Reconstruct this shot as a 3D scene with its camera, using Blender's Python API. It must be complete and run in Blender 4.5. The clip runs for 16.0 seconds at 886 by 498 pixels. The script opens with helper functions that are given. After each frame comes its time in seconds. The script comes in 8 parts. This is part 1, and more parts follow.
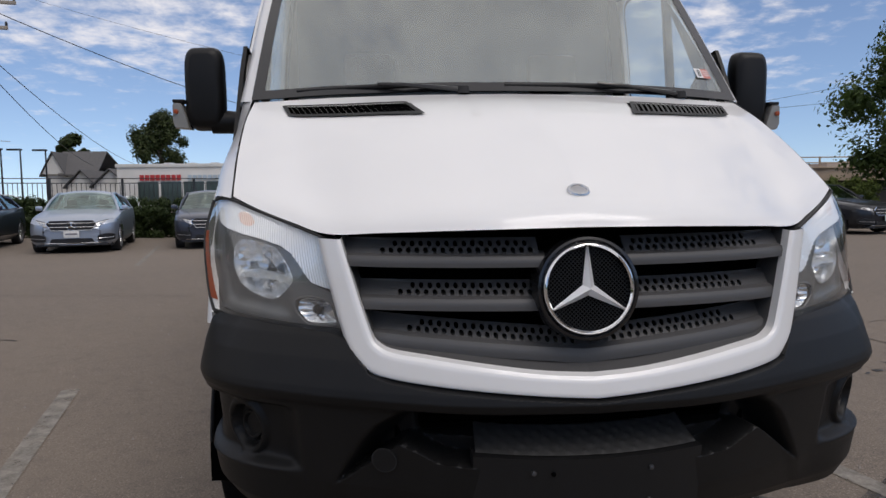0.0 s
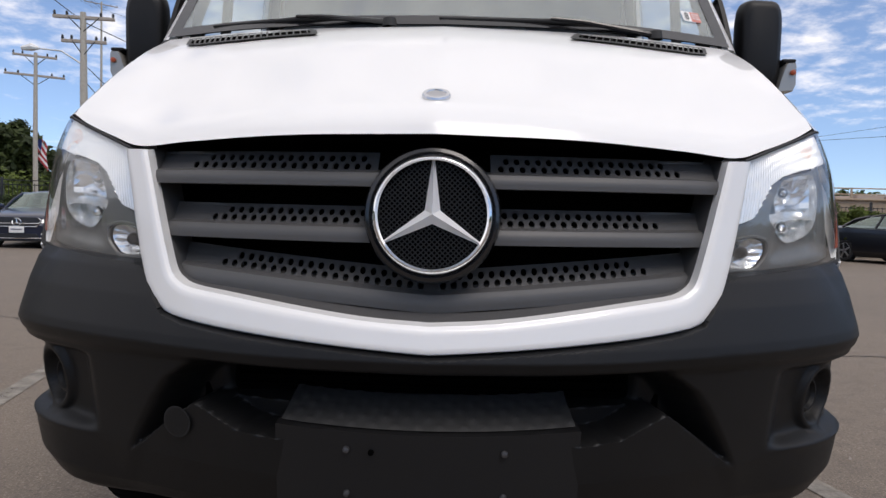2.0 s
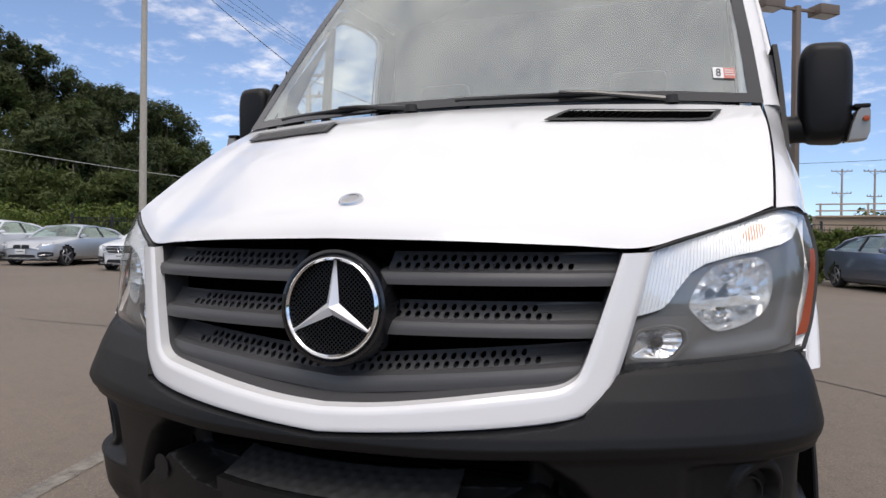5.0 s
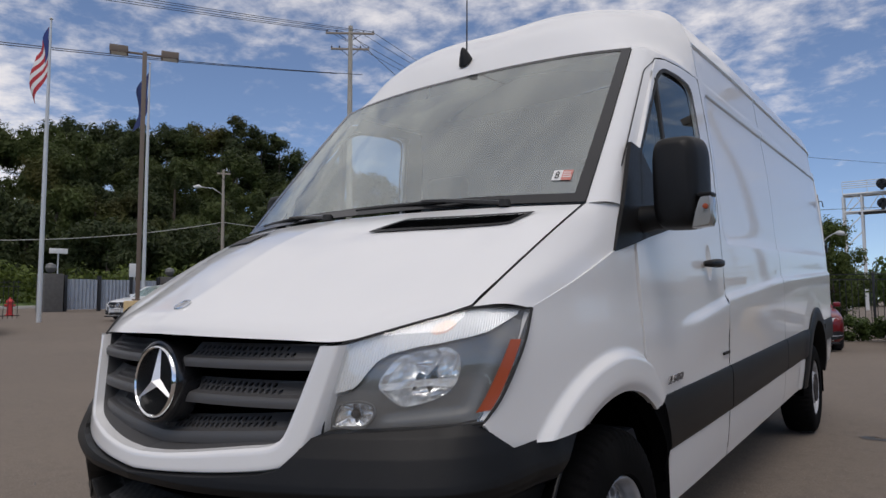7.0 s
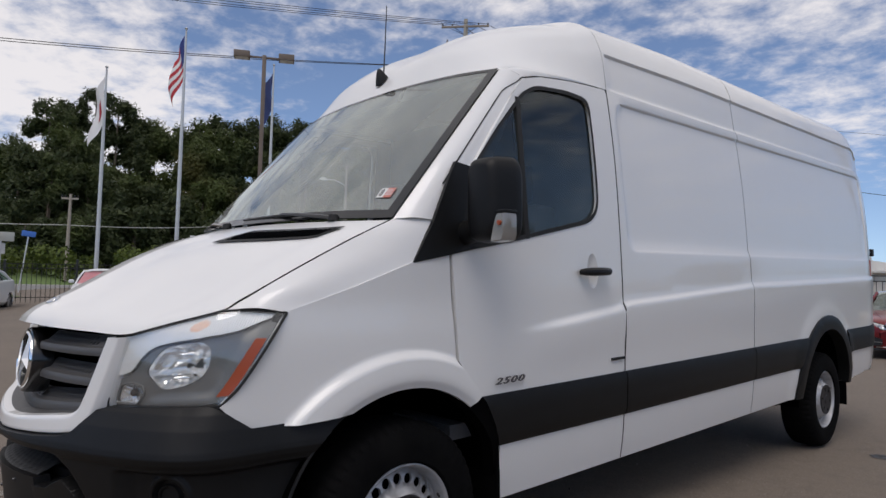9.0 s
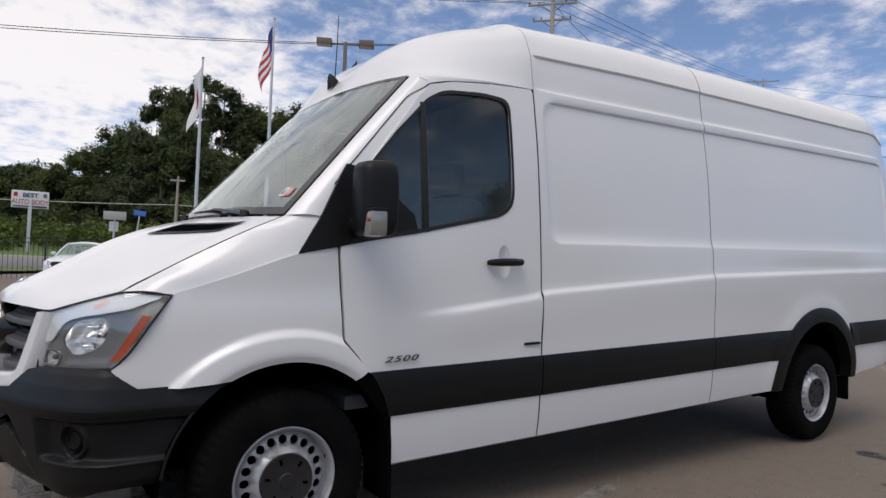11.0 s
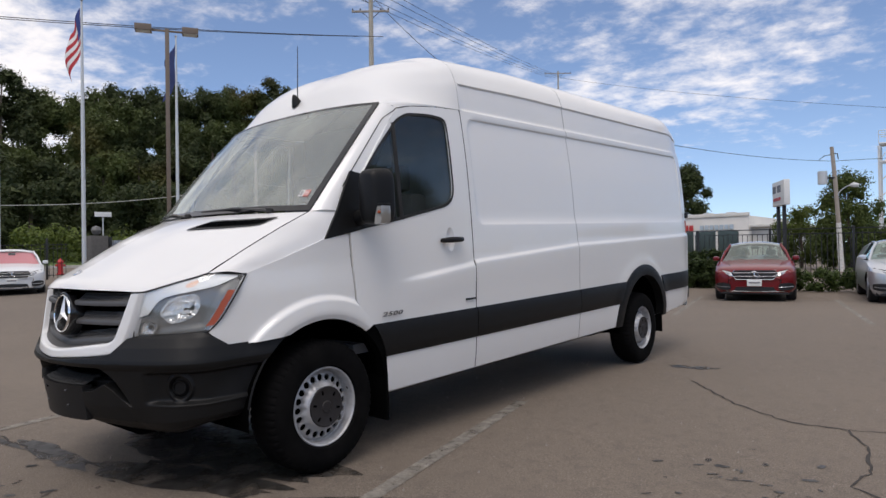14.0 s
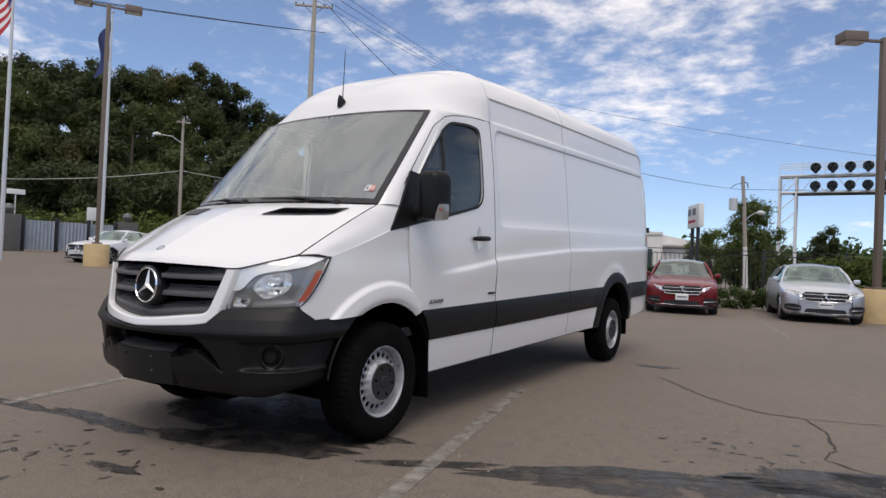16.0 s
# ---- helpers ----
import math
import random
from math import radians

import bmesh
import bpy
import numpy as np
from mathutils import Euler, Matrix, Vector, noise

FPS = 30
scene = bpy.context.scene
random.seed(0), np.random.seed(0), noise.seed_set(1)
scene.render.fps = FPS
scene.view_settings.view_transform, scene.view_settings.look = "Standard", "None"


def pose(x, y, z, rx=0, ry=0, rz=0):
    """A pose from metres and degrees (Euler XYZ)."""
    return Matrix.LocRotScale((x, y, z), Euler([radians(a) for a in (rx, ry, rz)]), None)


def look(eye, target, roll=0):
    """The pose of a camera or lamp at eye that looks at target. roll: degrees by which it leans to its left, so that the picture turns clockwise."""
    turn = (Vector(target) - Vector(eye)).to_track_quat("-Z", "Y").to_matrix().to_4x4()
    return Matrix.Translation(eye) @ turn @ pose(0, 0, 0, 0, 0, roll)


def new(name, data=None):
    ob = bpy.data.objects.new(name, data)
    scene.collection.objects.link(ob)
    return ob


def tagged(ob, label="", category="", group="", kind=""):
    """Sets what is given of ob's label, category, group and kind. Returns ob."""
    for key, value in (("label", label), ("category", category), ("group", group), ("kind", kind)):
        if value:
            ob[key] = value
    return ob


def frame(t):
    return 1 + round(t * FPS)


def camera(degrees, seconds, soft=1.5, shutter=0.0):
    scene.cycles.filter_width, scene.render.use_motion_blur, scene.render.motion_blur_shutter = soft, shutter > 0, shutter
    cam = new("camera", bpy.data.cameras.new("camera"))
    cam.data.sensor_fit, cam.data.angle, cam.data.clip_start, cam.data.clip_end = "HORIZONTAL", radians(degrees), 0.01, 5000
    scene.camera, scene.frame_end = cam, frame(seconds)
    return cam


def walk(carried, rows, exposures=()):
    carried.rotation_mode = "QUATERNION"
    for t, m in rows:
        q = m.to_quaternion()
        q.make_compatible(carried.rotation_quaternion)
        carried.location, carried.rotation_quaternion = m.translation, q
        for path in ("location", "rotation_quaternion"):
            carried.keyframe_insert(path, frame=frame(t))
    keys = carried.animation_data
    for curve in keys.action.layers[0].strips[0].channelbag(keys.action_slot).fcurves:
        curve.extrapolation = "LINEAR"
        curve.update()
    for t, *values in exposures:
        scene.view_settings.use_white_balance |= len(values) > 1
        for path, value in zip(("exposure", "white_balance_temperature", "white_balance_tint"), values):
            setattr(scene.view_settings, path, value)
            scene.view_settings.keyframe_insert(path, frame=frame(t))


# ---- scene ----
cam = camera(67.7, 16.0)
PATH = [
    (0, (-0.462, -1.425, 1.121), (-0.263, 0.559, 0.969), -0.8),
    (0.5, (-0.282, -1.359, 1.083), (-0.178, 0.63, 0.894), 1.8),
    (1, (-0.067, -1.294, 1.055), (-0.092, 0.697, 0.867), -0.7),
    (1.5, (0.017, -1.254, 0.998), (-0.092, 0.736, 0.823), 1.8),
    (2, (0.038, -1.146, 0.909), (0.005, 0.852, 0.825), 1.3),
    (2.5, (0.008, -1.095, 0.83), (-0.026, 0.904, 0.785), 2.3),
    (3, (0.009, -1.078, 0.814), (-0.037, 0.922, 0.791), 2.6),
    (3.5, (0.091, -1.119, 0.844), (0.0, 0.879, 0.836), 0.9),
    (4, (0.262, -1.212, 0.895), (-0.036, 0.765, 0.832), -1.3),
    (4.5, (0.445, -1.215, 0.966), (0.049, 0.745, 0.92), -3.9),
    (5, (0.627, -1.182, 1.044), (-0.021, 0.711, 1.032), 0.6),
    (5.2, (0.722, -1.185, 1.06), (-0.0, 0.68, 1.142), 1.3),
    (7.3, (1.944, -1.006, 1.149), (0.69, 0.545, 1.284), 1.5),
    (7.5, (2.028, -0.935, 1.141), (0.732, 0.583, 1.259), 2.9),
    (8, (2.248, -0.783, 1.165), (0.914, 0.704, 1.266), 3.0),
    (8.2, (2.367, -0.738, 1.175), (1.012, 0.729, 1.279), 2.7),
    (10.3, (3.356, -0.194, 1.246), (1.723, 0.957, 1.324), -0.1),
    (10.5, (3.414, -0.135, 1.249), (1.77, 1.002, 1.306), 0.0),
    (11, (3.606, -0.058, 1.276), (1.953, 1.066, 1.328), 2.3),
    (11.5, (3.805, -0.134, 1.291), (2.162, 1.006, 1.301), 2.8),
    (12, (3.859, -0.385, 1.271), (2.29, 0.855, 1.324), 3.2),
    (12.5, (3.855, -0.667, 1.253), (2.337, 0.634, 1.27), 3.1),
    (13, (3.938, -0.945, 1.231), (2.503, 0.448, 1.268), 2.8),
    (13.5, (3.917, -1.178, 1.237), (2.518, 0.252, 1.276), 1.2),
    (14, (3.898, -1.432, 1.202), (2.609, 0.096, 1.221), -0.9),
    (14.5, (3.864, -1.64, 1.18), (2.59, -0.1, 1.25), 1.0),
    (15, (3.819, -1.852, 1.192), (2.587, -0.277, 1.231), 2.2),
    (15.5, (3.66, -2.08, 1.178), (2.522, -0.437, 1.231), 4.1),
    (16, (3.516, -2.3, 1.136), (2.425, -0.624, 1.168), 2.4),
]
walk(cam, [(t, look(eye, target, roll)) for t, eye, target, roll in PATH],
     [(0, -0.15, 6650, 15), (1.0, -0.15, 6650, 15), (2.0, 0.20, 6650, 15), (3.5, 0.70, 6700, 15), (5.0, 0.30, 6700, 15), (7.5, -0.32, 6550, 15), (10.5, -0.08, 6650, 15), (12.5, 0.0, 6650, 15), (16, 0.12, 6800, 15)])

# ------------------------------------------------------------------ world, sun
SUN_EL, SUN_AZ = radians(58), radians(150)
world = bpy.data.worlds.new("world")
scene.world = world
world.use_nodes = True
wn = world.node_tree
wn.nodes.clear()


def wnode(kind, **sets):
    n = wn.nodes.new(kind)
    for k, v in sets.items():
        n.inputs[k].default_value = v
    return n


sky = wn.nodes.new("ShaderNodeTexSky")
sky.sky_type, sky.sun_disc = "NISHITA", False
sky.sun_elevation, sky.sun_rotation = SUN_EL, SUN_AZ
sky.air_density, sky.dust_density, sky.ozone_density = 0.9, 0.05, 4.0
way = wn.nodes.new("ShaderNodeTexCoord")
raised = wn.nodes.new("ShaderNodeVectorMath")
raised.operation, raised.inputs[1].default_value = "ADD", (0, 0, 0.05)
wn.links.new(way.outputs["Generated"], raised.inputs[0])
unit = wn.nodes.new("ShaderNodeVectorMath")
unit.operation = "NORMALIZE"
wn.links.new(raised.outputs[0], unit.inputs[0])
wn.links.new(unit.outputs[0], sky.inputs["Vector"])
split = wn.nodes.new("ShaderNodeSeparateXYZ")
wn.links.new(way.outputs["Generated"], split.inputs[0])
up = wn.nodes.new("ShaderNodeMath")
up.operation, up.inputs[1].default_value = "MAXIMUM", 0.03
wn.links.new(split.outputs["Z"], up.inputs[0])
lift = wn.nodes.new("ShaderNodeMath")
lift.operation, lift.inputs[1].default_value = "ADD", 0.16
wn.links.new(up.outputs[0], lift.inputs[0])
flat = wn.nodes.new("ShaderNodeVectorMath")
flat.operation = "DIVIDE"
wn.links.new(way.outputs["Generated"], flat.inputs[0])
wn.links.new(lift.outputs[0], flat.inputs[1])
big = wnode("ShaderNodeTexNoise", Scale=1.1, Detail=5.0, Roughness=0.55, Distortion=0.3)
fine = wnode("ShaderNodeTexNoise", Scale=8.5, Detail=7.0, Roughness=0.60, Distortion=0.15)
for n in (big, fine):
    wn.links.new(flat.outputs[0], n.inputs["Vector"])
both = wn.nodes.new("ShaderNodeMix")
both.data_type, both.inputs["Factor"].default_value = "FLOAT", 0.5
wn.links.new(big.outputs["Fac"], both.inputs["A"])
wn.links.new(fine.outputs["Fac"], both.inputs["B"])
low = wn.nodes.new("ShaderNodeMapRange")
low.interpolation_type = "SMOOTHSTEP"
low.inputs["From Min"].default_value, low.inputs["From Max"].default_value = 0.10, 0.24
low.inputs["To Min"].default_value, low.inputs["To Max"].default_value = -0.09, 0.0
wn.links.new(split.outputs["Z"], low.inputs["Value"])
cover = wn.nodes.new("ShaderNodeMapRange")
cover.interpolation_type = "SMOOTHSTEP"
cover.inputs["From Min"].default_value, cover.inputs["From Max"].default_value = 0.455, 0.70
cover.inputs["To Min"].default_value, cover.inputs["To Max"].default_value = 0.02, 0.86
high = wn.nodes.new("ShaderNodeMapRange")
high.interpolation_type = "SMOOTHSTEP"
high.inputs["From Min"].default_value, high.inputs["From Max"].default_value, high.inputs["To Max"].default_value = 0.33, 0.60, 0.19
wn.links.new(split.outputs["Z"], high.inputs["Value"])
haze = wn.nodes.new("ShaderNodeMapRange")
haze.interpolation_type = "SMOOTHSTEP"
haze.inputs["From Min"].default_value, haze.inputs["From Max"].default_value, haze.inputs["To Max"].default_value = -0.84, -0.97, 0.19
wn.links.new(split.outputs["X"], haze.inputs["Value"])
bank = wn.nodes.new("ShaderNodeMath")
wn.links.new(high.outputs["Result"], bank.inputs[0])
wn.links.new(haze.outputs["Result"], bank.inputs[1])
thick = wn.nodes.new("ShaderNodeMath")
wn.links.new(both.outputs["Result"], thick.inputs[0])
wn.links.new(bank.outputs[0], thick.inputs[1])
thin = wn.nodes.new("ShaderNodeMath")
wn.links.new(thick.outputs[0], thin.inputs[0])
wn.links.new(low.outputs["Result"], thin.inputs[1])
wn.links.new(thin.outputs[0], cover.inputs["Value"])
cloudy = wn.nodes.new("ShaderNodeMix")
cloudy.data_type = "RGBA"
grey = wnode("ShaderNodeTexNoise", Scale=6.5, Detail=5.0, Roughness=0.55, Distortion=0.3)
wn.links.new(flat.outputs[0], grey.inputs["Vector"])
tone = wn.nodes.new("ShaderNodeValToRGB")
tone.color_ramp.elements[0].position, tone.color_ramp.elements[1].position = 0.36, 0.60
tone.color_ramp.elements[0].color, tone.color_ramp.elements[1].color = (0.62, 0.64, 0.66, 1), (1.0, 0.99, 0.97, 1)
wn.links.new(grey.outputs["Fac"], tone.inputs["Fac"])
underside = wn.nodes.new("ShaderNodeMapRange")
underside.interpolation_type = "SMOOTHSTEP"
underside.inputs["From Min"].default_value, underside.inputs["From Max"].default_value = 0.35, 0.75
wn.links.new(split.outputs["Z"], underside.inputs["Value"])
cloud = wn.nodes.new("ShaderNodeMix")
cloud.data_type = "RGBA"
cloud.inputs["A"].default_value = (1, 0.99, 0.97, 1)
wn.links.new(underside.outputs["Result"], cloud.inputs["Factor"])
wn.links.new(tone.outputs["Color"], cloud.inputs["B"])
bright = wn.nodes.new("ShaderNodeVectorMath")
bright.operation, bright.inputs[1].default_value = "SCALE", (0, 0, 0)
bright.inputs["Scale"].default_value = 7.5
wn.links.new(cloud.outputs["Result"], bright.inputs[0])
wn.links.new(bright.outputs[0], cloudy.inputs["B"])
wn.links.new(cover.outputs["Result"], cloudy.inputs["Factor"])
wn.links.new(sky.outputs["Color"], cloudy.inputs["A"])
backg = wnode("ShaderNodeBackground", Strength=0.142)
wn.links.new(cloudy.outputs["Result"], backg.inputs["Color"])
wout = wn.nodes.new("ShaderNodeOutputWorld")
wn.links.new(backg.outputs[0], wout.inputs[0])

sun = new("sun", bpy.data.lights.new("sun", "SUN"))
sun.data.energy, sun.data.angle, sun.data.color = 1.45, radians(34), (1.0, 0.96, 0.90)
sun.matrix_world = look((0, 0, 0), (-math.sin(SUN_AZ) * math.cos(SUN_EL), -math.cos(SUN_AZ) * math.cos(SUN_EL), -math.sin(SUN_EL)))


# ------------------------------------------------------------------ materials
def mat(name, color, rough=0.5, metal=0.0, coat=0.0, grain=0.0, grain_scale=40.0, stain=0.0, stain_scale=3.0,
        bump=0.0, bump_scale=200.0, spec=0.5, stain_color=None, vary=0.0):
    """A Principled material with fine grain, larger stains and fine relief, all in metres."""
    m = bpy.data.materials.new(name)
    m.use_nodes = True
    t = m.node_tree
    p = t.nodes["Principled BSDF"]
    p.inputs["Roughness"].default_value, p.inputs["Metallic"].default_value = rough, metal
    p.inputs["Coat Weight"].default_value, p.inputs["Coat Roughness"].default_value = coat, 0.04
    p.inputs["Specular IOR Level"].default_value = spec
    p.inputs["Base Color"].default_value = (*color, 1)
    last = None
    coords = t.nodes.new("ShaderNodeNewGeometry").outputs["Position"] if (grain or stain or bump) else None
    dark = stain_color or tuple(c * 0.45 for c in color)

    def layer(scale, detail, low, high, other, amount):
        nonlocal last
        n = t.nodes.new("ShaderNodeTexNoise")
        n.inputs["Scale"].default_value, n.inputs["Detail"].default_value = scale, detail
        t.links.new(coords, n.inputs["Vector"])
        r = t.nodes.new("ShaderNodeMapRange")
        r.inputs["From Min"].default_value, r.inputs["From Max"].default_value, r.inputs["To Max"].default_value = low, high, amount
        t.links.new(n.outputs["Fac"], r.inputs["Value"])
        x = t.nodes.new("ShaderNodeMix")
        x.data_type = "RGBA"
        x.inputs["A"].default_value, x.inputs["B"].default_value = (*color, 1), (*other, 1)
        t.links.new(r.outputs["Result"], x.inputs["Factor"])
        if last:
            t.links.new(last, x.inputs["A"])
        last = x.outputs["Result"]

    if vary:
        info = t.nodes.new("ShaderNodeObjectInfo")
        r = t.nodes.new("ShaderNodeMix")
        r.data_type = "RGBA"
        r.inputs["A"].default_value = (*[c * (1 - vary) for c in color], 1)
        r.inputs["B"].default_value = (*[min(1, c * (1 + vary)) for c in color], 1)
        t.links.new(info.outputs["Random"], r.inputs["Factor"])
        last = r.outputs["Result"]
    if stain:
        layer(stain_scale, 6, 0.42, 0.7, dark, stain)
    if grain:
        layer(grain_scale, 4, 0.35, 0.75, tuple(min(1, c * 1.5 + 0.01) for c in color), grain)
    if last:
        t.links.new(last, p.inputs["Base Color"])
    if bump:
        n = t.nodes.new("ShaderNodeTexNoise")
        n.inputs["Scale"].default_value, n.inputs["Detail"].default_value = bump_scale, 3
        t.links.new(coords, n.inputs["Vector"])
        b = t.nodes.new("ShaderNodeBump")
        b.inputs["Strength"].default_value, b.inputs["Distance"].default_value = bump, 0.004
        t.links.new(n.outputs["Fac"], b.inputs["Height"])
        t.links.new(b.outputs["Normal"], p.inputs["Normal"])
    return m


def glass(name, tint, see=0.85, rough=0.0, reflect=(1, 1, 1), haze=0.0):
    """A thin pane: clear with a tint, and a gloss that grows at a grazing view."""
    m = bpy.data.materials.new(name)
    m.use_nodes = True
    t = m.node_tree
    t.nodes.clear()
    clear, gloss, mixed = t.nodes.new("ShaderNodeBsdfTransparent"), t.nodes.new("ShaderNodeBsdfGlossy"), t.nodes.new("ShaderNodeMixShader")
    clear.inputs["Color"].default_value = (*tint, 1)
    gloss.inputs["Roughness"].default_value, gloss.inputs["Color"].default_value = rough, (*reflect, 1)
    f = t.nodes.new("ShaderNodeLayerWeight")
    f.inputs["Blend"].default_value = 0.5
    rise = t.nodes.new("ShaderNodeMath")
    rise.operation, rise.inputs[1].default_value = "POWER", 5.0
    t.links.new(f.outputs["Facing"], rise.inputs[0])
    g = t.nodes.new("ShaderNodeMapRange")
    g.inputs["To Min"].default_value = 1 - see * 0.96
    t.links.new(rise.outputs[0], g.inputs["Value"])
    t.links.new(g.outputs[0], mixed.inputs[0])
    t.links.new(clear.outputs[0], mixed.inputs[1])
    t.links.new(gloss.outputs[0], mixed.inputs[2])
    o = t.nodes.new("ShaderNodeOutputMaterial")
    t.links.new(mixed.outputs[0], o.inputs[0])
    if haze:
        dull, over = t.nodes.new("ShaderNodeBsdfDiffuse"), t.nodes.new("ShaderNodeMixShader")
        dull.inputs["Color"].default_value, over.inputs[0].default_value = (0.8, 0.8, 0.78, 1), haze
        t.links.new(mixed.outputs[0], over.inputs[1])
        t.links.new(dull.outputs[0], over.inputs[2])
        t.links.new(over.outputs[0], o.inputs[0])
    return m


WHITE = mat("white_paint", (0.765, 0.76, 0.745), 0.33, coat=0.7, stain=0.05, stain_scale=1.3, stain_color=(0.6, 0.6, 0.58))
PLASTIC = mat("black_plastic", (0.0064, 0.0064, 0.0066), 0.46, spec=0.26, grain=0.12, grain_scale=14, bump=0.12, bump_scale=700, stain=0.15, stain_scale=5, stain_color=(0.011, 0.011, 0.0115))
GRILLE = mat("grille_plastic", (0.072, 0.071, 0.071), 0.48, bump=0.08, bump_scale=600)
GLOSSBLACK = mat("gloss_black", (0.008, 0.008, 0.009), 0.2, coat=0.3)
# black plastic made darker, to hold the shade round the wheels
ARCHSHADE = mat("arch_shade_plastic", (0.003, 0.003, 0.0031), 0.85, spec=0.02)
# near-black that stands in for shade in hollows, behind openings and underneath
DARK = mat("shade_black", (0.002, 0.002, 0.002), 0.95, spec=0.0)
SEAM = mat("seam_rubber", (0.012, 0.012, 0.012), 0.7)
CHROME = mat("chrome", (0.86, 0.87, 0.88), 0.08, 1.0)
SATIN = mat("satin_metal", (0.62, 0.63, 0.65), 0.25, 1.0)
STEEL = mat("silver_wheel_paint", (0.46, 0.465, 0.48), 0.42, 0.35, stain=0.5, stain_scale=18, stain_color=(0.2, 0.19, 0.18))
RUBBER = mat("tyre_rubber", (0.0038, 0.0038, 0.004), 0.85, spec=0.05, grain=0.15, grain_scale=25, bump=0.2, bump_scale=120, stain=0.25, stain_scale=6, stain_color=(0.014, 0.013, 0.012))
HUBGREY = mat("hub_plastic", (0.013, 0.0105, 0.0105), 0.6, grain=0.4, grain_scale=30)
LENS = glass("clear_lens", (0.97, 0.98, 0.98), 0.955, haze=0.036)
SCREEN = glass("windscreen_glass", (0.90, 0.95, 0.93), 0.80, reflect=(0.90, 0.98, 0.94), haze=0.13)
TINTED = glass("tinted_glass", (0.74, 0.79, 0.78), 0.955, reflect=(0.85, 0.9, 0.87))
HOUSING = mat("lamp_housing", (0.15, 0.152, 0.148), 0.36, 0.35, grain=0.2, grain_scale=20)
REFLECTOR = mat("reflector", (0.93, 0.94, 0.94), 0.20, 0.78)
CLEARRIB = mat("ribbed_clear_plastic", (0.88, 0.89, 0.89), 0.25, 0.25, coat=0.6)
AMBER = mat("amber_plastic", (0.85, 0.36, 0.14), 0.25, coat=0.5)
AMBERRED = mat("marker_plastic", (0.34, 0.058, 0.012), 0.35, coat=0.2)
LAMPSHELL = mat("lamp_shell", (0.05, 0.05, 0.05), 0.5)
MIRRORLAMP = mat("smoky_clear_plastic", (0.30, 0.285, 0.26), 0.18, 0.25, coat=0.6)
CABIN = mat("cabin_grey", (0.075, 0.075, 0.078), 0.8, stain=0.3, stain_scale=4)
CABINLIGHT = mat("cabin_light_grey", (0.22, 0.22, 0.215), 0.8, stain=0.3, stain_scale=6)


# ------------------------------------------------------------------ mesh tools
class Mesh:
    """Vertices and faces gathered before they become one object."""

    def __init__(self):
        self.v, self.f = [], []

    def add(self, verts, faces):
        n = len(self.v)
        self.v += [tuple(p) for p in verts]
        self.f += [tuple(i + n for i in f) for f in faces]
        return self

    def grid(self, fn, us, vs, flip=False, close_u=False):
        verts = [fn(u, v) for u in us for v in vs]
        nv, nu = len(vs), len(us)
        faces = []
        for i in range(nu if close_u else nu - 1):
            for j in range(nv - 1):
                a, b = i * nv + j, ((i + 1) % nu) * nv + j
                q = (a, b, b + 1, a + 1)
                faces.append(q[::-1] if flip else q)
        return self.add(verts, faces)

    def mirrored(self):
        m = Mesh()
        m.v = [(-x, y, z) for x, y, z in self.v]
        m.f = [f[::-1] for f in self.f]
        return m

    def join(self, other):
        return self.add(other.v, other.f)

    def moved(self, mtx):
        m = Mesh()
        m.v = [tuple(mtx @ Vector(p)) for p in self.v]
        m.f = list(self.f)
        return m

    def rim(self, inward):
        """Folds every open edge inwards by the given vector, for the thickness of a panel."""
        count = {}
        for f in self.f:
            for a, b in zip(f, f[1:] + f[:1]):
                count[(a, b)] = count.get((a, b), 0) + 1
        open_edges = [(a, b) for (a, b) in count if (b, a) not in count]
        back = {}
        iv = Vector(inward)
        for a, b in open_edges:
            for i in (a, b):
                if i not in back:
                    back[i] = len(self.v)
                    self.v.append(tuple(Vector(self.v[i]) + iv))
            self.f.append((b, a, back[a], back[b]))
        return self


def part(name, m, material, parent, label="", angle=32, weld=0.0, smooth=True):
    """One mesh object under a thing or a part."""
    if isinstance(m, Mesh):
        me = bpy.data.meshes.new(name)
        me.from_pydata(m.v, [], m.f)
        if weld:
            bm = bmesh.new()
            bm.from_mesh(me)
            bmesh.ops.remove_doubles(bm, verts=bm.verts, dist=weld)
            bmesh.ops.recalc_face_normals(bm, faces=bm.faces) if weld > 0.0009 else None
            bm.to_mesh(me)
            bm.free()
    else:
        me = bpy.data.meshes.new(name)
        m.to_mesh(me)
        m.free()
    me.materials.append(material)
    if smooth:
        me.polygons.foreach_set("use_smooth", [True] * len(me.polygons))
        me.set_sharp_from_angle(angle=radians(angle))
    me.update()
    ob = new(name, me)
    if parent is not None:
        ob.parent = parent
    if label:
        tagged(ob, label)
    return ob


def thing(name, label, category, group="", at=None):
    ob = new(name)
    ob.empty_display_size = 0.1
    tagged(ob, label, category, group)
    if at is not None:
        ob.matrix_world = at
    return ob


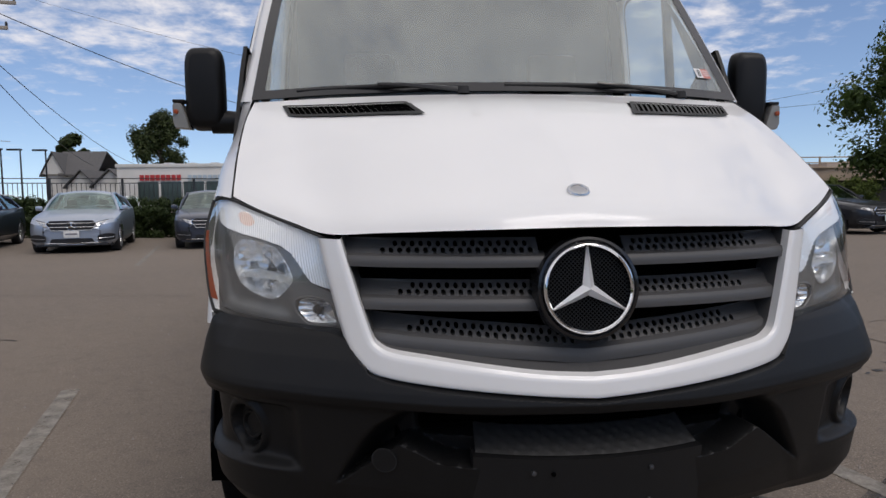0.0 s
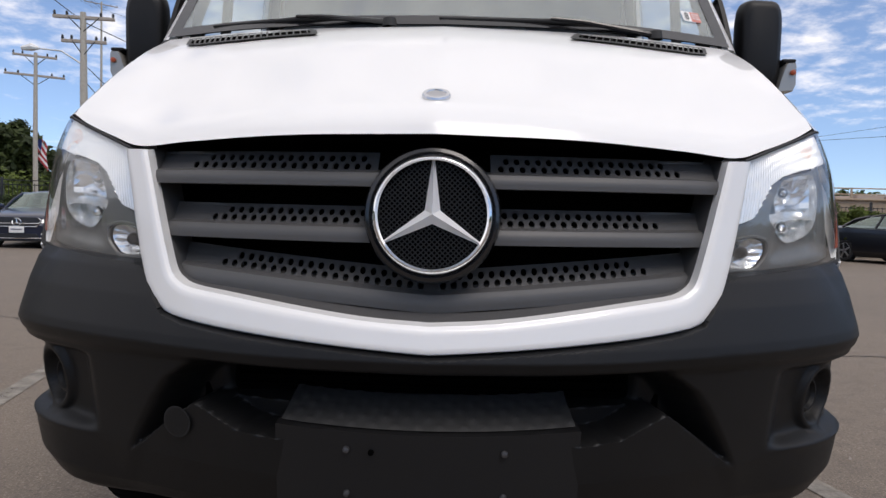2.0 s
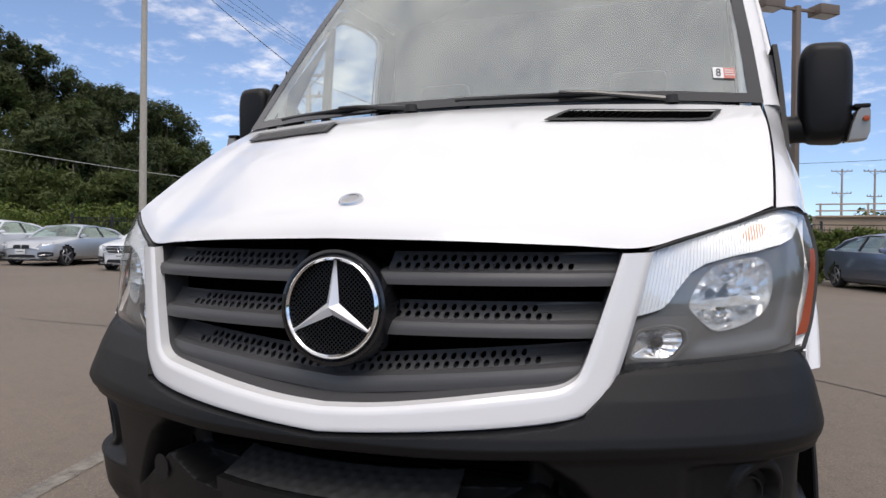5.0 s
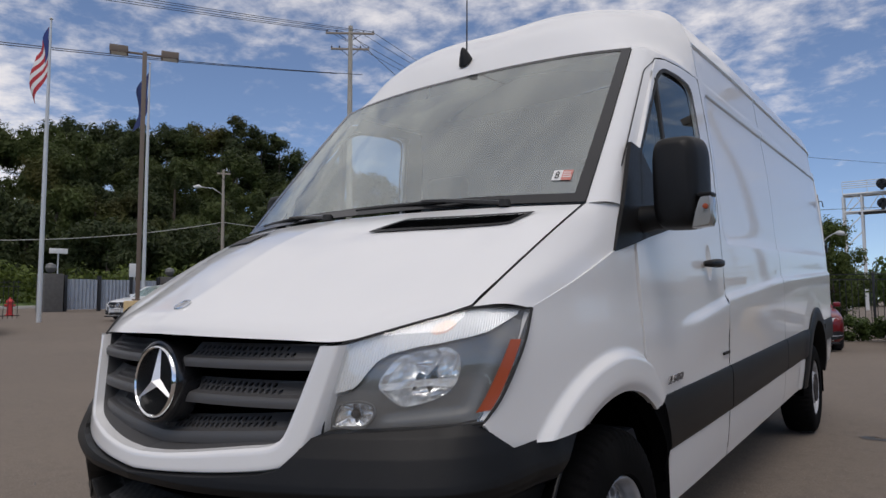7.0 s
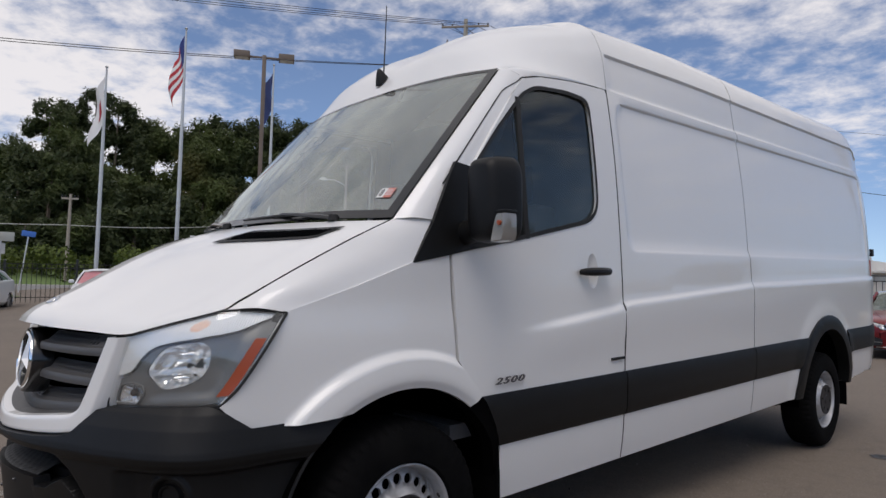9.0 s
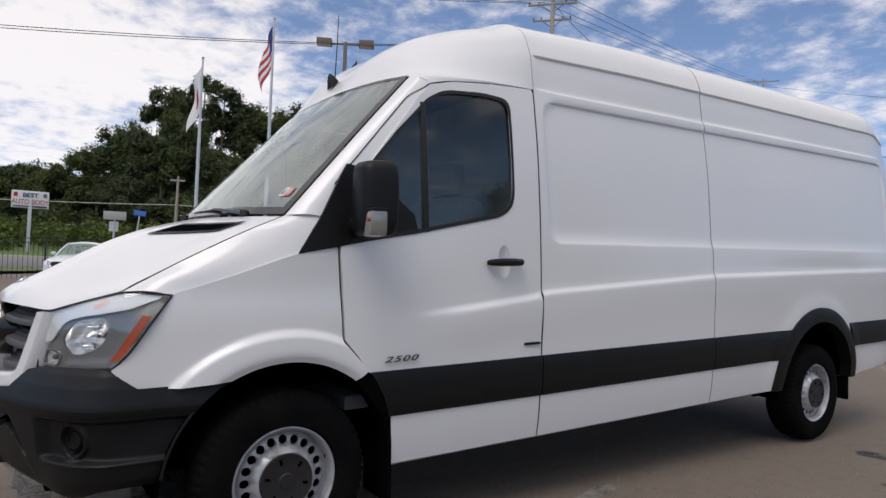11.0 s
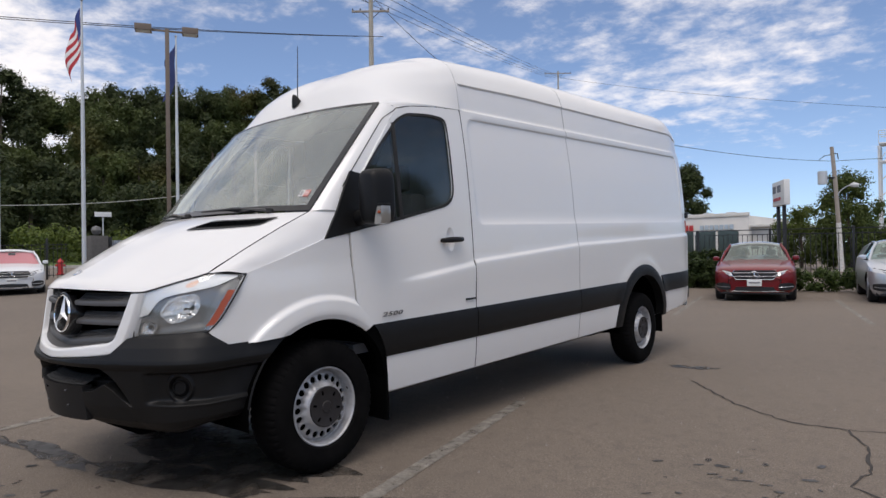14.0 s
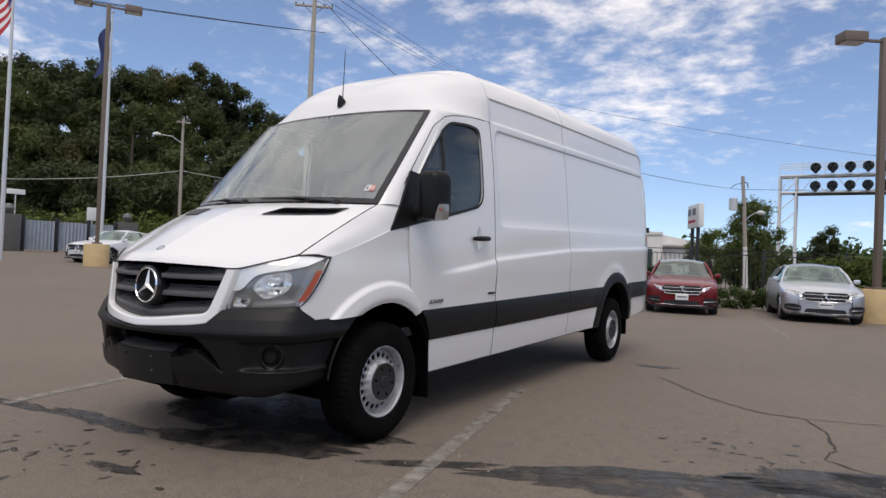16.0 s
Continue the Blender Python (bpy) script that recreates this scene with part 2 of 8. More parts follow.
def crom(pts, n=8):
    """A smooth curve through the given points."""
    p = [Vector(q) for q in pts]
    p = [2 * p[0] - p[1]] + p + [2 * p[-1] - p[-2]]
    out = []
    for i in range(1, len(p) - 2):
        for k in range(n):
            t = k / n
            out.append(0.5 * ((2 * p[i]) + (p[i + 1] - p[i - 1]) * t + (2 * p[i - 1] - 5 * p[i] + 4 * p[i + 1] - p[i + 2]) * t * t
                              + (3 * p[i] - p[i - 1] - 3 * p[i + 1] + p[i + 2]) * t ** 3))
    return out + [p[-2]]


class Curve:
    """A curve by its relative length, from 0 to 1."""

    def __init__(self, pts, smooth=True, n=10):
        q = crom(pts, n) if smooth else [Vector(a) for a in pts]
        self.p = np.array([tuple(a) for a in q])
        d = np.r_[0, np.cumsum(np.linalg.norm(np.diff(self.p, axis=0), axis=1))]
        self.length = d[-1]
        self.t = d / d[-1]

    def __call__(self, t):
        return Vector([float(np.interp(t, self.t, self.p[:, k])) for k in range(self.p.shape[1])])


def coons(c0, c1, d0, d1):
    """A patch over u, v: c0(u) at v=0, c1(u) at v=1, d0(v) at u=0, d1(v) at u=1."""
    p00, p10, p01, p11 = c0(0), c0(1), c1(0), c1(1)

    def at(u, v):
        return ((1 - v) * c0(u) + v * c1(u) + (1 - u) * d0(v) + u * d1(v)
                - ((1 - u) * (1 - v) * p00 + u * (1 - v) * p10 + (1 - u) * v * p01 + u * v * p11))

    return at


def sstep(a, b, x):
    t = min(1.0, max(0.0, (x - a) / (b - a)))
    return t * t * (3 - 2 * t)


def inside(p, loops):
    x, y, odd = p[0], p[1], False
    for loop in loops:
        j = loop[-1]
        for i in loop:
            if (i[1] > y) != (j[1] > y) and x < (j[0] - i[0]) * (y - i[1]) / (j[1] - i[1]) + i[0]:
                odd = not odd
            j = i
    return odd


def dense(loop, step):
    out = []
    for a, b in zip(loop, loop[1:] + loop[:1]):
        n = max(1, int(math.hypot(b[0] - a[0], b[1] - a[1]) / step + 0.5))
        out += [(a[0] + (b[0] - a[0]) * k / n, a[1] + (b[1] - a[1]) * k / n) for k in range(n)]
    return out


def rounded(loop, r, n=5):
    """A closed loop with its corners rounded; r is one radius or one for each corner."""
    out, k = [], len(loop)
    for i in range(k):
        a, b, c = Vector(loop[i - 1][:2]), Vector(loop[i][:2]), Vector(loop[(i + 1) % k][:2])
        ri = r[i] if isinstance(r, (list, tuple)) else r
        if ri <= 0:
            out.append(tuple(b))
            continue
        d0, d1 = (a - b), (c - b)
        l0, l1 = min(ri, d0.length * 0.48), min(ri, d1.length * 0.48)
        s, e = b + d0.normalized() * l0, b + d1.normalized() * l1
        for j in range(n + 1):
            t = j / n
            out.append(tuple((1 - t) ** 2 * s + 2 * t * (1 - t) * b + t * t * e))
    return out


from mathutils.geometry import delaunay_2d_cdt


def panel(outline, fn, step=0.04, holes=(), flip=False, edge=None, extra=()):
    """A sheet over a plane outline with holes, laid onto fn(u, v)."""
    loops = [dense(l, edge or step) for l in (outline, *holes)]
    pts, edges = [], []
    for l in loops:
        n = len(pts)
        pts += l
        edges += [(n + i, n + (i + 1) % len(l)) for i in range(len(l))]
    lo = [min(p[k] for p in loops[0]) for k in (0, 1)]
    hi = [max(p[k] for p in loops[0]) for k in (0, 1)]
    more = [p for p in extra if inside(p, loops)]
    near = np.array(pts + more)
    u = lo[0] + step * 0.5
    while u < hi[0]:
        v = lo[1] + step * 0.5
        while v < hi[1]:
            if inside((u, v), loops) and np.min((near[:, 0] - u) ** 2 + (near[:, 1] - v) ** 2) > (0.4 * step) ** 2:
                pts.append((u, v))
            v += step
        u += step
    edge_pts = np.array(loops[0])
    pts += [p for p in more if np.min((edge_pts[:, 0] - p[0]) ** 2 + (edge_pts[:, 1] - p[1]) ** 2) > 1.6e-5]
    co, _, tris, *_ = delaunay_2d_cdt([Vector(p) for p in pts], edges, [], 0, 1e-6)
    m = Mesh()
    keep = [t for t in tris if inside(sum((co[i] for i in t), Vector((0, 0))) / 3, loops)]
    m.add([fn(*c) for c in co], [tuple(t)[::-1] if flip else tuple(t) for t in keep])
    return m


def arc(cx, cy, r, a0, a1, n=16, ry=None):
    return [(cx + r * math.cos(radians(a0 + (a1 - a0) * i / n)), cy + (ry or r) * math.sin(radians(a0 + (a1 - a0) * i / n))) for i in range(n + 1)]


def box(lo, hi, bevel=0.0):
    """A box from corner to corner, its edges bevelled."""
    bm = bmesh.new()
    bmesh.ops.create_cube(bm, size=1)
    for v in bm.verts:
        v.co = Vector([(lo[k] + hi[k]) / 2 + v.co[k] * (hi[k] - lo[k]) for k in range(3)])
    if bevel:
        bmesh.ops.bevel(bm, geom=list(bm.edges), offset=bevel, segments=2, profile=0.6, affect="EDGES")
    m = bm_mesh(bm)
    return m


def bm_mesh(bm):
    m = Mesh()
    bm.verts.index_update()
    m.v = [tuple(v.co) for v in bm.verts]
    m.f = [tuple(v.index for v in f.verts) for f in bm.faces]
    bm.free()
    return m


def tube(points, radius, n=8, caps=True):
    """A round bar along points; radius is one number or one for each point."""
    m = Mesh()
    p = [Vector(q) for q in points]
    rad = radius if isinstance(radius, (list, tuple)) else [radius] * len(p)
    ring = []
    side = None
    for i, q in enumerate(p):
        d = (p[min(i + 1, len(p) - 1)] - p[max(i - 1, 0)]).normalized()
        if side is None:
            side = d.orthogonal().normalized()
        side = (side - d * side.dot(d)).normalized()
        other = d.cross(side)
        ring.append([q + rad[i] * (math.cos(2 * math.pi * k / n) * side + math.sin(2 * math.pi * k / n) * other) for k in range(n)])
    verts = [v for r in ring for v in r]
    faces = [(i * n + k, i * n + (k + 1) % n, (i + 1) * n + (k + 1) % n, (i + 1) * n + k) for i in range(len(p) - 1) for k in range(n)]
    if caps:
        faces += [tuple(range(n))[::-1], tuple((len(p) - 1) * n + k for k in range(n))]
    return m.add(verts, faces)


def lathe(profile, n=48, axis="x", gap=None):
    """A profile of (along, radius) turned round an axis."""
    m = Mesh()
    verts = []
    for i in range(n):
        c, s = math.cos(2 * math.pi * i / n), math.sin(2 * math.pi * i / n)
        for a, r in profile:
            verts.append((a, r * c, r * s) if axis == "x" else (r * c, r * s, a) if axis == "z" else (r * c, a, r * s))
    k = len(profile)
    faces = []
    for i in range(n):
        j = (i + 1) % n
        for q in range(k - 1):
            f = (i * k + q, i * k + q + 1, j * k + q + 1, j * k + q)
            faces.append(f)
    return m.add(verts, faces)


# ------------------------------------------------------------------ the van: surfaces
VAN_PIVOT = Vector((0, 1.2, 0.5))
VAN_AT = Matrix.Translation(VAN_PIVOT) @ Matrix.Rotation(radians(1.9), 4, "X") @ Matrix.Translation(-VAN_PIVOT)
van = thing("cargo_van", "long white high-roof cargo van with black bumper and side strips", "van", at=VAN_AT)

ROOF = 2.762
SECTION = crom([(0.945, 0.34), (0.962, 0.45), (0.972, 0.57), (0.978, 0.68), (0.980, 0.78), (0.982, 0.95), (0.978, 1.1), (0.972, 1.3),
                (0.960, 1.55), (0.938, 1.85), (0.908, 2.10), (0.890, 2.225), (0.878, 2.33), (0.864, 2.43), (0.842, 2.50),
                (0.80, 2.59), (0.71, 2.665), (0.58, 2.712), (0.40, 2.742), (0.20, 2.757), (0, ROOF)], 6)
SEC = np.array([tuple(p) for p in SECTION])
SECV = np.where(SEC[:, 1] <= 2.43, SEC[:, 1], 0)
k0 = int(np.argmax(SEC[:, 1] > 2.43))
SECV[k0:] = SECV[k0 - 1] + np.cumsum(np.linalg.norm(np.diff(SEC[k0 - 1:], axis=0), axis=1))
VTOP = float(SECV[-1])
Y_B, Y_M, Y_END = 2.40, 3.95, 6.80
WF, WR = (0.989, 0.365), (5.322, 0.263)
ARCH_F, ARCH_R, R_F, R_R = WF, (5.322, 0.30), 0.495, 0.53


def rr(y, z, y0, y1, z0, z1, r):
    """Signed distance to a rounded rectangle, negative inside."""
    qx, qz = abs(y - (y0 + y1) / 2) - (y1 - y0) / 2 + r, abs(z - (z0 + z1) / 2) - (z1 - z0) / 2 + r
    return math.hypot(max(qx, 0), max(qz, 0)) + min(max(qx, qz), 0) - r


def crease_z(y):
    return float(np.interp(y, [1.3, 1.5, 1.9, 2.33, 2.45, 3.95, 6.8], [0.99, 1.02, 1.057, 1.10, 1.123, 1.197, 1.235]))


def side(y, v, proud=0.0):
    """The skin of the van's side and roof behind the front axle."""
    x, z = float(np.interp(v, SECV, SEC[:, 0])), float(np.interp(v, SECV, SEC[:, 1]))
    if y > Y_B - 0.001:
        x += 0.016 * sstep(crease_z(y) + 0.014, crease_z(y) - 0.020, z) if z < 1.6 else 0
        x -= 0.012 * sstep(crease_z(y) - 0.03, crease_z(y) - 0.30, z) if z < 1.6 else 0
        d = min(rr(y, z, 2.47, 6.60, 1.385, 2.165, 0.09), 1)
        x -= 0.014 * sstep(0.010, -0.008 - 0.025 * sstep(1.75, 1.40, z), d)
        if 2.2 < z < 2.46:
            x -= 0.014 * sstep(2.222, 2.236, z) * sstep(2.448, 2.430, z) * sstep(2.42, 2.46, y)
        drop = 0.05 * (1 - sstep(2.2, 3.5, y))
    else:
        x += 0.018 * sstep(crease_z(y) + 0.014, crease_z(y) - 0.024, z) * sstep(1.55, 1.95, y) if z < 1.5 else 0
        x -= 0.015 * sstep(crease_z(y) - 0.03, crease_z(y) - 0.25, z) * sstep(1.55, 1.95, y) if z < 1.5 else 0
        drop = 0.05
    if z > 2.225:
        z -= drop * (z - 2.225) / 0.52
    if y > 6.35:
        k = sstep(6.35, 6.85, y)
        x *= 1 - 0.055 * k * k
        if z > 2.0:
            z -= 0.10 * k * k * (z - 2.0) / 0.7
    # the flare round the rear arch
    r = math.hypot(y - ARCH_R[0], z - ARCH_R[1])
    x += 0.012 * sstep(0.75, 0.66, r) if z < 1.2 else 0
    return Vector((x + proud, y, z))


def fender(y, z, proud=0.0):
    x = 0.978 - 0.085 * max(0.0, (1.05 - y) / 0.71) ** 1.8 - 0.012 * sstep(1.0, 1.2, z)
    r = math.hypot(y - ARCH_F[0], z - ARCH_F[1])
    x += 0.028 * sstep(0.632, 0.598, r) + 0.004 * sstep(0.60, 0.55, r) - 0.014 * sstep(0.525, 0.495, r)
    return Vector((x + proud, y, z))


def front_y(x, z):
    return -0.025 + 0.49 * abs(x) ** 2.05 + 0.12 * (z - 0.9)


P_HLH, P_HLB = Vector((0.839, 0.378, 1.158)), Vector((0.922, 0.54, 1.146))
P_WSB, P_WST = Vector((0.885, 0.999, 1.474)), Vector((0.83, 1.646, 2.187))
P_COWL, P_PIL = Vector((0.960, 1.029, 1.309)), Vector((0.952, 1.165, 1.470))
P_DT = Vector((0.898, 1.725, 2.155))
HOOD_SIDE = Curve([P_HLH, (0.862, 0.581, 1.272), (0.878, 0.803, 1.385), P_WSB])
WS_SIDE = Curve([P_WSB, (0.872, 1.21, 1.712), (0.853, 1.43, 1.955), P_WST])
WS_BOT = Curve([(0, 0.83, 1.487), (0.3, 0.848, 1.486), (0.6, 0.905, 1.482), P_WSB])
WS_TOP = Curve([(0, 1.556, 2.205), (0.3, 1.565, 2.204), (0.6, 1.597, 2.198), P_WST])
WS_MID = Curve([(0, 0.83, 1.487), (0, 1.07, 1.735), (0, 1.31, 1.975), (0, 1.556, 2.205)])
GAP = 0.006
BODYDEEP = (-0.018, 0, 0)


def both_sides(name, m, material, label="", **kw):
    """The part on both sides of the van."""
    part(name, m, material, van, label, **kw)
    part(name, m.mirrored(), material, van, label, **kw)


# hood, in one sheet
hood_front = Curve([(0, -0.012, 1.096), (0.25, 0.012, 1.091), (0.45, 0.085, 1.082), (0.575, 0.150, 1.076), (0.66, 0.215, 1.098), (0.76, 0.300, 1.130), (0.835, 0.374, 1.160)])
hood_mid = Curve([(0, -0.012, 1.096), (0, 0.002, 1.120), (0, 0.035, 1.147), (0, 0.081, 1.172), (0, 0.30, 1.278), (0, 0.58, 1.403), (0, 0.815, 1.480)])
hood_side = Curve([Vector(p) + Vector((-GAP, 0, 0.002)) for p in ((0.839, 0.378, 1.160), (0.862, 0.581, 1.274), (0.878, 0.803, 1.387), (0.88, 0.985, 1.468))])
hood_back = Curve([(0, 0.815, 1.480), (0.3, 0.833, 1.479), (0.6, 0.890, 1.475), (0.874, 0.985, 1.470)])
hood_at = coons(hood_front, hood_back, hood_mid, hood_side)


def hood_fn(u, v):
    p = hood_at(u, v)
    lobe = math.sin(math.pi * min(1, v * 1.02)) ** 0.8 * (1 - u ** 3)
    valley = math.exp(-((u - (0.70 + 0.10 * v)) / 0.085) ** 2) * sstep(0.02, 0.25, v) * sstep(1.0, 0.6, v)
    roll = sstep(0.25, 0.0, v)
    return p + Vector((0, -0.006 * roll * sstep(0.0, 0.08, v), 0.022 * lobe * sstep(0.12, 0.6, v) - 0.007 * valley))


m = Mesh().grid(hood_fn, [i / 60 for i in range(61)], [(j / 44) ** 1.5 for j in range(45)])
m.join(m.mirrored())
part("hood", m, WHITE, van, "glossy white hood with two vents", weld=0.0004)

# windscreen and cab roof
ws_at = coons(WS_BOT, WS_TOP, WS_MID, WS_SIDE)
m = Mesh().grid(lambda u, v: ws_at(u * 0.985, 0.01 + v * 0.982) + Vector((0, -0.004, 0.004)), [i / 24 for i in range(25)], [j / 20 for j in range(21)])
m.join(m.mirrored())
windscreen = part("windscreen", m, SCREEN, van, "wide raked windscreen reflecting cloudy sky", weld=0.0004)
windscreen.visible_shadow = False
m = Mesh()
m.grid(lambda u, v: ws_at(0.952 + 0.048 * u, v) + Vector((0, -0.0055, 0.0055)), [0, 0.5, 1], [j / 20 for j in range(21)])
m.grid(lambda u, v: ws_at(u, 0.045 * v) + Vector((0, -0.0055, 0.0055)), [i / 24 for i in range(25)], [0, 0.5, 1])
m.grid(lambda u, v: ws_at(u, 0.978 + 0.022 * v) + Vector((0, -0.0055, 0.0055)), [i / 24 for i in range(25)], [0, 0.5, 1])
m.join(m.mirrored())
part("windscreen_border", m, GLOSSBLACK, van, "black printed border of the windscreen")

roof_side = Curve([P_WST, (0.862, 1.72, 2.205), (0.880, 1.95, 2.222), (0.889, 2.2, 2.226), side(Y_B, 2.225)])
roof_mid = Curve([(0, 1.556, 2.205), (0, 1.60, 2.275), (0, 1.70, 2.385), (0, 1.88, 2.515), (0, 2.12, 2.62), (0, Y_B, side(Y_B, VTOP).z)])


class Sect:
    def __call__(self, t):
        return side(Y_B, VTOP + (2.225 - VTOP) * t)


roof_at = coons(WS_TOP, Sect(), roof_mid, roof_side)


def roof_fn(u, v):
    p = roof_at(u, v)
    swell = (1 - abs(2 * v - 0.75) ** 2) if v < 0.875 else 0
    return p + Vector((0.0, -0.02, 0.045)) * max(0, swell) * math.sin(math.pi * u) ** 1.2 * sstep(1, 0.8, v) * sstep(0, 0.22, v)


m = Mesh().grid(roof_fn, [i / 40 for i in range(41)], [j / 30 for j in range(31)])
m.join(m.mirrored())
part("cab_roof", m, WHITE, van, "domed white cab roof above the windscreen", weld=0.0004)

edge_low = Curve([P_DT, side(1.86, 2.184), side(2.10, 2.210), side(2.34, 2.222), side(Y_B, 2.2235)])
fill = coons(roof_side, edge_low, Curve([P_WST, P_DT], False), Curve([side(Y_B, 2.225), side(Y_B, 2.2235)], False))
m = Mesh().grid(lambda u, v: fill(u, v) + Vector((0.010, 0, 0.006)) * math.sin(math.pi * v) * (1 - u), [i / 24 for i in range(25)], [0, 0.25, 0.5, 0.75, 1])
both_sides("roof_edge", m, WHITE)

# pillar beside the windscreen, upper wing beside the hood
door_line = Curve([P_PIL, (0.938, 1.287, 1.62), (0.920, 1.49, 1.87), P_DT])
pil = coons(Curve([P_WSB, P_PIL], False), Curve([P_WST, P_DT], False), WS_SIDE, door_line)
m = Mesh().grid(lambda u, v: pil(u, v) + Vector((0.018, -0.012, 0.008)) * math.sin(math.pi * u) * (1 - 0.4 * v), [i / 8 for i in range(9)], [j / 24 for j in range(25)], flip=True)
both_sides("windscreen_pillar", m, WHITE, weld=0.0)


def pillar_seam(t, e):
    """The gap between the door's frame and the pillar, as a thin rubber line."""
    u, v = 0.61 + 0.37 * sstep(0.80, 1.0, t) + (e - 0.5) * 0.045, 0.20 + 0.79 * t
    return pil(u, v) + Vector((0.018, -0.012, 0.008)) * math.sin(math.pi * u) * (1 - 0.4 * v) + Vector((0.0022, -0.0012, 0.0012))


both_sides("door_frame_seam", Mesh().grid(pillar_seam, [i / 40 for i in range(41)], [0, 1]), SEAM)
wing_low = Curve([P_HLB, (0.944, 0.76, 1.216), P_COWL, (0.957, 1.10, 1.39), P_PIL])
wing = coons(HOOD_SIDE, wing_low, Curve([P_HLH, (0.89, 0.455, 1.162), P_HLB]), Curve([P_WSB, P_PIL], False))
m = Mesh().grid(lambda u, v: wing(u, v) + Vector((0.006, -0.002, 0.007)) * math.sin(math.pi * v) * sstep(0.0, 0.22, u), [i / 24 for i in range(25)], [j / 10 for j in range(11)])
both_sides("upper_wing", m, WHITE)

# front wing
lamp_back = [(0.335, 0.866), (0.375, 0.915), (0.44, 1.0), (0.50, 1.085), (0.545, 1.150)]
arch = arc(*ARCH_F, R_F, 118, 52, 22)
outline = lamp_back + [(0.76, 1.218), (1.029, 1.312), (1.21, 1.340), (1.219, 1.20), (1.234, 0.925), (1.300, 0.852), (1.352, 0.795)] + [p for p in arch[::-1] if p[0] < 1.33] + [(0.56, 0.790), (0.43, 0.788), (0.385, 0.812)]
rings = [(ARCH_F[0] + r * math.cos(radians(a)), ARCH_F[1] + r * math.sin(radians(a))) for r in (0.505, 0.515, 0.528, 0.55, 0.575, 0.592, 0.600, 0.608, 0.616, 0.624, 0.632, 0.642) for a in range(40, 152, 2)]
m = panel(outline, fender, 0.03, edge=0.012, extra=rings).rim((-0.02, 0, 0))
both_sides("front_wing", m, WHITE, "white front wing with flared wheel arch")

# doors
win = [(1.333, 1.68), (1.52, 1.895), (1.70, 2.075), (1.80, 2.130), (2.04, 2.150), (2.19, 2.142), (2.222, 2.105), (2.222, 1.62), (2.195, 1.555), (2.13, 1.510), (1.62, 1.412), (1.265, 1.355)]
door_out = ([(1.36, 0.788), (1.309, 0.860), (1.246, 0.932), (1.231, 1.20), (1.222, 1.345), (1.262, 1.362), (1.30, 1.63), (1.49, 1.875), (1.66, 2.082), (1.722, 2.147), (1.86, 2.1805), (2.10, 2.2070),
             (2.34, 2.2190), (Y_B - 0.016, 2.2195), (Y_B - 0.006, 2.20), (Y_B - 0.006, 1.2), (Y_B - 0.004, 0.345), (1.497, 0.345), (1.485, 0.585), (1.45, 0.68)])
cup_hole = arc(2.145, 1.282, 0.043, 0, 350, 34, 0.083)
win_hole = rounded(win, [0, 0, 0.03, 0.06, 0.05, 0.05, 0.05, 0.06, 0.06, 0.06, 0, 0])
m = panel(door_out, side, 0.04, [win_hole, cup_hole], extra=[(y, crease_z(y) + d) for y in [1.41 + 0.03 * i for i in range(34)] for d in (-0.042, -0.027, -0.017, -0.007, 0.003, 0.012, 0.022)]).rim((-0.02, 0, 0))
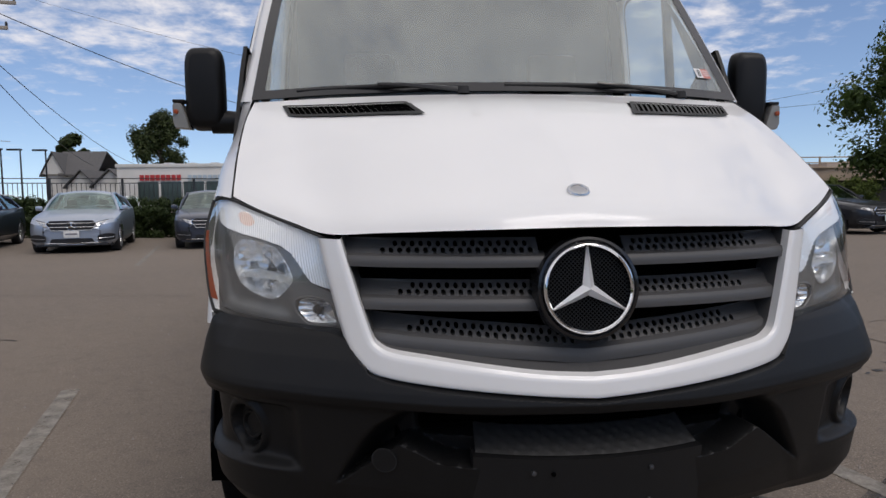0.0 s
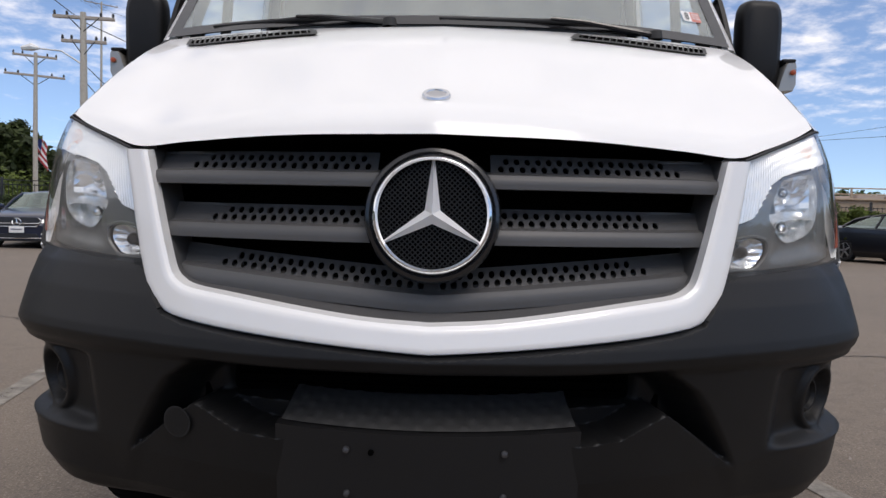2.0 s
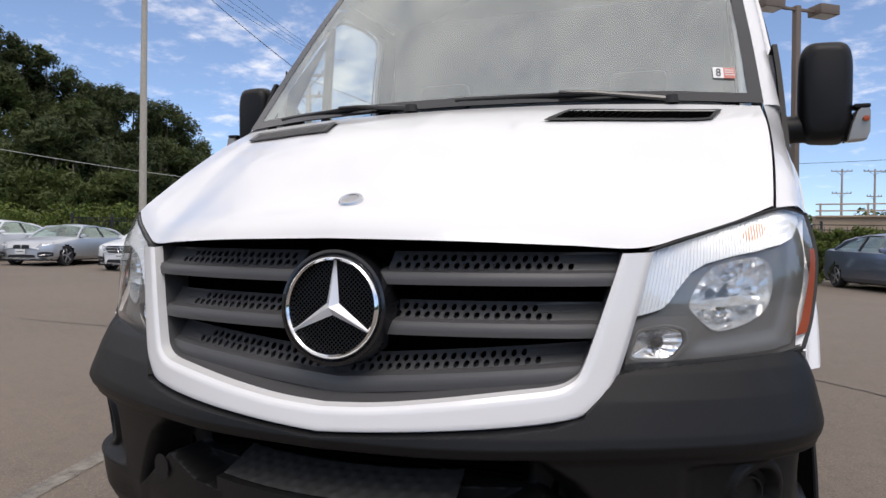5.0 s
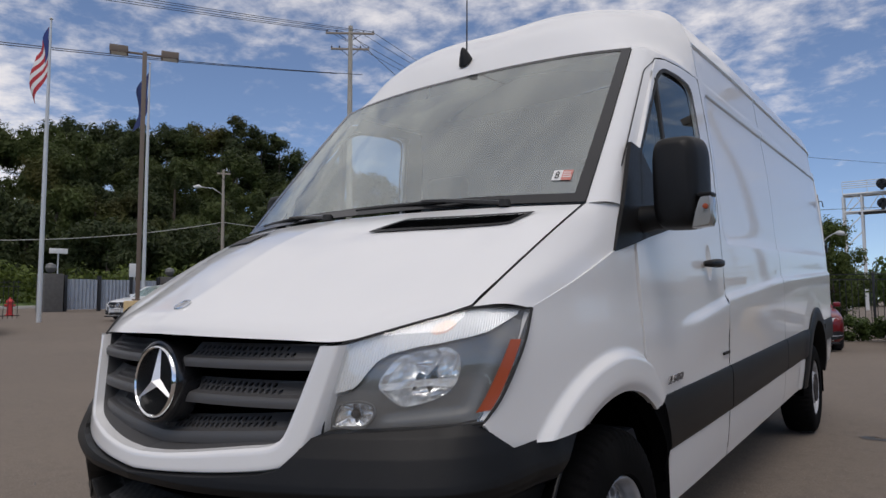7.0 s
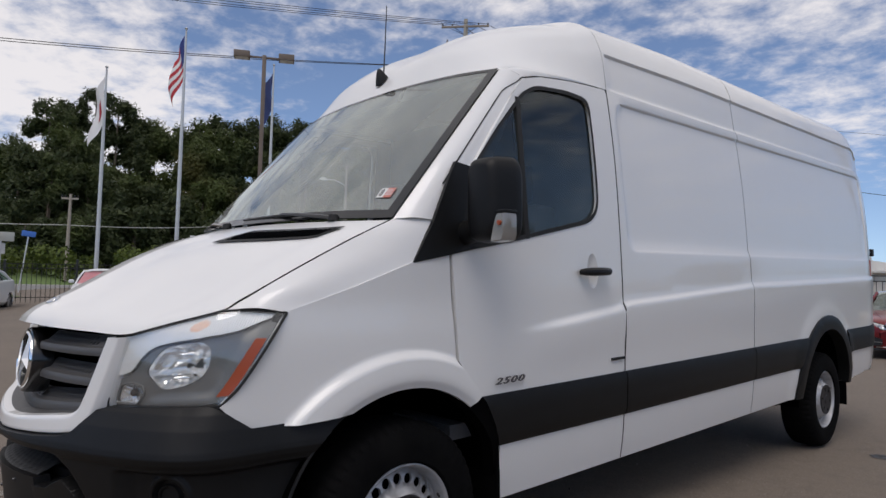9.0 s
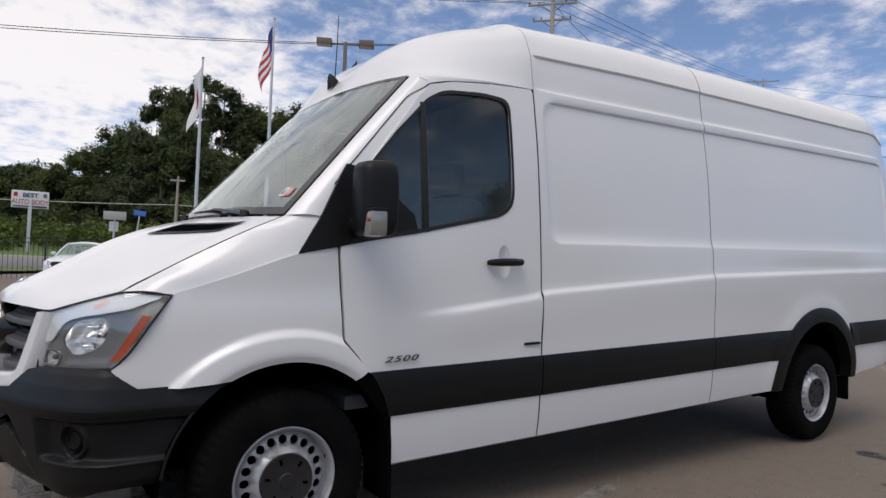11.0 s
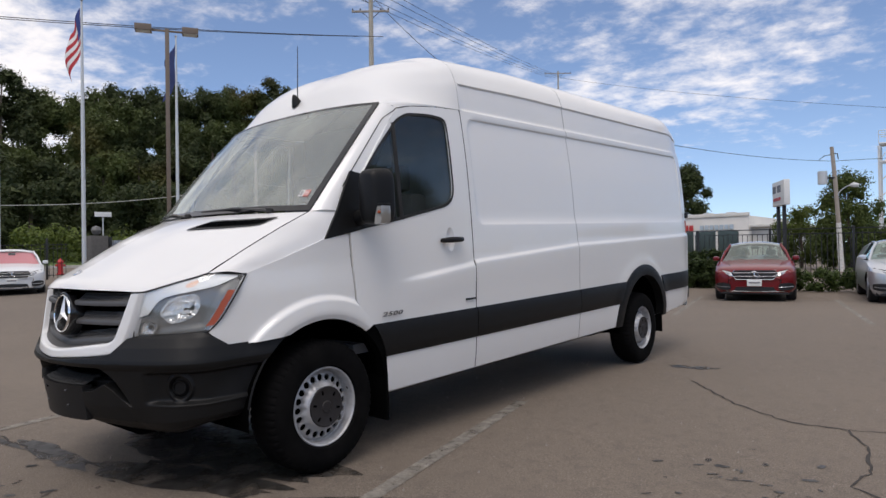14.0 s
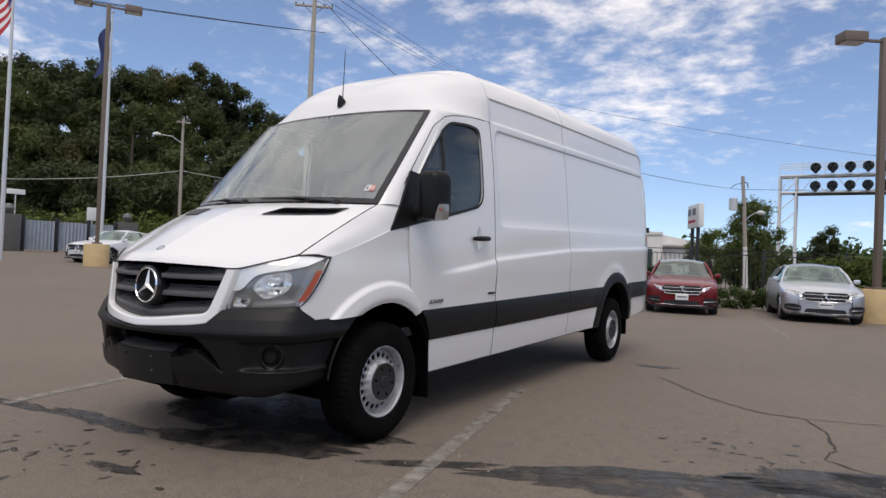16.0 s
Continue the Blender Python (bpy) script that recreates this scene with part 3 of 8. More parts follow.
for s, k in (("driver", 1), ("other", -1)):
    door = part("front_door", m if k > 0 else m.mirrored(), WHITE, van, "white front door with tinted window")
    cx, cz = 1.85, 1.8
    inner = [(cx + (y - cx) * 0.955, cz + (z - cz) * 0.945) for y, z in win_hole]
    w = panel(win_hole, lambda y, z: side(y, z, 0.004), 0.05, [inner])
    part("window_seal", w if k > 0 else w.mirrored(), SEAM, door)
    w = panel(inner, lambda y, z: side(y, z, -0.008), 0.08)
    pane = part("window_pane", w if k > 0 else w.mirrored(), TINTED, door, "dark tinted glass")
    w = box((0.90, 1.655, 1.42), (0.935, 1.685, 2.05), 0.004)
    for i, p in enumerate(w.v):
        w.v[i] = (side(p[1], p[2]).x + (p[0] - 0.93), p[1], p[2])
    part("window_divider", w if k > 0 else w.mirrored(), SEAM, door)
    # black corner panel that carries the mirror
    tri = [(1.030, 1.309), (1.21, 1.342), (1.262, 1.352), (1.62, 1.420), (1.60, 1.50), (1.345, 1.70), (1.258, 1.712), (1.222, 1.650), (1.130, 1.466)]
    w = panel(tri, lambda y, z: Vector((max(side(y, z).x, 0.0) + (0.004 if y > 1.2 else 0.004 - 0.05 * (1.2 - y)), y, z)), 0.05)
    w.rim((-0.015, 0, 0))
    part("mirror_base_panel", w if k > 0 else w.mirrored(), PLASTIC, door, "black triangular corner panel")
    # handle
    cup = panel(arc(2.145, 1.282, 0.044, 0, 352, 30, 0.084), lambda y, z: side(y, z, 0.0004 - 0.0175 * max(0, 1 - ((y - 2.145) / 0.044) ** 2 - ((z - 1.282) / 0.084) ** 2)), 0.010)
    part("handle_cup", cup if k > 0 else cup.mirrored(), WHITE, door)
    grip = tube([(0.982, 2.030, 1.276), (1.004, 2.042, 1.277), (1.016, 2.09, 1.278), (1.018, 2.17, 1.279), (1.008, 2.228, 1.279), (0.982, 2.237, 1.278)],
                [0.012, 0.017, 0.020, 0.020, 0.018, 0.013], 10)
    part("door_handle", grip if k > 0 else grip.mirrored(), PLASTIC, door, "black door handle")
    lock = lathe([(0.012, 0.0001), (0.012, 0.008), (0.0, 0.010)], 16).moved(Matrix.Translation((1.016, 2.205, 1.284)))
    part("lock", lock if k > 0 else lock.mirrored(), SATIN, door)
    # raised model number
    part("seam_backing", (w2 := panel([(1.505, 0.36), (Y_B + 0.02, 0.36), (Y_B + 0.02, 2.20), (1.8, 2.20), (1.2, 1.33), (1.215, 0.96), (1.31, 0.85), (1.40, 0.745), (1.475, 0.60)], lambda y, z: side(y, z, -0.020), 0.08,
                                     [[(1.29, 1.36), (2.25, 1.48), (2.25, 2.15), (1.75, 2.12), (1.33, 1.68)]])) if k > 0 else w2.mirrored(), SEAM, door)

# cargo body: one sheet a section, with its roof
top = VTOP


def body_outline(y0, y1, arch_on):
    low = [(y0, 0.345)]
    if arch_on:
        a = [p for p in arc(*ARCH_R, R_R, 180, 0, 26) if p[1] > 0.34]
        low += [(a[0][0], 0.345)] + a + [(a[-1][0], 0.345)]
    return low + [(y1, 0.345 if not arch_on else 0.40), (y1, top), (y0, top)]


def press_lines(y0, y1):
    """Extra rows along the pressed edges, so that they stay crisp."""
    pts, y = [], y0 + 0.015
    while y < y1 - 0.01:
        pts += [(y, crease_z(y) + d) for d in (-0.036, -0.022, -0.013, -0.003, 0.007, 0.016)]
        pts += [(y, z + d) for z in (1.385, 2.165) for d in (-0.012, -0.004, 0.004, 0.012)]
        pts += [(y, z) for z in (2.215, 2.223, 2.231, 2.239, 2.425, 2.433, 2.441, 2.449)]
        y += 0.03
    for ye in (2.47, 6.60):
        pts += [(ye + d, 1.40 + 0.03 * i) for d in (-0.012, -0.004, 0.004, 0.012) for i in range(26)]
    return [p for p in pts if y0 + 0.004 < p[0] < y1 - 0.004]


for y0, y1, on in ((Y_B + 0.003, Y_M - 0.003, False), (Y_M + 0.003, Y_END, True)):
    m = panel(body_outline(y0, y1, on), side, 0.045, edge=0.03, extra=press_lines(y0, y1))
    half = m.mirrored()
    half.join(m)
    part("cargo_body", half, WHITE, van, "smooth white cargo body with pressed panels", weld=0.0003)
for y in (Y_B, Y_M):
    m = Mesh().grid(lambda u, v, y=y: side(y + (u - 0.5) * 0.03, v, 0) - Vector((0.008, 0, 0.008 if v > 2.43 else 0)), [0, 1], [0.345 + (VTOP - 0.345) * i / 60 for i in range(61)])
    both_sides("body_seam", m, SEAM)
# rear face
rear = Mesh().grid(lambda u, v: Vector((side(Y_END, 0.345 + (VTOP - 0.345) * v).x * u, Y_END + 0.05 * (1 - u ** 6) * (1 - 0.0 * v), side(Y_END, 0.345 + (VTOP - 0.345) * v).z)), [-1, -0.97, -0.9, -0.5, 0, 0.5, 0.9, 0.97, 1], [i / 40 for i in range(41)])
part("rear_doors", rear, WHITE, van, "white rear doors")

# ------------------------------------------------------------------ the van: black strips, arches
def strip_panel(outline, proud, step=0.05):
    return panel(outline, lambda y, z: side(y, z, proud + 0.010 * sstep(0.0, 0.03, min(z - 0.565, 0.785 - z))), step, edge=0.02).rim((-0.03, 0, 0))


rear_arch_in = [p for p in arc(*ARCH_R, 0.525, 168, -2, 24)]
rear_arch_out = [p for p in arc(*ARCH_R, 0.64, 0, 132, 24)]
for outline, nm, lab in (
        ([(1.372, 0.782), (1.398, 0.74), (1.44, 0.66), (1.47, 0.572), (Y_B - 0.004, 0.568), (Y_B - 0.004, 0.782)], "side_strip", "black plastic side strip"),
        ([(Y_B + 0.004, 0.568), (Y_M - 0.003, 0.568), (Y_M - 0.003, 0.782), (Y_B + 0.004, 0.782)], "side_strip", "black plastic side strip"),
        ([(Y_M + 0.003, 0.568), (4.86, 0.568), (4.90, 0.782), (Y_M + 0.003, 0.782)], "side_strip", "black plastic side strip"),
        ([(5.86, 0.60), (6.72, 0.60), (6.74, 0.79), (5.80, 0.79)], "side_strip", "black plastic side strip")):
    both_sides(nm, strip_panel(outline, 0.006), PLASTIC, lab)
ring = arc(*ARCH_R, 0.525, 176, 4, 30) + arc(*ARCH_R, 0.635, 0, 182, 34)
both_sides("rear_arch_trim", panel(ring, lambda y, z: side(y, z, 0.012 + 0.012 * sstep(0.64, 0.60, math.hypot(y - ARCH_R[0], z - ARCH_R[1]))), 0.04, edge=0.02).rim((-0.09, 0, 0)), PLASTIC, "black plastic wheel arch trim")
# black lip behind the front arch, its plastic darkened for the shade there
ring = [p for p in arc(*ARCH_F, R_F - 0.004, -4, 58, 20)] + [(1.345, 0.80), (1.376, 0.775), (1.41, 0.72), (1.455, 0.62), (1.485, 0.50), (1.492, 0.36)]
both_sides("front_arch_trim", panel(ring, lambda y, z: Vector((0.985 - 0.05 * sstep(0.62, 0.40, z), y, z)), 0.04, edge=0.02).rim((-0.06, 0, 0)), ARCHSHADE, "black plastic wheel arch trim")
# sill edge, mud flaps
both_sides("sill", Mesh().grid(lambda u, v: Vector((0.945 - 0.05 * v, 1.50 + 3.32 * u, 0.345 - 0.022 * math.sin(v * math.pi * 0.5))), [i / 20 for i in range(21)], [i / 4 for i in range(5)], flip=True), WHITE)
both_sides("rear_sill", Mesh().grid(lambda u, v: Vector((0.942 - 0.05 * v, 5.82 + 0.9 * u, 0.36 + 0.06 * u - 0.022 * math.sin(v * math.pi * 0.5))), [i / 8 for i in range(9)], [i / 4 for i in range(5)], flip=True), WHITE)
both_sides("mud_flap", box((0.72, 1.475, 0.17), (0.965, 1.495, 0.60), 0.006), ARCHSHADE, "black mud flap behind the front wheel")
both_sides("mud_flap", box((0.68, 5.845, 0.15), (0.965, 5.865, 0.58), 0.006), ARCHSHADE, "black mud flap behind the rear wheel")
# rear corner lamp and bumper end
both_sides("tail_lamp", box((0.86, 6.745, 1.02), (0.93, 6.80, 1.40), 0.015), AMBERRED, "red tail lamp at the rear corner")
m = box((-0.92, 6.72, 0.44), (0.92, 6.87, 0.60), 0.03)
part("rear_bumper", m, PLASTIC, van, "black plastic rear bumper step")
both_sides("door_hinge", box((0.93, 6.735, 1.43), (0.955, 6.80, 1.50), 0.008), PLASTIC)

# small slot on the door pillar, model number on the door
both_sides("pillar_slot", Mesh().grid(lambda u, v: side(2.275 + 0.105 * u, 0.845 + 0.012 * v, 0.011), [0, 0.5, 1], [0, 1], flip=False).rim((-0.01, 0, 0)), PLASTIC)
NUMBER = mat("dark_chrome", (0.16, 0.16, 0.17), 0.3, 0.9)
txt = bpy.data.curves.new("model_number", "FONT")
txt.body, txt.size, txt.extrude, txt.shear, txt.space_character = "2500", 0.048, 0.0025, 0.35, 1.2
txt.offset = 0.0006
tob = bpy.data.objects.new("text_temp", txt)
scene.collection.objects.link(tob)
bpy.context.view_layer.update()
tme = bpy.data.meshes.new_from_object(tob.evaluated_get(bpy.context.evaluated_depsgraph_get()))
bpy.data.objects.remove(tob)
for k in (1, -1):
    tm = Mesh()
    tm.v = [(k * (side(1.455, 0.855).x + 0.012 + v.co.z), (1.436 + v.co.x * 1.56) if k > 0 else (1.69 - v.co.x * 1.56), 0.822 + v.co.y * 0.78) for v in tme.vertices]
    tm.f = [tuple(p.vertices) for p in tme.polygons]
    part("model_number", tm, NUMBER, van, "raised grey metal digits 2500", smooth=False)

# ------------------------------------------------------------------ front bumper
PLAN = Curve([(0, -0.092), (0.24, -0.070), (0.44, -0.012), (0.665, 0.084), (0.828, 0.182), (0.910, 0.284), (0.938, 0.40), (0.947, 0.55), (0.952, 0.66), (0.958, 0.82)])


def bumper_fn(s, z):
    p = PLAN(s)
    q = PLAN(min(1, s + 0.004)) - PLAN(max(0, s - 0.004))
    n = Vector((q[1], -q[0])).normalized()
    x = p[0]
    r = math.hypot(p[1] - ARCH_F[0], z - ARCH_F[1])
    off = 0.022 * sstep(0.66, 0.60, r) * sstep(0.50, 0.62, p[1]) + float(np.interp(z, [0.36, 0.385, 0.42, 0.50, 0.60, 0.69, 0.705, 0.722, 0.74, 0.80, 0.845, 0.87], [-0.13, -0.090, -0.064, -0.043, -0.030, -0.018, -0.006, 0.0, -0.005, -0.030, -0.056, -0.080]))
    off *= 1 - 0.4 * sstep(0.85, 0.94, x)
    corner = sstep(0.62, 0.80, x)
    off = off * (1 - corner * sstep(0.56, 0.50, z)) + corner * sstep(0.56, 0.50, z) * float(np.interp(z, [0.36, 0.37, 0.39, 0.43, 0.50, 0.56], [-0.12, -0.085, -0.058, -0.038, -0.030, -0.022]))
    # sculpted cheek and intake
    edge = float(np.interp(z, [0.36, 0.50, 0.548, 0.62, 0.655, 0.69], [0.66, 0.575, 0.548, 0.500, 0.470, 0.42]))
    cut = sstep(edge + 0.02, edge - 0.03, x) * sstep(0.705, 0.675, z)
    wing_top = float(np.interp(x, [0, 0.28, 0.347, 0.387, 0.432, 0.47, 0.53, 0.60], [0.590, 0.574, 0.580, 0.600, 0.620, 0.594, 0.548, 0.49]))
    below = sstep(wing_top + 0.004, wing_top - 0.005, z)
    off -= cut * (1 - below) * 0.085
    off -= cut * below * 0.004
    if x < 0.425:
        off -= 0.13 * sstep(0.425, 0.385, x) * sstep(0.695, 0.68, z) * sstep(0.612, 0.622, z) * (1 if x < 0.262 else sstep(0.60, 0.64, z))
    # fog pocket with a ledge below it
    pock = sstep(0.655, 0.72, x) * sstep(0.685, 0.665, z) * sstep(0.515, 0.535, z)
    off -= pock * 0.030 * sstep(0.99, 0.93, x + 0.2 * (0.6 - z))
    off += 0.004 * sstep(0.66, 0.76, x) * sstep(0.50, 0.518, z) * sstep(0.545, 0.522, z)
    if abs(x - 0.83) < 0.12:
        d = math.hypot((x - 0.825) * 1.25, z - 0.600)
        off += 0.012 * sstep(0.080, 0.066, d)
        off -= 0.026 * sstep(0.058, 0.050, d)
    z2 = z
    if z < 0.5:
        z2 = z + 0.035 * sstep(0.5, 0.36, z) * sstep(0.75, 0.1, x) + 0.05 * sstep(0.5, 0.36, z) * sstep(0.75, 1.0, x)
    return Vector((p[0] + n[0] * off, p[1] + n[1] * off, z2))


def bumper_top(s):
    """The bumper ends under the grille surround, the lamps and the wing."""
    x, y = PLAN(s)
    return float(np.interp(x, [0, 0.13, 0.342, 0.44, 0.49, 0.53, 0.555, 0.60, 0.89, 0.95], [0.726, 0.734, 0.748, 0.758, 0.771, 0.810, 0.842, 0.853, 0.868, 0.868])) if y < 0.288 else float(np.interp(y, [0.288, 0.325, 0.36, 0.42, 0.9], [0.868, 0.866, 0.838, 0.797, 0.797]))


m = Mesh().grid(lambda s, v: bumper_fn(s, 0.36 + (bumper_top(s) - 0.36) * v), [(i / 340) for i in range(341)], [j / 140 for j in range(141)])
m.grid(lambda s, v: bumper_fn(s, bumper_top(s)) + Vector((-0.02 * v * (1 if PLAN(s)[0] > 0.5 else 0), 0.055 * v, 0.004 * v)), [i / 340 * 0.62 for i in range(341)], [0, 0.3, 1])
m.f = [f for f in m.f if math.hypot(sum(m.v[i][1] for i in f) / 4 - ARCH_F[0], sum(m.v[i][2] for i in f) / 4 - ARCH_F[1]) > R_F - 0.003]
m.join(m.mirrored())
bumper = part("front_bumper", m, PLASTIC, van, "black textured plastic front bumper with scuffs", weld=0.0004, angle=50)
both_sides("bumper_arch_lip", tube([(0.950, *p) for p in arc(*ARCH_F, R_F - 0.001, 118, 170, 20)], 0.006, 8), PLASTIC)
# plate holder, screws, tread pad, air slats
m = Mesh().grid(lambda u, v: Vector((-0.262 + 0.524 * u, -0.072 + 0.35 * (u - 0.5) ** 2 * 0.5 + 0.02 * (1 - v), 0.415 + 0.182 * v)), [i / 12 for i in range(13)], [0, 0.05, 0.5, 0.93, 1]).rim((0, 0.05, 0))
plate = part("plate_holder", m, mat("plate_carrier_black", (0.0095, 0.0095, 0.010), 0.5, spec=0.3, stain=0.3, stain_scale=14, stain_color=(0.011, 0.011, 0.011)), bumper, "black plate carrier with four screws and no plate")
for x, z in ((-0.134, 0.566), (0.130, 0.566), (-0.134, 0.487), (0.130, 0.487)):
    part("screw", lathe([(-0.006, 0.0001), (-0.005, 0.005), (-0.002, 0.0062), (0.004, 0.0062)], 12, "y").moved(Matrix.Translation((x, -0.073 + 0.175 * (x / 0.524) ** 2 + 0.02 * (1 - (z - 0.415) / 0.182), z))), mat("dull_steel", (0.10, 0.10, 0.105), 0.45, 0.8), plate, "small steel screw")
# a near-black disc gives the hole its shade
part("plate_hole", lathe([(-0.002, 0.0001), (-0.001, 0.005), (0.003, 0.005)], 10, "y").moved(Matrix.Translation((-0.092, -0.068, 0.565))), DARK, plate)
m = Mesh()


def pad(u, v):
    x, y = -0.255 + 0.51 * u, -0.056 + 0.095 * v
    k = 0.0025 * max(0, math.sin(u * 84) * math.sin(v * 15))
    return Vector((x * (1 - 0.03 * v), y + 0.35 * (u - 0.5) ** 2 * 0.5, 0.600 + 0.034 * v + k))


m.grid(pad, [i / 110 for i in range(111)], [j / 20 for j in range(21)])
part("step_pad", m, mat("scuffed_rubber", (0.026, 0.0255, 0.025), 0.6, grain=0.4, grain_scale=40), bumper, "studded black step pad")
# slats and backing coloured near-black, for the shade deep in the intake
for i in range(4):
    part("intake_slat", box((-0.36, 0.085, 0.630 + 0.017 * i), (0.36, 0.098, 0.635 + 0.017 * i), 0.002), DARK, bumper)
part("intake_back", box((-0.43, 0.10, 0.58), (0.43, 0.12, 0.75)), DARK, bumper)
S_FOG = min((i / 400 for i in range(401)), key=lambda s: abs(PLAN(s)[0] - 0.825))
FOG = bumper_fn(S_FOG, 0.600)
t2 = PLAN(S_FOG + 0.01) - PLAN(S_FOG - 0.01)
for k in (1, -1):
    a = lathe([(0.004, 0.0001), (0.004, 0.026), (-0.004, 0.030), (-0.004, 0.034), (0.006, 0.040), (0.012, 0.046)], 28, "y").moved(
        Matrix.Translation((k * FOG.x, FOG.y - 0.008, FOG.z)) @ Matrix.Rotation(k * math.atan2(t2[1], t2[0]), 4, "Z"))
    part("fog_blank", a, PLASTIC, bumper, "round black blank in the lamp pocket")
S_CAP = min((i / 200 for i in range(201)), key=lambda s: abs(PLAN(s)[0] - 0.456))
CAP_Y = bumper_fn(S_CAP, 0.575).y - 0.003
c0, c1 = bumper_fn(S_CAP - 0.012, 0.575), bumper_fn(S_CAP + 0.012, 0.575)
CAP_S = (c1.y - c0.y) / (c1.x - c0.x)
cap = panel(arc(0, 0, 0.026, 0, 350, 24), lambda a, b: Vector((-0.456 + a, CAP_Y + 0.0018 - CAP_S * a, 0.575 + b)), 0.015).rim((0, 0.004, 0))
part("tow_cap", cap, PLASTIC, bumper, "round tow eye cap")
m = panel(arc(0, 0, 0.0285, 0, 350, 24), lambda a, b: Vector((-0.456 + a, CAP_Y + 0.0026 - CAP_S * a, 0.575 + b)), 0.02)
part("tow_cap_gap", m, SEAM, bumper)

# ------------------------------------------------------------------ grille
OUT = Curve([(0.600, 1.070), (0.583, 1.0), (0.562, 0.915), (0.540, 0.84), (0.521, 0.804), (0.49, 0.772), (0.44, 0.760), (0.342, 0.750), (0.13, 0.736), (0, 0.728)])
INN = Curve([(0.545, 1.068), (0.522, 0.99), (0.498, 0.912), (0.476, 0.850), (0.460, 0.832), (0.43, 0.820), (0.342, 0.810), (0.13, 0.785), (0, 0.777)])


def surround(u, v):
    a, b = OUT(u), INN(u)
    if v < 0:
        return Vector((a[0], front_y(a[0], a[1]) + 0.004 - 0.06 * v, a[1]))
    if v <= 1:
        q = a.lerp(b, v)
        bulge = 0.010 + 0.017 * sstep(-0.02, 0.13, v) * (1 - 0.40 * sstep(0.86, 1.0, v)) - 0.004 * v
        return Vector((q[0], front_y(q[0], q[1]) - bulge - 0.004, q[1]))
    w = v - 1
    return Vector((b[0] - 0.010 * w, front_y(b[0], b[1]) - 0.013 + 0.09 * w, b[1] + 0.012 * w))


m = Mesh().grid(surround, [i / 70 for i in range(71)], [-1, -0.3, 0, 0.03, 0.06, 0.10, 0.15, 0.3, 0.5, 0.7, 0.85, 0.92, 0.97, 1.0, 1.05, 1.2], flip=False)
m.join(m.mirrored())
grille = part("grille_surround", m, WHITE, van, "white painted surround of the grille", weld=0.0004, angle=40)
m = Mesh().grid(surround, [i / 70 for i in range(71)], [1.2, 1.5, 2.0])
m.join(m.mirrored())
part("grille_liner", m, GRILLE, grille, "black plastic liner of the grille")
# near-black sheets carry the shade behind the slats and below the hood's lip
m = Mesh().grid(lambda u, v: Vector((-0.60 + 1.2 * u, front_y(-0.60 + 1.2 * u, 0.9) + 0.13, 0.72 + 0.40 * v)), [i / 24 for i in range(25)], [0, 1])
part("radiator", m, DARK, grille, "radiator sheet behind the grille, coloured near-black for its shade")
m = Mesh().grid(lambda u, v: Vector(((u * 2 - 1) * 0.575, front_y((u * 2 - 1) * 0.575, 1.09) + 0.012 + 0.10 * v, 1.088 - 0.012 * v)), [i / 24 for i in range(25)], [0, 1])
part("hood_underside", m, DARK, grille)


def inner_x(z):
    return float(np.interp(z, INN.p[::-1, 1], INN.p[::-1, 0]))


def slat_y(x):
    """The slats lie flatter than the hood's edge, so that the emblem stands proud of them."""
    return front_y(x, 0.92) + 0.030 * max(0.0, 1 - (x / 0.46) ** 2)


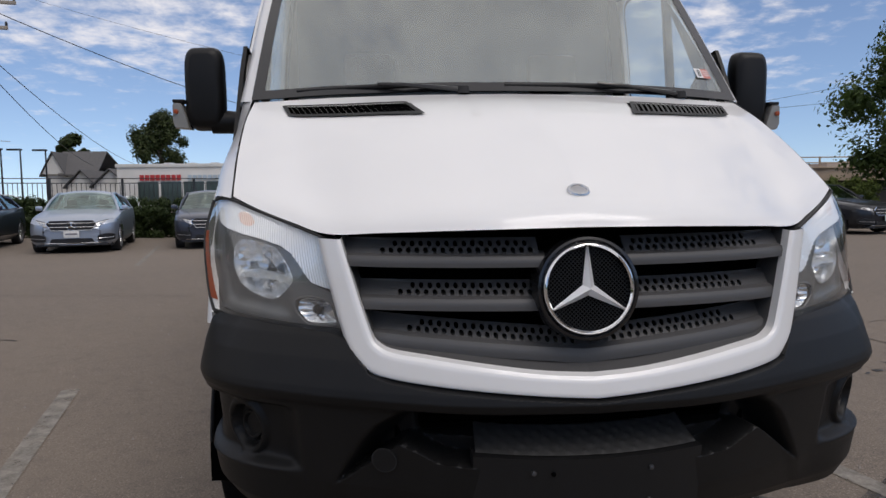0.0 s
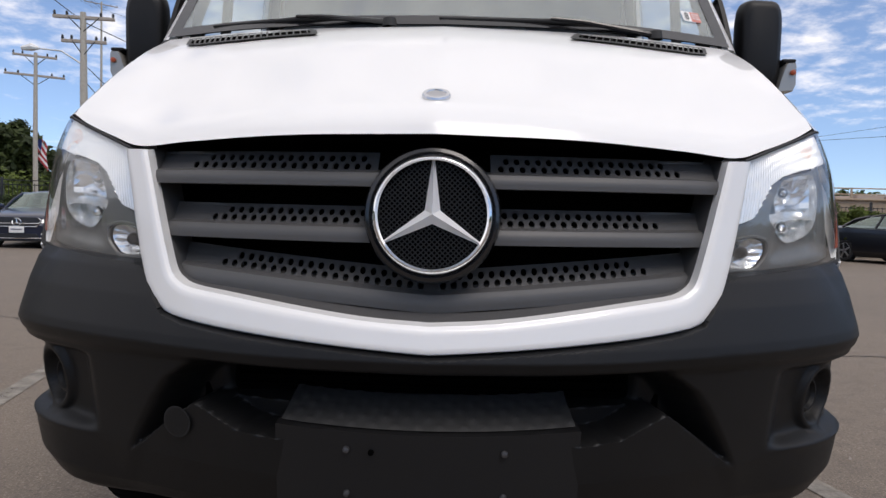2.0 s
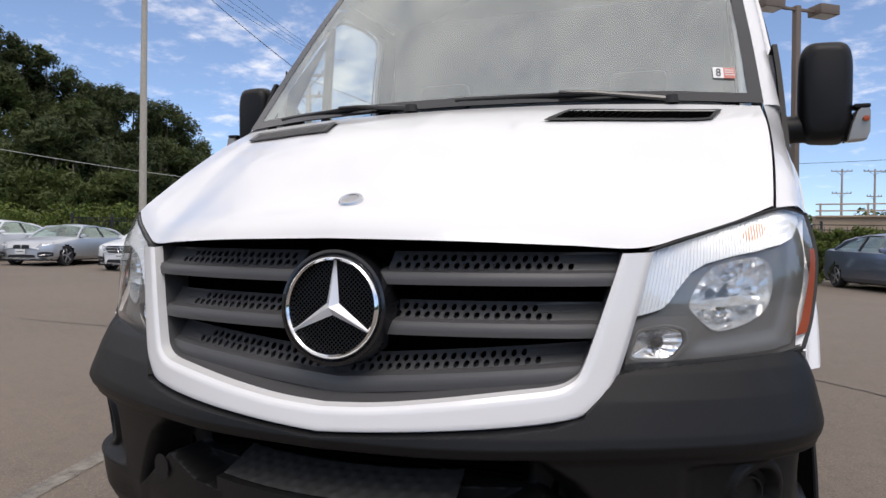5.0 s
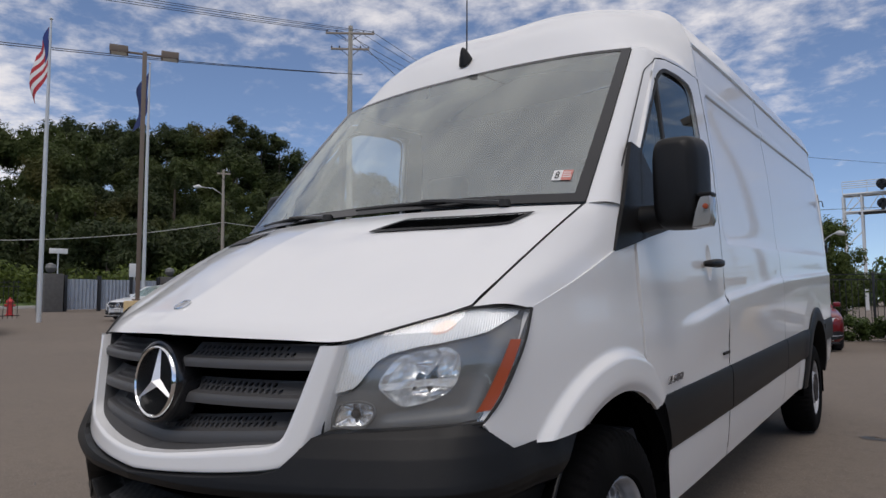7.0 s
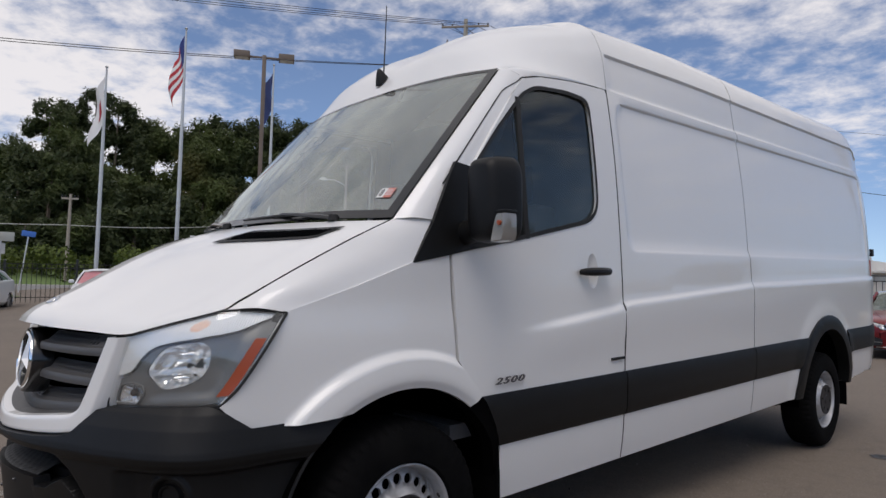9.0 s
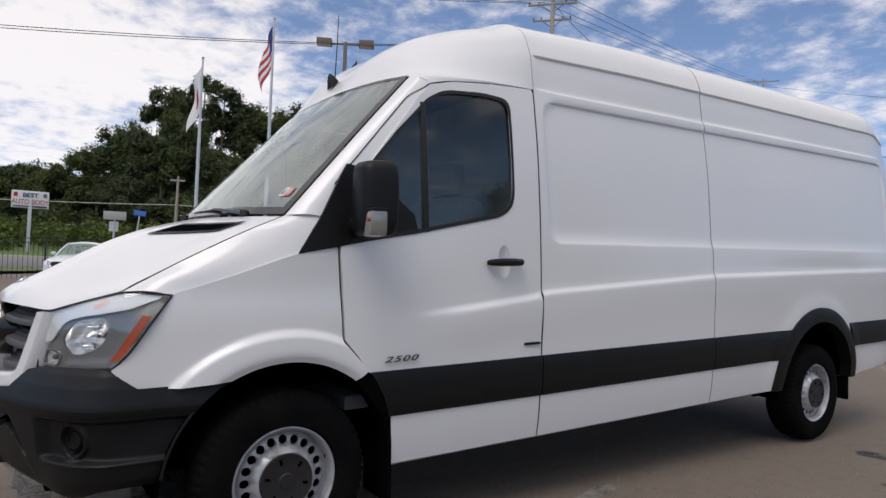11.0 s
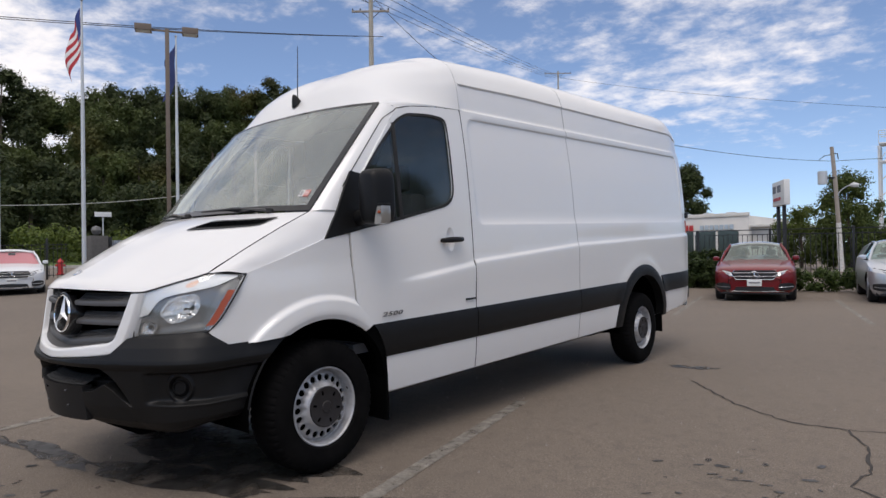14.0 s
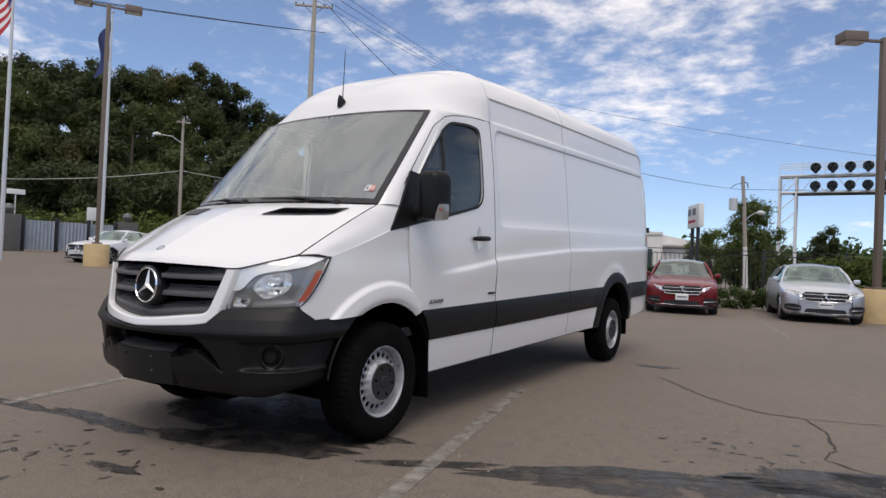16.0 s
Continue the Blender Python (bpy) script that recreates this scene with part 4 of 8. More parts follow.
HOLE = [(math.cos(2 * math.pi * k / 8), math.sin(2 * math.pi * k / 8)) for k in range(8)]
LOUVERS = ((1.006, 1.034, 1.030, 1.078, 0.0, 0.105, 0.478), (0.908, 0.938, 0.934, 0.980, 0.0, 0.108, 0.432), (0.826, 0.862, 0.858, 0.905, -0.040, 0.0, 0.408))
for lo, hi, p0, p1, dip, x0, x1 in LOUVERS:
    louver_label = "black grille slat with a perforated strip"

    def bend(x, dip=dip):
        return dip * (1 - min(1, abs(x) / 0.50)) ** 1.0

    xin = inner_x((lo + hi) / 2) + 0.012

    def bar(u, v, lo=lo, hi=hi, bend=bend, xin=xin):
        x = (u * 2 - 1) * xin
        c = [(0.045, -0.010), (0.010, -0.004), (0.0, 0.004), (0.0, 0.5), (0.006, 0.86), (0.020, 1.0), (0.06, 1.12)]
        i = min(int(v), 5)
        f = v - i
        d, h = c[i][0] * (1 - f) + c[i + 1][0] * f, c[i][1] * (1 - f) + c[i + 1][1] * f
        return Vector((x, slat_y(x) + 0.006 + d, lo + (hi - lo) * h + bend(x)))

    m = Mesh().grid(bar, [i / 60 for i in range(61)], [0, 0.5, 1, 1.5, 2, 2.5, 3, 3.5, 4, 4.5, 5, 6])
    slat = part("grille_slat", m, GRILLE, grille, louver_label)
    for k in (1, -1):
        holes, n = [], 0
        step = 0.0195
        x = 0.118 if x0 > 0 else 0.02
        rows = (0.30, 0.68)
        while x < x1 - 0.012:
            for r, f in enumerate(rows):
                cx = x + (0.5 * step if r else 0)
                if cx > x1 - 0.010 - (0.03 if r else 0):
                    continue
                holes.append([(cx + 0.0058 * a, f + 0.17 * b) for a, b in HOLE])
            x += step
        xs = 0.10 if x0 > 0 else 0.0
        shape = [(xs, 0.0), (xin - 0.01, 0.0), (xin + 0.004, 1.0), (xs, 1.0)]

        def plate_fn(a, f, p0=p0, p1=p1, bend=bend, k=k):
            return Vector((k * a, slat_y(a) + 0.026 + 0.040 * f, p0 + (p1 - p0) * f * 0.8 + bend(a)))

        def strip2(outline, fn, hs):
            pts, edges = [], []
            for l in (outline, *hs):
                n0 = len(pts)
                pts += l
                edges += [(n0 + i, n0 + (i + 1) % len(l)) for i in range(len(l))]
            co, _, tris, *_ = delaunay_2d_cdt([Vector(p) for p in pts], edges, [], 0, 1e-7)
            keep = [t for t in tris if inside(sum((co[i] for i in t), Vector((0, 0))) / 3, (outline, *hs))]
            return Mesh().add([fn(*c) for c in co], [tuple(t) if k > 0 else tuple(t)[::-1] for t in keep])

        mm = strip2(dense(shape, 0.03), plate_fn, holes)
        part("perforated_strip", mm.rim((0, 0.006, -0.001)), GRILLE, slat, "perforated plastic strip", smooth=False)
# emblem: ring and three-pointed star, plain metal shapes
EMB = Matrix.Translation((0, -0.010, 0.960)) @ Matrix.Rotation(radians(-6), 4, "X")
emblem = part("emblem_bezel", lathe([(0.07, 0.118), (0.012, 0.118), (0.002, 0.114), (0.0, 0.108), (0.006, 0.104), (0.012, 0.100)], 64, "y").moved(EMB), GLOSSBLACK, grille, "round black bezel")
# shade behind the star, as a near-black disc
part("emblem_back", lathe([(0.011, 0.0001), (0.011, 0.102)], 48, "y").moved(EMB), DARK, emblem)
part("emblem_ring", lathe([(0.012, 0.104), (0.0, 0.1035), (-0.006, 0.100), (-0.008, 0.0965), (-0.004, 0.093), (0.012, 0.092)], 64, "y").moved(EMB), CHROME, emblem, "chrome ring")
STARMETAL = mat("brushed_star", (0.92, 0.92, 0.92), 0.35, 0.45)
star = Mesh()
for i in range(3):
    a = radians(90 + 120 * i)
    tip, left, right = (0.094 * math.cos(a), 0.004, 0.094 * math.sin(a)), None, None
    b0, b1 = a + radians(60), a - radians(60)
    l, r = (0.0155 * math.cos(b0), 0.006, 0.0155 * math.sin(b0)), (0.0155 * math.cos(b1), 0.006, 0.0155 * math.sin(b1))
    t0 = (0.094 * math.cos(a + 0.025), 0.008, 0.094 * math.sin(a + 0.025))
    t1 = (0.094 * math.cos(a - 0.025), 0.008, 0.094 * math.sin(a - 0.025))
    c = (0, -0.012, 0)
    star.add([c, l, t0, tip, t1, r], [(0, 1, 2, 3), (0, 3, 4, 5)])
part("emblem_star", star.moved(EMB), STARMETAL, emblem, "three-armed chrome star", smooth=False)
mesh_m = Mesh()
for i in range(-17, 18):
    for sgn in (1, -1):
        c = i * 0.0080
        half = math.sqrt(max(0, 0.092 ** 2 - (c * 0.82) ** 2))
        d = Vector((0.82 * sgn * 0.7, 0, 0.57)).normalized()
        nrm = Vector((d.z, 0, -d.x))
        o = nrm * c * 0.82
        a, b = o - d * half, o + d * half
        w = nrm * 0.0010
        y = Vector((0, 0.008, 0))
        mesh_m.add([a - w + y, b - w + y, b + w + y, a + w + y], [(0, 1, 2, 3)])
part("emblem_mesh", mesh_m.moved(EMB), PLASTIC, emblem, "fine black diamond mesh", smooth=False)
# badge on the hood
BADGE_P = Vector((0, 0.076, 1.1745))
bm_at = Matrix.Translation(BADGE_P) @ Matrix.Rotation(radians(-60), 4, "X")
part("hood_badge", lathe([(0.012, 0.026), (0.0, 0.026), (-0.003, 0.024), (-0.003, 0.0185), (-0.001, 0.0175)], 36, "y").moved(bm_at), SATIN, van, "small round silver badge on the hood")
part("hood_badge_face", lathe([(-0.001, 0.0001), (-0.001, 0.018)], 24, "y").moved(bm_at), STEEL, van)

# ------------------------------------------------------------------ headlamps
L_TOP = Curve([(0.592, 0.150, 1.072), (0.68, 0.222, 1.102), (0.77, 0.302, 1.132), (0.85, 0.392, 1.156), (0.922, 0.54, 1.146)])
L_BOT = Curve([(0.545, 0.118, 0.838), (0.68, 0.186, 0.845), (0.80, 0.262, 0.856), (0.888, 0.34, 0.872)])
L_IN = Curve([L_BOT(0), (0.556, 0.125, 0.92), L_TOP(0)])
L_OUT = Curve([L_BOT(1), (0.912, 0.395, 0.935), (0.932, 0.47, 1.05), L_TOP(1)])
lamp_at = coons(L_BOT, L_TOP, L_IN, L_OUT)
LN = Vector((0.42, -0.90, 0.05)).normalized()


def lamp(u, v, deep=0.0):
    bulge = 0.022 * math.sin(math.pi * u) ** 0.7 * math.sin(math.pi * v) ** 0.6
    n = LN.lerp(Vector((0.93, -0.36, 0.05)), sstep(0.6, 1.0, u)).normalized()
    return lamp_at(u, v) + LN * bulge - n * deep


def lamp_band(u):
    """Lower edge of the ribbed band."""
    return float(np.interp(u, [0, 0.07, 0.13, 0.155, 0.18, 0.22, 0.28, 0.42, 0.55, 0.68, 0.78, 0.86, 0.93, 1.0], [0.44, 0.45, 0.47, 0.52, 0.61, 0.705, 0.745, 0.75, 0.735, 0.74, 0.775, 0.85, 0.925, 0.95]))


BOWL = rounded([(0.245, 0.47), (0.265, 0.60), (0.31, 0.715), (0.43, 0.735), (0.56, 0.715), (0.655, 0.62), (0.70, 0.46), (0.69, 0.33), (0.61, 0.265), (0.50, 0.235), (0.42, 0.235), (0.345, 0.32), (0.28, 0.40)], 0.05, 3)
SIDELIGHT = rounded([(0.05, 0.11), (0.068, 0.32), (0.17, 0.33), (0.255, 0.285), (0.28, 0.19), (0.235, 0.085)], 0.035, 3)
BOWL_C = (0.48, 0.47)


def toward(loop, centre, t, r):
    """A point of a closed loop drawn in towards its centre."""
    i = t * len(loop)
    a, b = loop[int(i) % len(loop)], loop[(int(i) + 1) % len(loop)]
    f = i - int(i)
    x, y = a[0] + (b[0] - a[0]) * f, a[1] + (b[1] - a[1]) * f
    return centre[0] + (x - centre[0]) * r, centre[1] + (y - centre[1]) * r


def lamp_parts(k):
    def put(name, m, material, parent, label="", **kw):
        return part(name, m if k > 0 else m.mirrored(), material, parent, label, **kw)

    N = [i / 30 for i in range(31)]
    hl = put("headlamp", Mesh().grid(lambda u, v: lamp(u, v, 0.10 if 0.0 < u < 1 and 0 < v < 1 else 0.004), N, [j / 24 for j in range(25)]), LAMPSHELL, van, "clear headlamp with chrome reflector and amber corner")
    lens = put("lens", Mesh().grid(lambda u, v: lamp(u, v), N, [j / 20 for j in range(21)]), LENS, hl, "clear plastic lens")
    lens.visible_shadow = False

    # ribbed band along the top and down the inner edge
    def rib(u, v):
        x = 0.022 + 0.915 * u
        lo = lamp_band(x) + 0.012
        return lamp(x, lo + (0.978 - lo) * v, 0.012 + 0.0016 * math.sin(u * 2 * math.pi * 62 + 5 * v))

    band = put("ribbed_band", Mesh().grid(rib, [i / 496 for i in range(497)], [0, 0.25, 0.5, 0.75, 1]), CLEARRIB, hl, "ribbed clear band", angle=70)

    def scallop(u, v):
        x = 0.022 + 0.915 * u
        return lamp(x, lamp_band(x) - 0.004 + 0.020 * v, 0.011 + 0.03 * (1 - v) + 0.003 * math.sin(u * 2 * math.pi * 62) * v)

    put("band_edge", Mesh().grid(scallop, [i / 372 for i in range(373)], [0, 0.5, 1]), REFLECTOR, hl, "scalloped chrome edge", angle=70)

    def amber(t, r):
        a = 2 * math.pi * t
        x, v = 0.52 + 0.062 * r * math.cos(a), 0.885 + 0.056 * r * math.sin(a)
        return lamp(x, v, 0.0121)

    put("turn_lamp", Mesh().grid(amber, [i / 24 for i in range(24)], [0.02] + [0.1 * i for i in range(1, 11)], close_u=True), AMBER, band, "amber turn signal")
    # grey mask with a stepped rim round the reflector
    edge = [(0.03, 0.41), (0.03, 0.03), (0.985, 0.03), (0.985, 0.88), (0.93, 0.91), (0.86, 0.835), (0.78, 0.76), (0.68, 0.725), (0.55, 0.72), (0.42, 0.735), (0.28, 0.73), (0.22, 0.69), (0.18, 0.595), (0.15, 0.49), (0.12, 0.45)]
    holes = [[toward(BOWL, BOWL_C, i / 60, 0.985) for i in range(60)], SIDELIGHT]
    holes[0] = [(u, min(v, lamp_band(u) - 0.03)) for u, v in holes[0]]
    put("lamp_mask", panel(edge, lambda u, v: lamp(u, v, 0.022 + 0.010 * sstep(0.10, 0.17, v) * sstep(0.30, 0.36, u) * sstep(0.90, 0.82, u)), 0.04, holes, edge=0.02), HOUSING, hl, "grey inner mask")

    def wall(t, v):
        u, w = toward(BOWL, BOWL_C, t, 0.99)
        return lamp(u, min(w, lamp_band(u) - 0.03), 0.028 + 0.03 * v)

    put("reflector_rim", Mesh().grid(wall, [i / 60 for i in range(60)], [0, 1], close_u=True), REFLECTOR, hl)

    def bowl(t, r):
        u, v = toward(BOWL, BOWL_C, t, r)
        above = v > 0.44
        flute = 0.007 * (math.floor(u * 34) % 3) - 0.004 * (math.floor(v * 9) % 2)
        return lamp(u, v, 0.045 + 0.048 * (1 - r * r) + (flute if r < 0.97 else 0) + (0.012 if not above else 0))

    reflector = put("reflector", Mesh().grid(bowl, [i / 40 for i in range(40)], [0.03, 0.2, 0.38, 0.55, 0.7, 0.85, 1.0], flip=True, close_u=True), REFLECTOR, hl, "faceted chrome reflector", smooth=False)

    def shelf(u, v):
        x = 0.255 + 0.43 * u
        y = 0.455 - 0.045 * u - (0.055 * v if v < 1 else 0.055)
        return lamp(x, y + 0.02 * math.sin(math.pi * u), 0.034 + (0.02 * (1 - v) if v < 1 else 0.0) + 0.012 * math.sin(math.pi * u))

    put("reflector_shelf", Mesh().grid(shelf, [i / 16 for i in range(17)], [0, 0.5, 0.99], flip=True).rim((0, 0.012, 0)), REFLECTOR, reflector)
    for cu, cv in ((0.45, 0.60), (0.48, 0.345)):
        at = Matrix.Translation(lamp(cu, cv, 0.060)) @ Matrix.Rotation(radians(-24), 4, "Z")
        bulb = put("bulb", lathe([(-0.022, 0.0001), (-0.020, 0.006), (0.0, 0.008), (0.02, 0.009)], 14, "y").moved(at), CHROME, reflector)
        put("bulb_socket", lathe([(0.004, 0.008), (0.0, 0.010), (0.006, 0.013), (0.02, 0.014)], 18, "y").moved(at), REFLECTOR, bulb)

    # ribbed small lamp at the inner foot
    SC = (0.165, 0.21)

    def small(t, r):
        u, v = toward(SIDELIGHT, SC, t, r)
        return lamp(u, v, 0.026 + 0.016 * (1 - r * r) + (0.0022 * math.sin(u * 2 * math.pi * 62) if r < 0.98 else 0))

    sl = put("side_light", Mesh().grid(small, [i / 96 for i in range(96)], [0.05, 0.2, 0.35, 0.5, 0.65, 0.8, 0.92, 1.0], flip=True, close_u=True), REFLECTOR, hl, "small ribbed chrome side light", angle=50)
    put("bulb", lathe([(-0.006, 0.0001), (-0.005, 0.007), (0.0, 0.011), (0.012, 0.012)], 16, "y").moved(Matrix.Translation(lamp(0.155, 0.215, 0.030)) @ Matrix.Rotation(radians(-20), 4, "Z")), HUBGREY, sl)
    put("side_light_rim", tube([lamp(*toward(SIDELIGHT, SC, i / 40, 1.12), 0.019) for i in range(41)], 0.0035, 6, False), HOUSING, sl)
    # amber marker at the outer edge
    put("side_marker", Mesh().grid(lambda u, v: lamp(0.893 + 0.087 * u * (1 - 0.30 * v) + 0.018 * v, 0.12 + 0.60 * v, -0.0015), [0, 0.5, 1], [j / 30 for j in range(31)]), AMBERRED, hl, "amber red side marker")
    rim_pts = [lamp(i / 20, 0) for i in range(21)] + [lamp(1, i / 14) for i in range(1, 15)]
    put("lamp_seal", tube(rim_pts, 0.0045, 6), SEAM, hl)
    put("lamp_gap", tube([lamp(0, i / 14) for i in range(15)] + [lamp(i / 20, 1) for i in range(1, 21)], 0.0032, 6), SEAM, hl)
    put("lamp_gasket", Mesh().grid(lambda u, v: lamp(u, 0.0 + 0.02 * v, -0.003) - Vector((0, 0, 0.008 * (1 - v))), N, [0, 1]), SEAM, hl)


lamp_parts(1)
lamp_parts(-1)


# ------------------------------------------------------------------ wheels
def tyre_profile(r, w, rim):
    h = w / 2
    pts = [(-h * 0.72, rim), (-h * 0.98, rim + 0.02), (-h * 1.04, rim + 0.07), (-h * 1.0, r - 0.055), (-h * 0.90, r - 0.022), (-h * 0.74, r - 0.006), (-h * 0.4, r), (0, r)]
    return pts + [(-a, b) for a, b in pts[-2::-1]]


def van_wheel(k, y, z, x):
    at = Matrix.Translation((k * x, y, z)) @ Matrix.Rotation(radians(0 if k > 0 else 180), 4, "Z")
    wheel = part("wheel", lathe([(-0.19, 0.10), (-0.18, 0.185), (-0.12, 0.198), (-0.045, 0.199)], 48).moved(at), STEEL, van, "silver steel wheel with round holes and black hub cover")
    R = 0.372
    prof = tyre_profile(R, 0.235, 0.212)

    def tread(u, j):
        """The tyre's profile, with shoulder blocks cut into the tread."""
        a, r = prof[j]
        t = 2 * math.pi * u
        if abs(a) > 0.05 and r > R - 0.03:
            r += -0.007 if (u * 56) % 1 < 0.32 else 0.0
        return Vector((a - 0.105, r * math.cos(t), r * math.sin(t)))

    tm = Mesh().grid(tread, [i / 336 for i in range(336)], list(range(len(prof))), close_u=True)
    part("tyre", tm.moved(at), RUBBER, wheel, "black tyre with worn sidewall")
    rim = lathe([(-0.17, 0.193), (-0.058, 0.195), (-0.050, 0.2015), (-0.034, 0.2025), (-0.027, 0.2065), (-0.012, 0.2075), (-0.003, 0.212), (0.001, 0.2175), (-0.001, 0.222), (-0.008, 0.2245), (-0.02, 0.224)], 72)
    part("rim_edge", rim.moved(at), STEEL, wheel, "worn silver rim edge")
    # disc with a ring of round holes
    outer, inner_l = arc(0, 0, 0.196, 0, 354, 59), arc(0, 0, 0.100, 0, 350, 35)
    hs = []
    for i in range(20):
        a = 2 * math.pi * i / 20
        cx, cy = 0.1615 * math.cos(a), 0.1615 * math.sin(a)
        hs.append([(cx + 0.0195 * math.cos(b) * math.cos(a) - 0.0195 * math.sin(b) * math.sin(a), cy + 0.0195 * math.cos(b) * math.sin(a) + 0.0195 * math.sin(b) * math.cos(a)) for b in [2 * math.pi * q / 10 for q in range(10)]])

    def disc(a, b):
        r = math.hypot(a, b)
        d = float(np.interp(r, [0.100, 0.117, 0.124, 0.131, 0.137, 0.143, 0.150, 0.172, 0.182, 0.190, 0.196], [0.002, 0.004, 0.002, -0.006, -0.020, -0.034, -0.040, -0.043, -0.047, -0.054, -0.062]))
        return Vector((d, a, b))

    part("wheel_disc", panel(outer, disc, 0.02, [inner_l, *hs], edge=0.02).rim((-0.012, 0, 0)).moved(at), STEEL, wheel, "silver disc with a ring of round holes", angle=45)
    part("hub_cover", lathe([(0.013, 0.0001), (0.013, 0.030), (0.009, 0.034), (0.009, 0.104), (0.011, 0.109), (0.010, 0.114), (-0.004, 0.1155)], 48).moved(at), HUBGREY, wheel, "dark grey hub cover")
    # the shade of each nut recess, as a near-black block on the cover
    for i in range(6):
        a = 2 * math.pi * i / 6 + 0.3
        part("nut_recess", box((0.0075, -0.006, -0.012), (0.0105, 0.006, 0.012), 0.001).moved(at @ Matrix.Rotation(a, 4, "X") @ Matrix.Translation((0, 0, 0.084))), DARK, wheel)
    part("valve", tube([(-0.03, 0, 0.198), (-0.012, 0.004, 0.190)], 0.004, 6).moved(at @ Matrix.Rotation(-1.2, 4, "X")), HUBGREY, wheel, "small rubber tyre valve")
    # near-black disc close behind the holes, so that they show as shade
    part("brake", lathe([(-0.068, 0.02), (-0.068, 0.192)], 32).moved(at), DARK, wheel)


for k in (1, -1):
    van_wheel(k, WF[0], WF[1], 0.966)
    van_wheel(k, WR[0], WR[1], 0.966)
# wheel housings and the underside, shade in their colour; the underbody boxes block light
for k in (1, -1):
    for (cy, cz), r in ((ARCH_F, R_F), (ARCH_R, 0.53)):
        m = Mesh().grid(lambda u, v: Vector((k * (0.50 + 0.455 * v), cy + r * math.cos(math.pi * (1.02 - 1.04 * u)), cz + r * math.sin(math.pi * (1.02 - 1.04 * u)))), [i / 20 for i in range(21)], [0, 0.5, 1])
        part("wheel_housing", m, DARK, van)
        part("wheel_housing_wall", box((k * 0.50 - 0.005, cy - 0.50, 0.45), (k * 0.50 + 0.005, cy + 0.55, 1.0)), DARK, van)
part("underbody", box((-0.86, 1.5, 0.30), (0.86, 4.8, 0.40), 0.02), DARK, van, "plain near-black underbody box that blocks light under the van")
part("underbody", box((-0.50, 0.15, 0.33), (0.50, 1.5, 0.75), 0.02), DARK, van, "plain near-black underbody box that blocks light under the van")
part("underbody", box((-0.50, 4.8, 0.30), (0.50, 6.7, 0.55), 0.02), DARK, van, "plain near-black underbody box that blocks light under the van")
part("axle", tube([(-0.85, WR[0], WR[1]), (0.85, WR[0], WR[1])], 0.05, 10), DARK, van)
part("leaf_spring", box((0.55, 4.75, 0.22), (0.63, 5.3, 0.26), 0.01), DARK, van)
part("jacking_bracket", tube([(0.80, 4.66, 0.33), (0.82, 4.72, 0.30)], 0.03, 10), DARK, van)

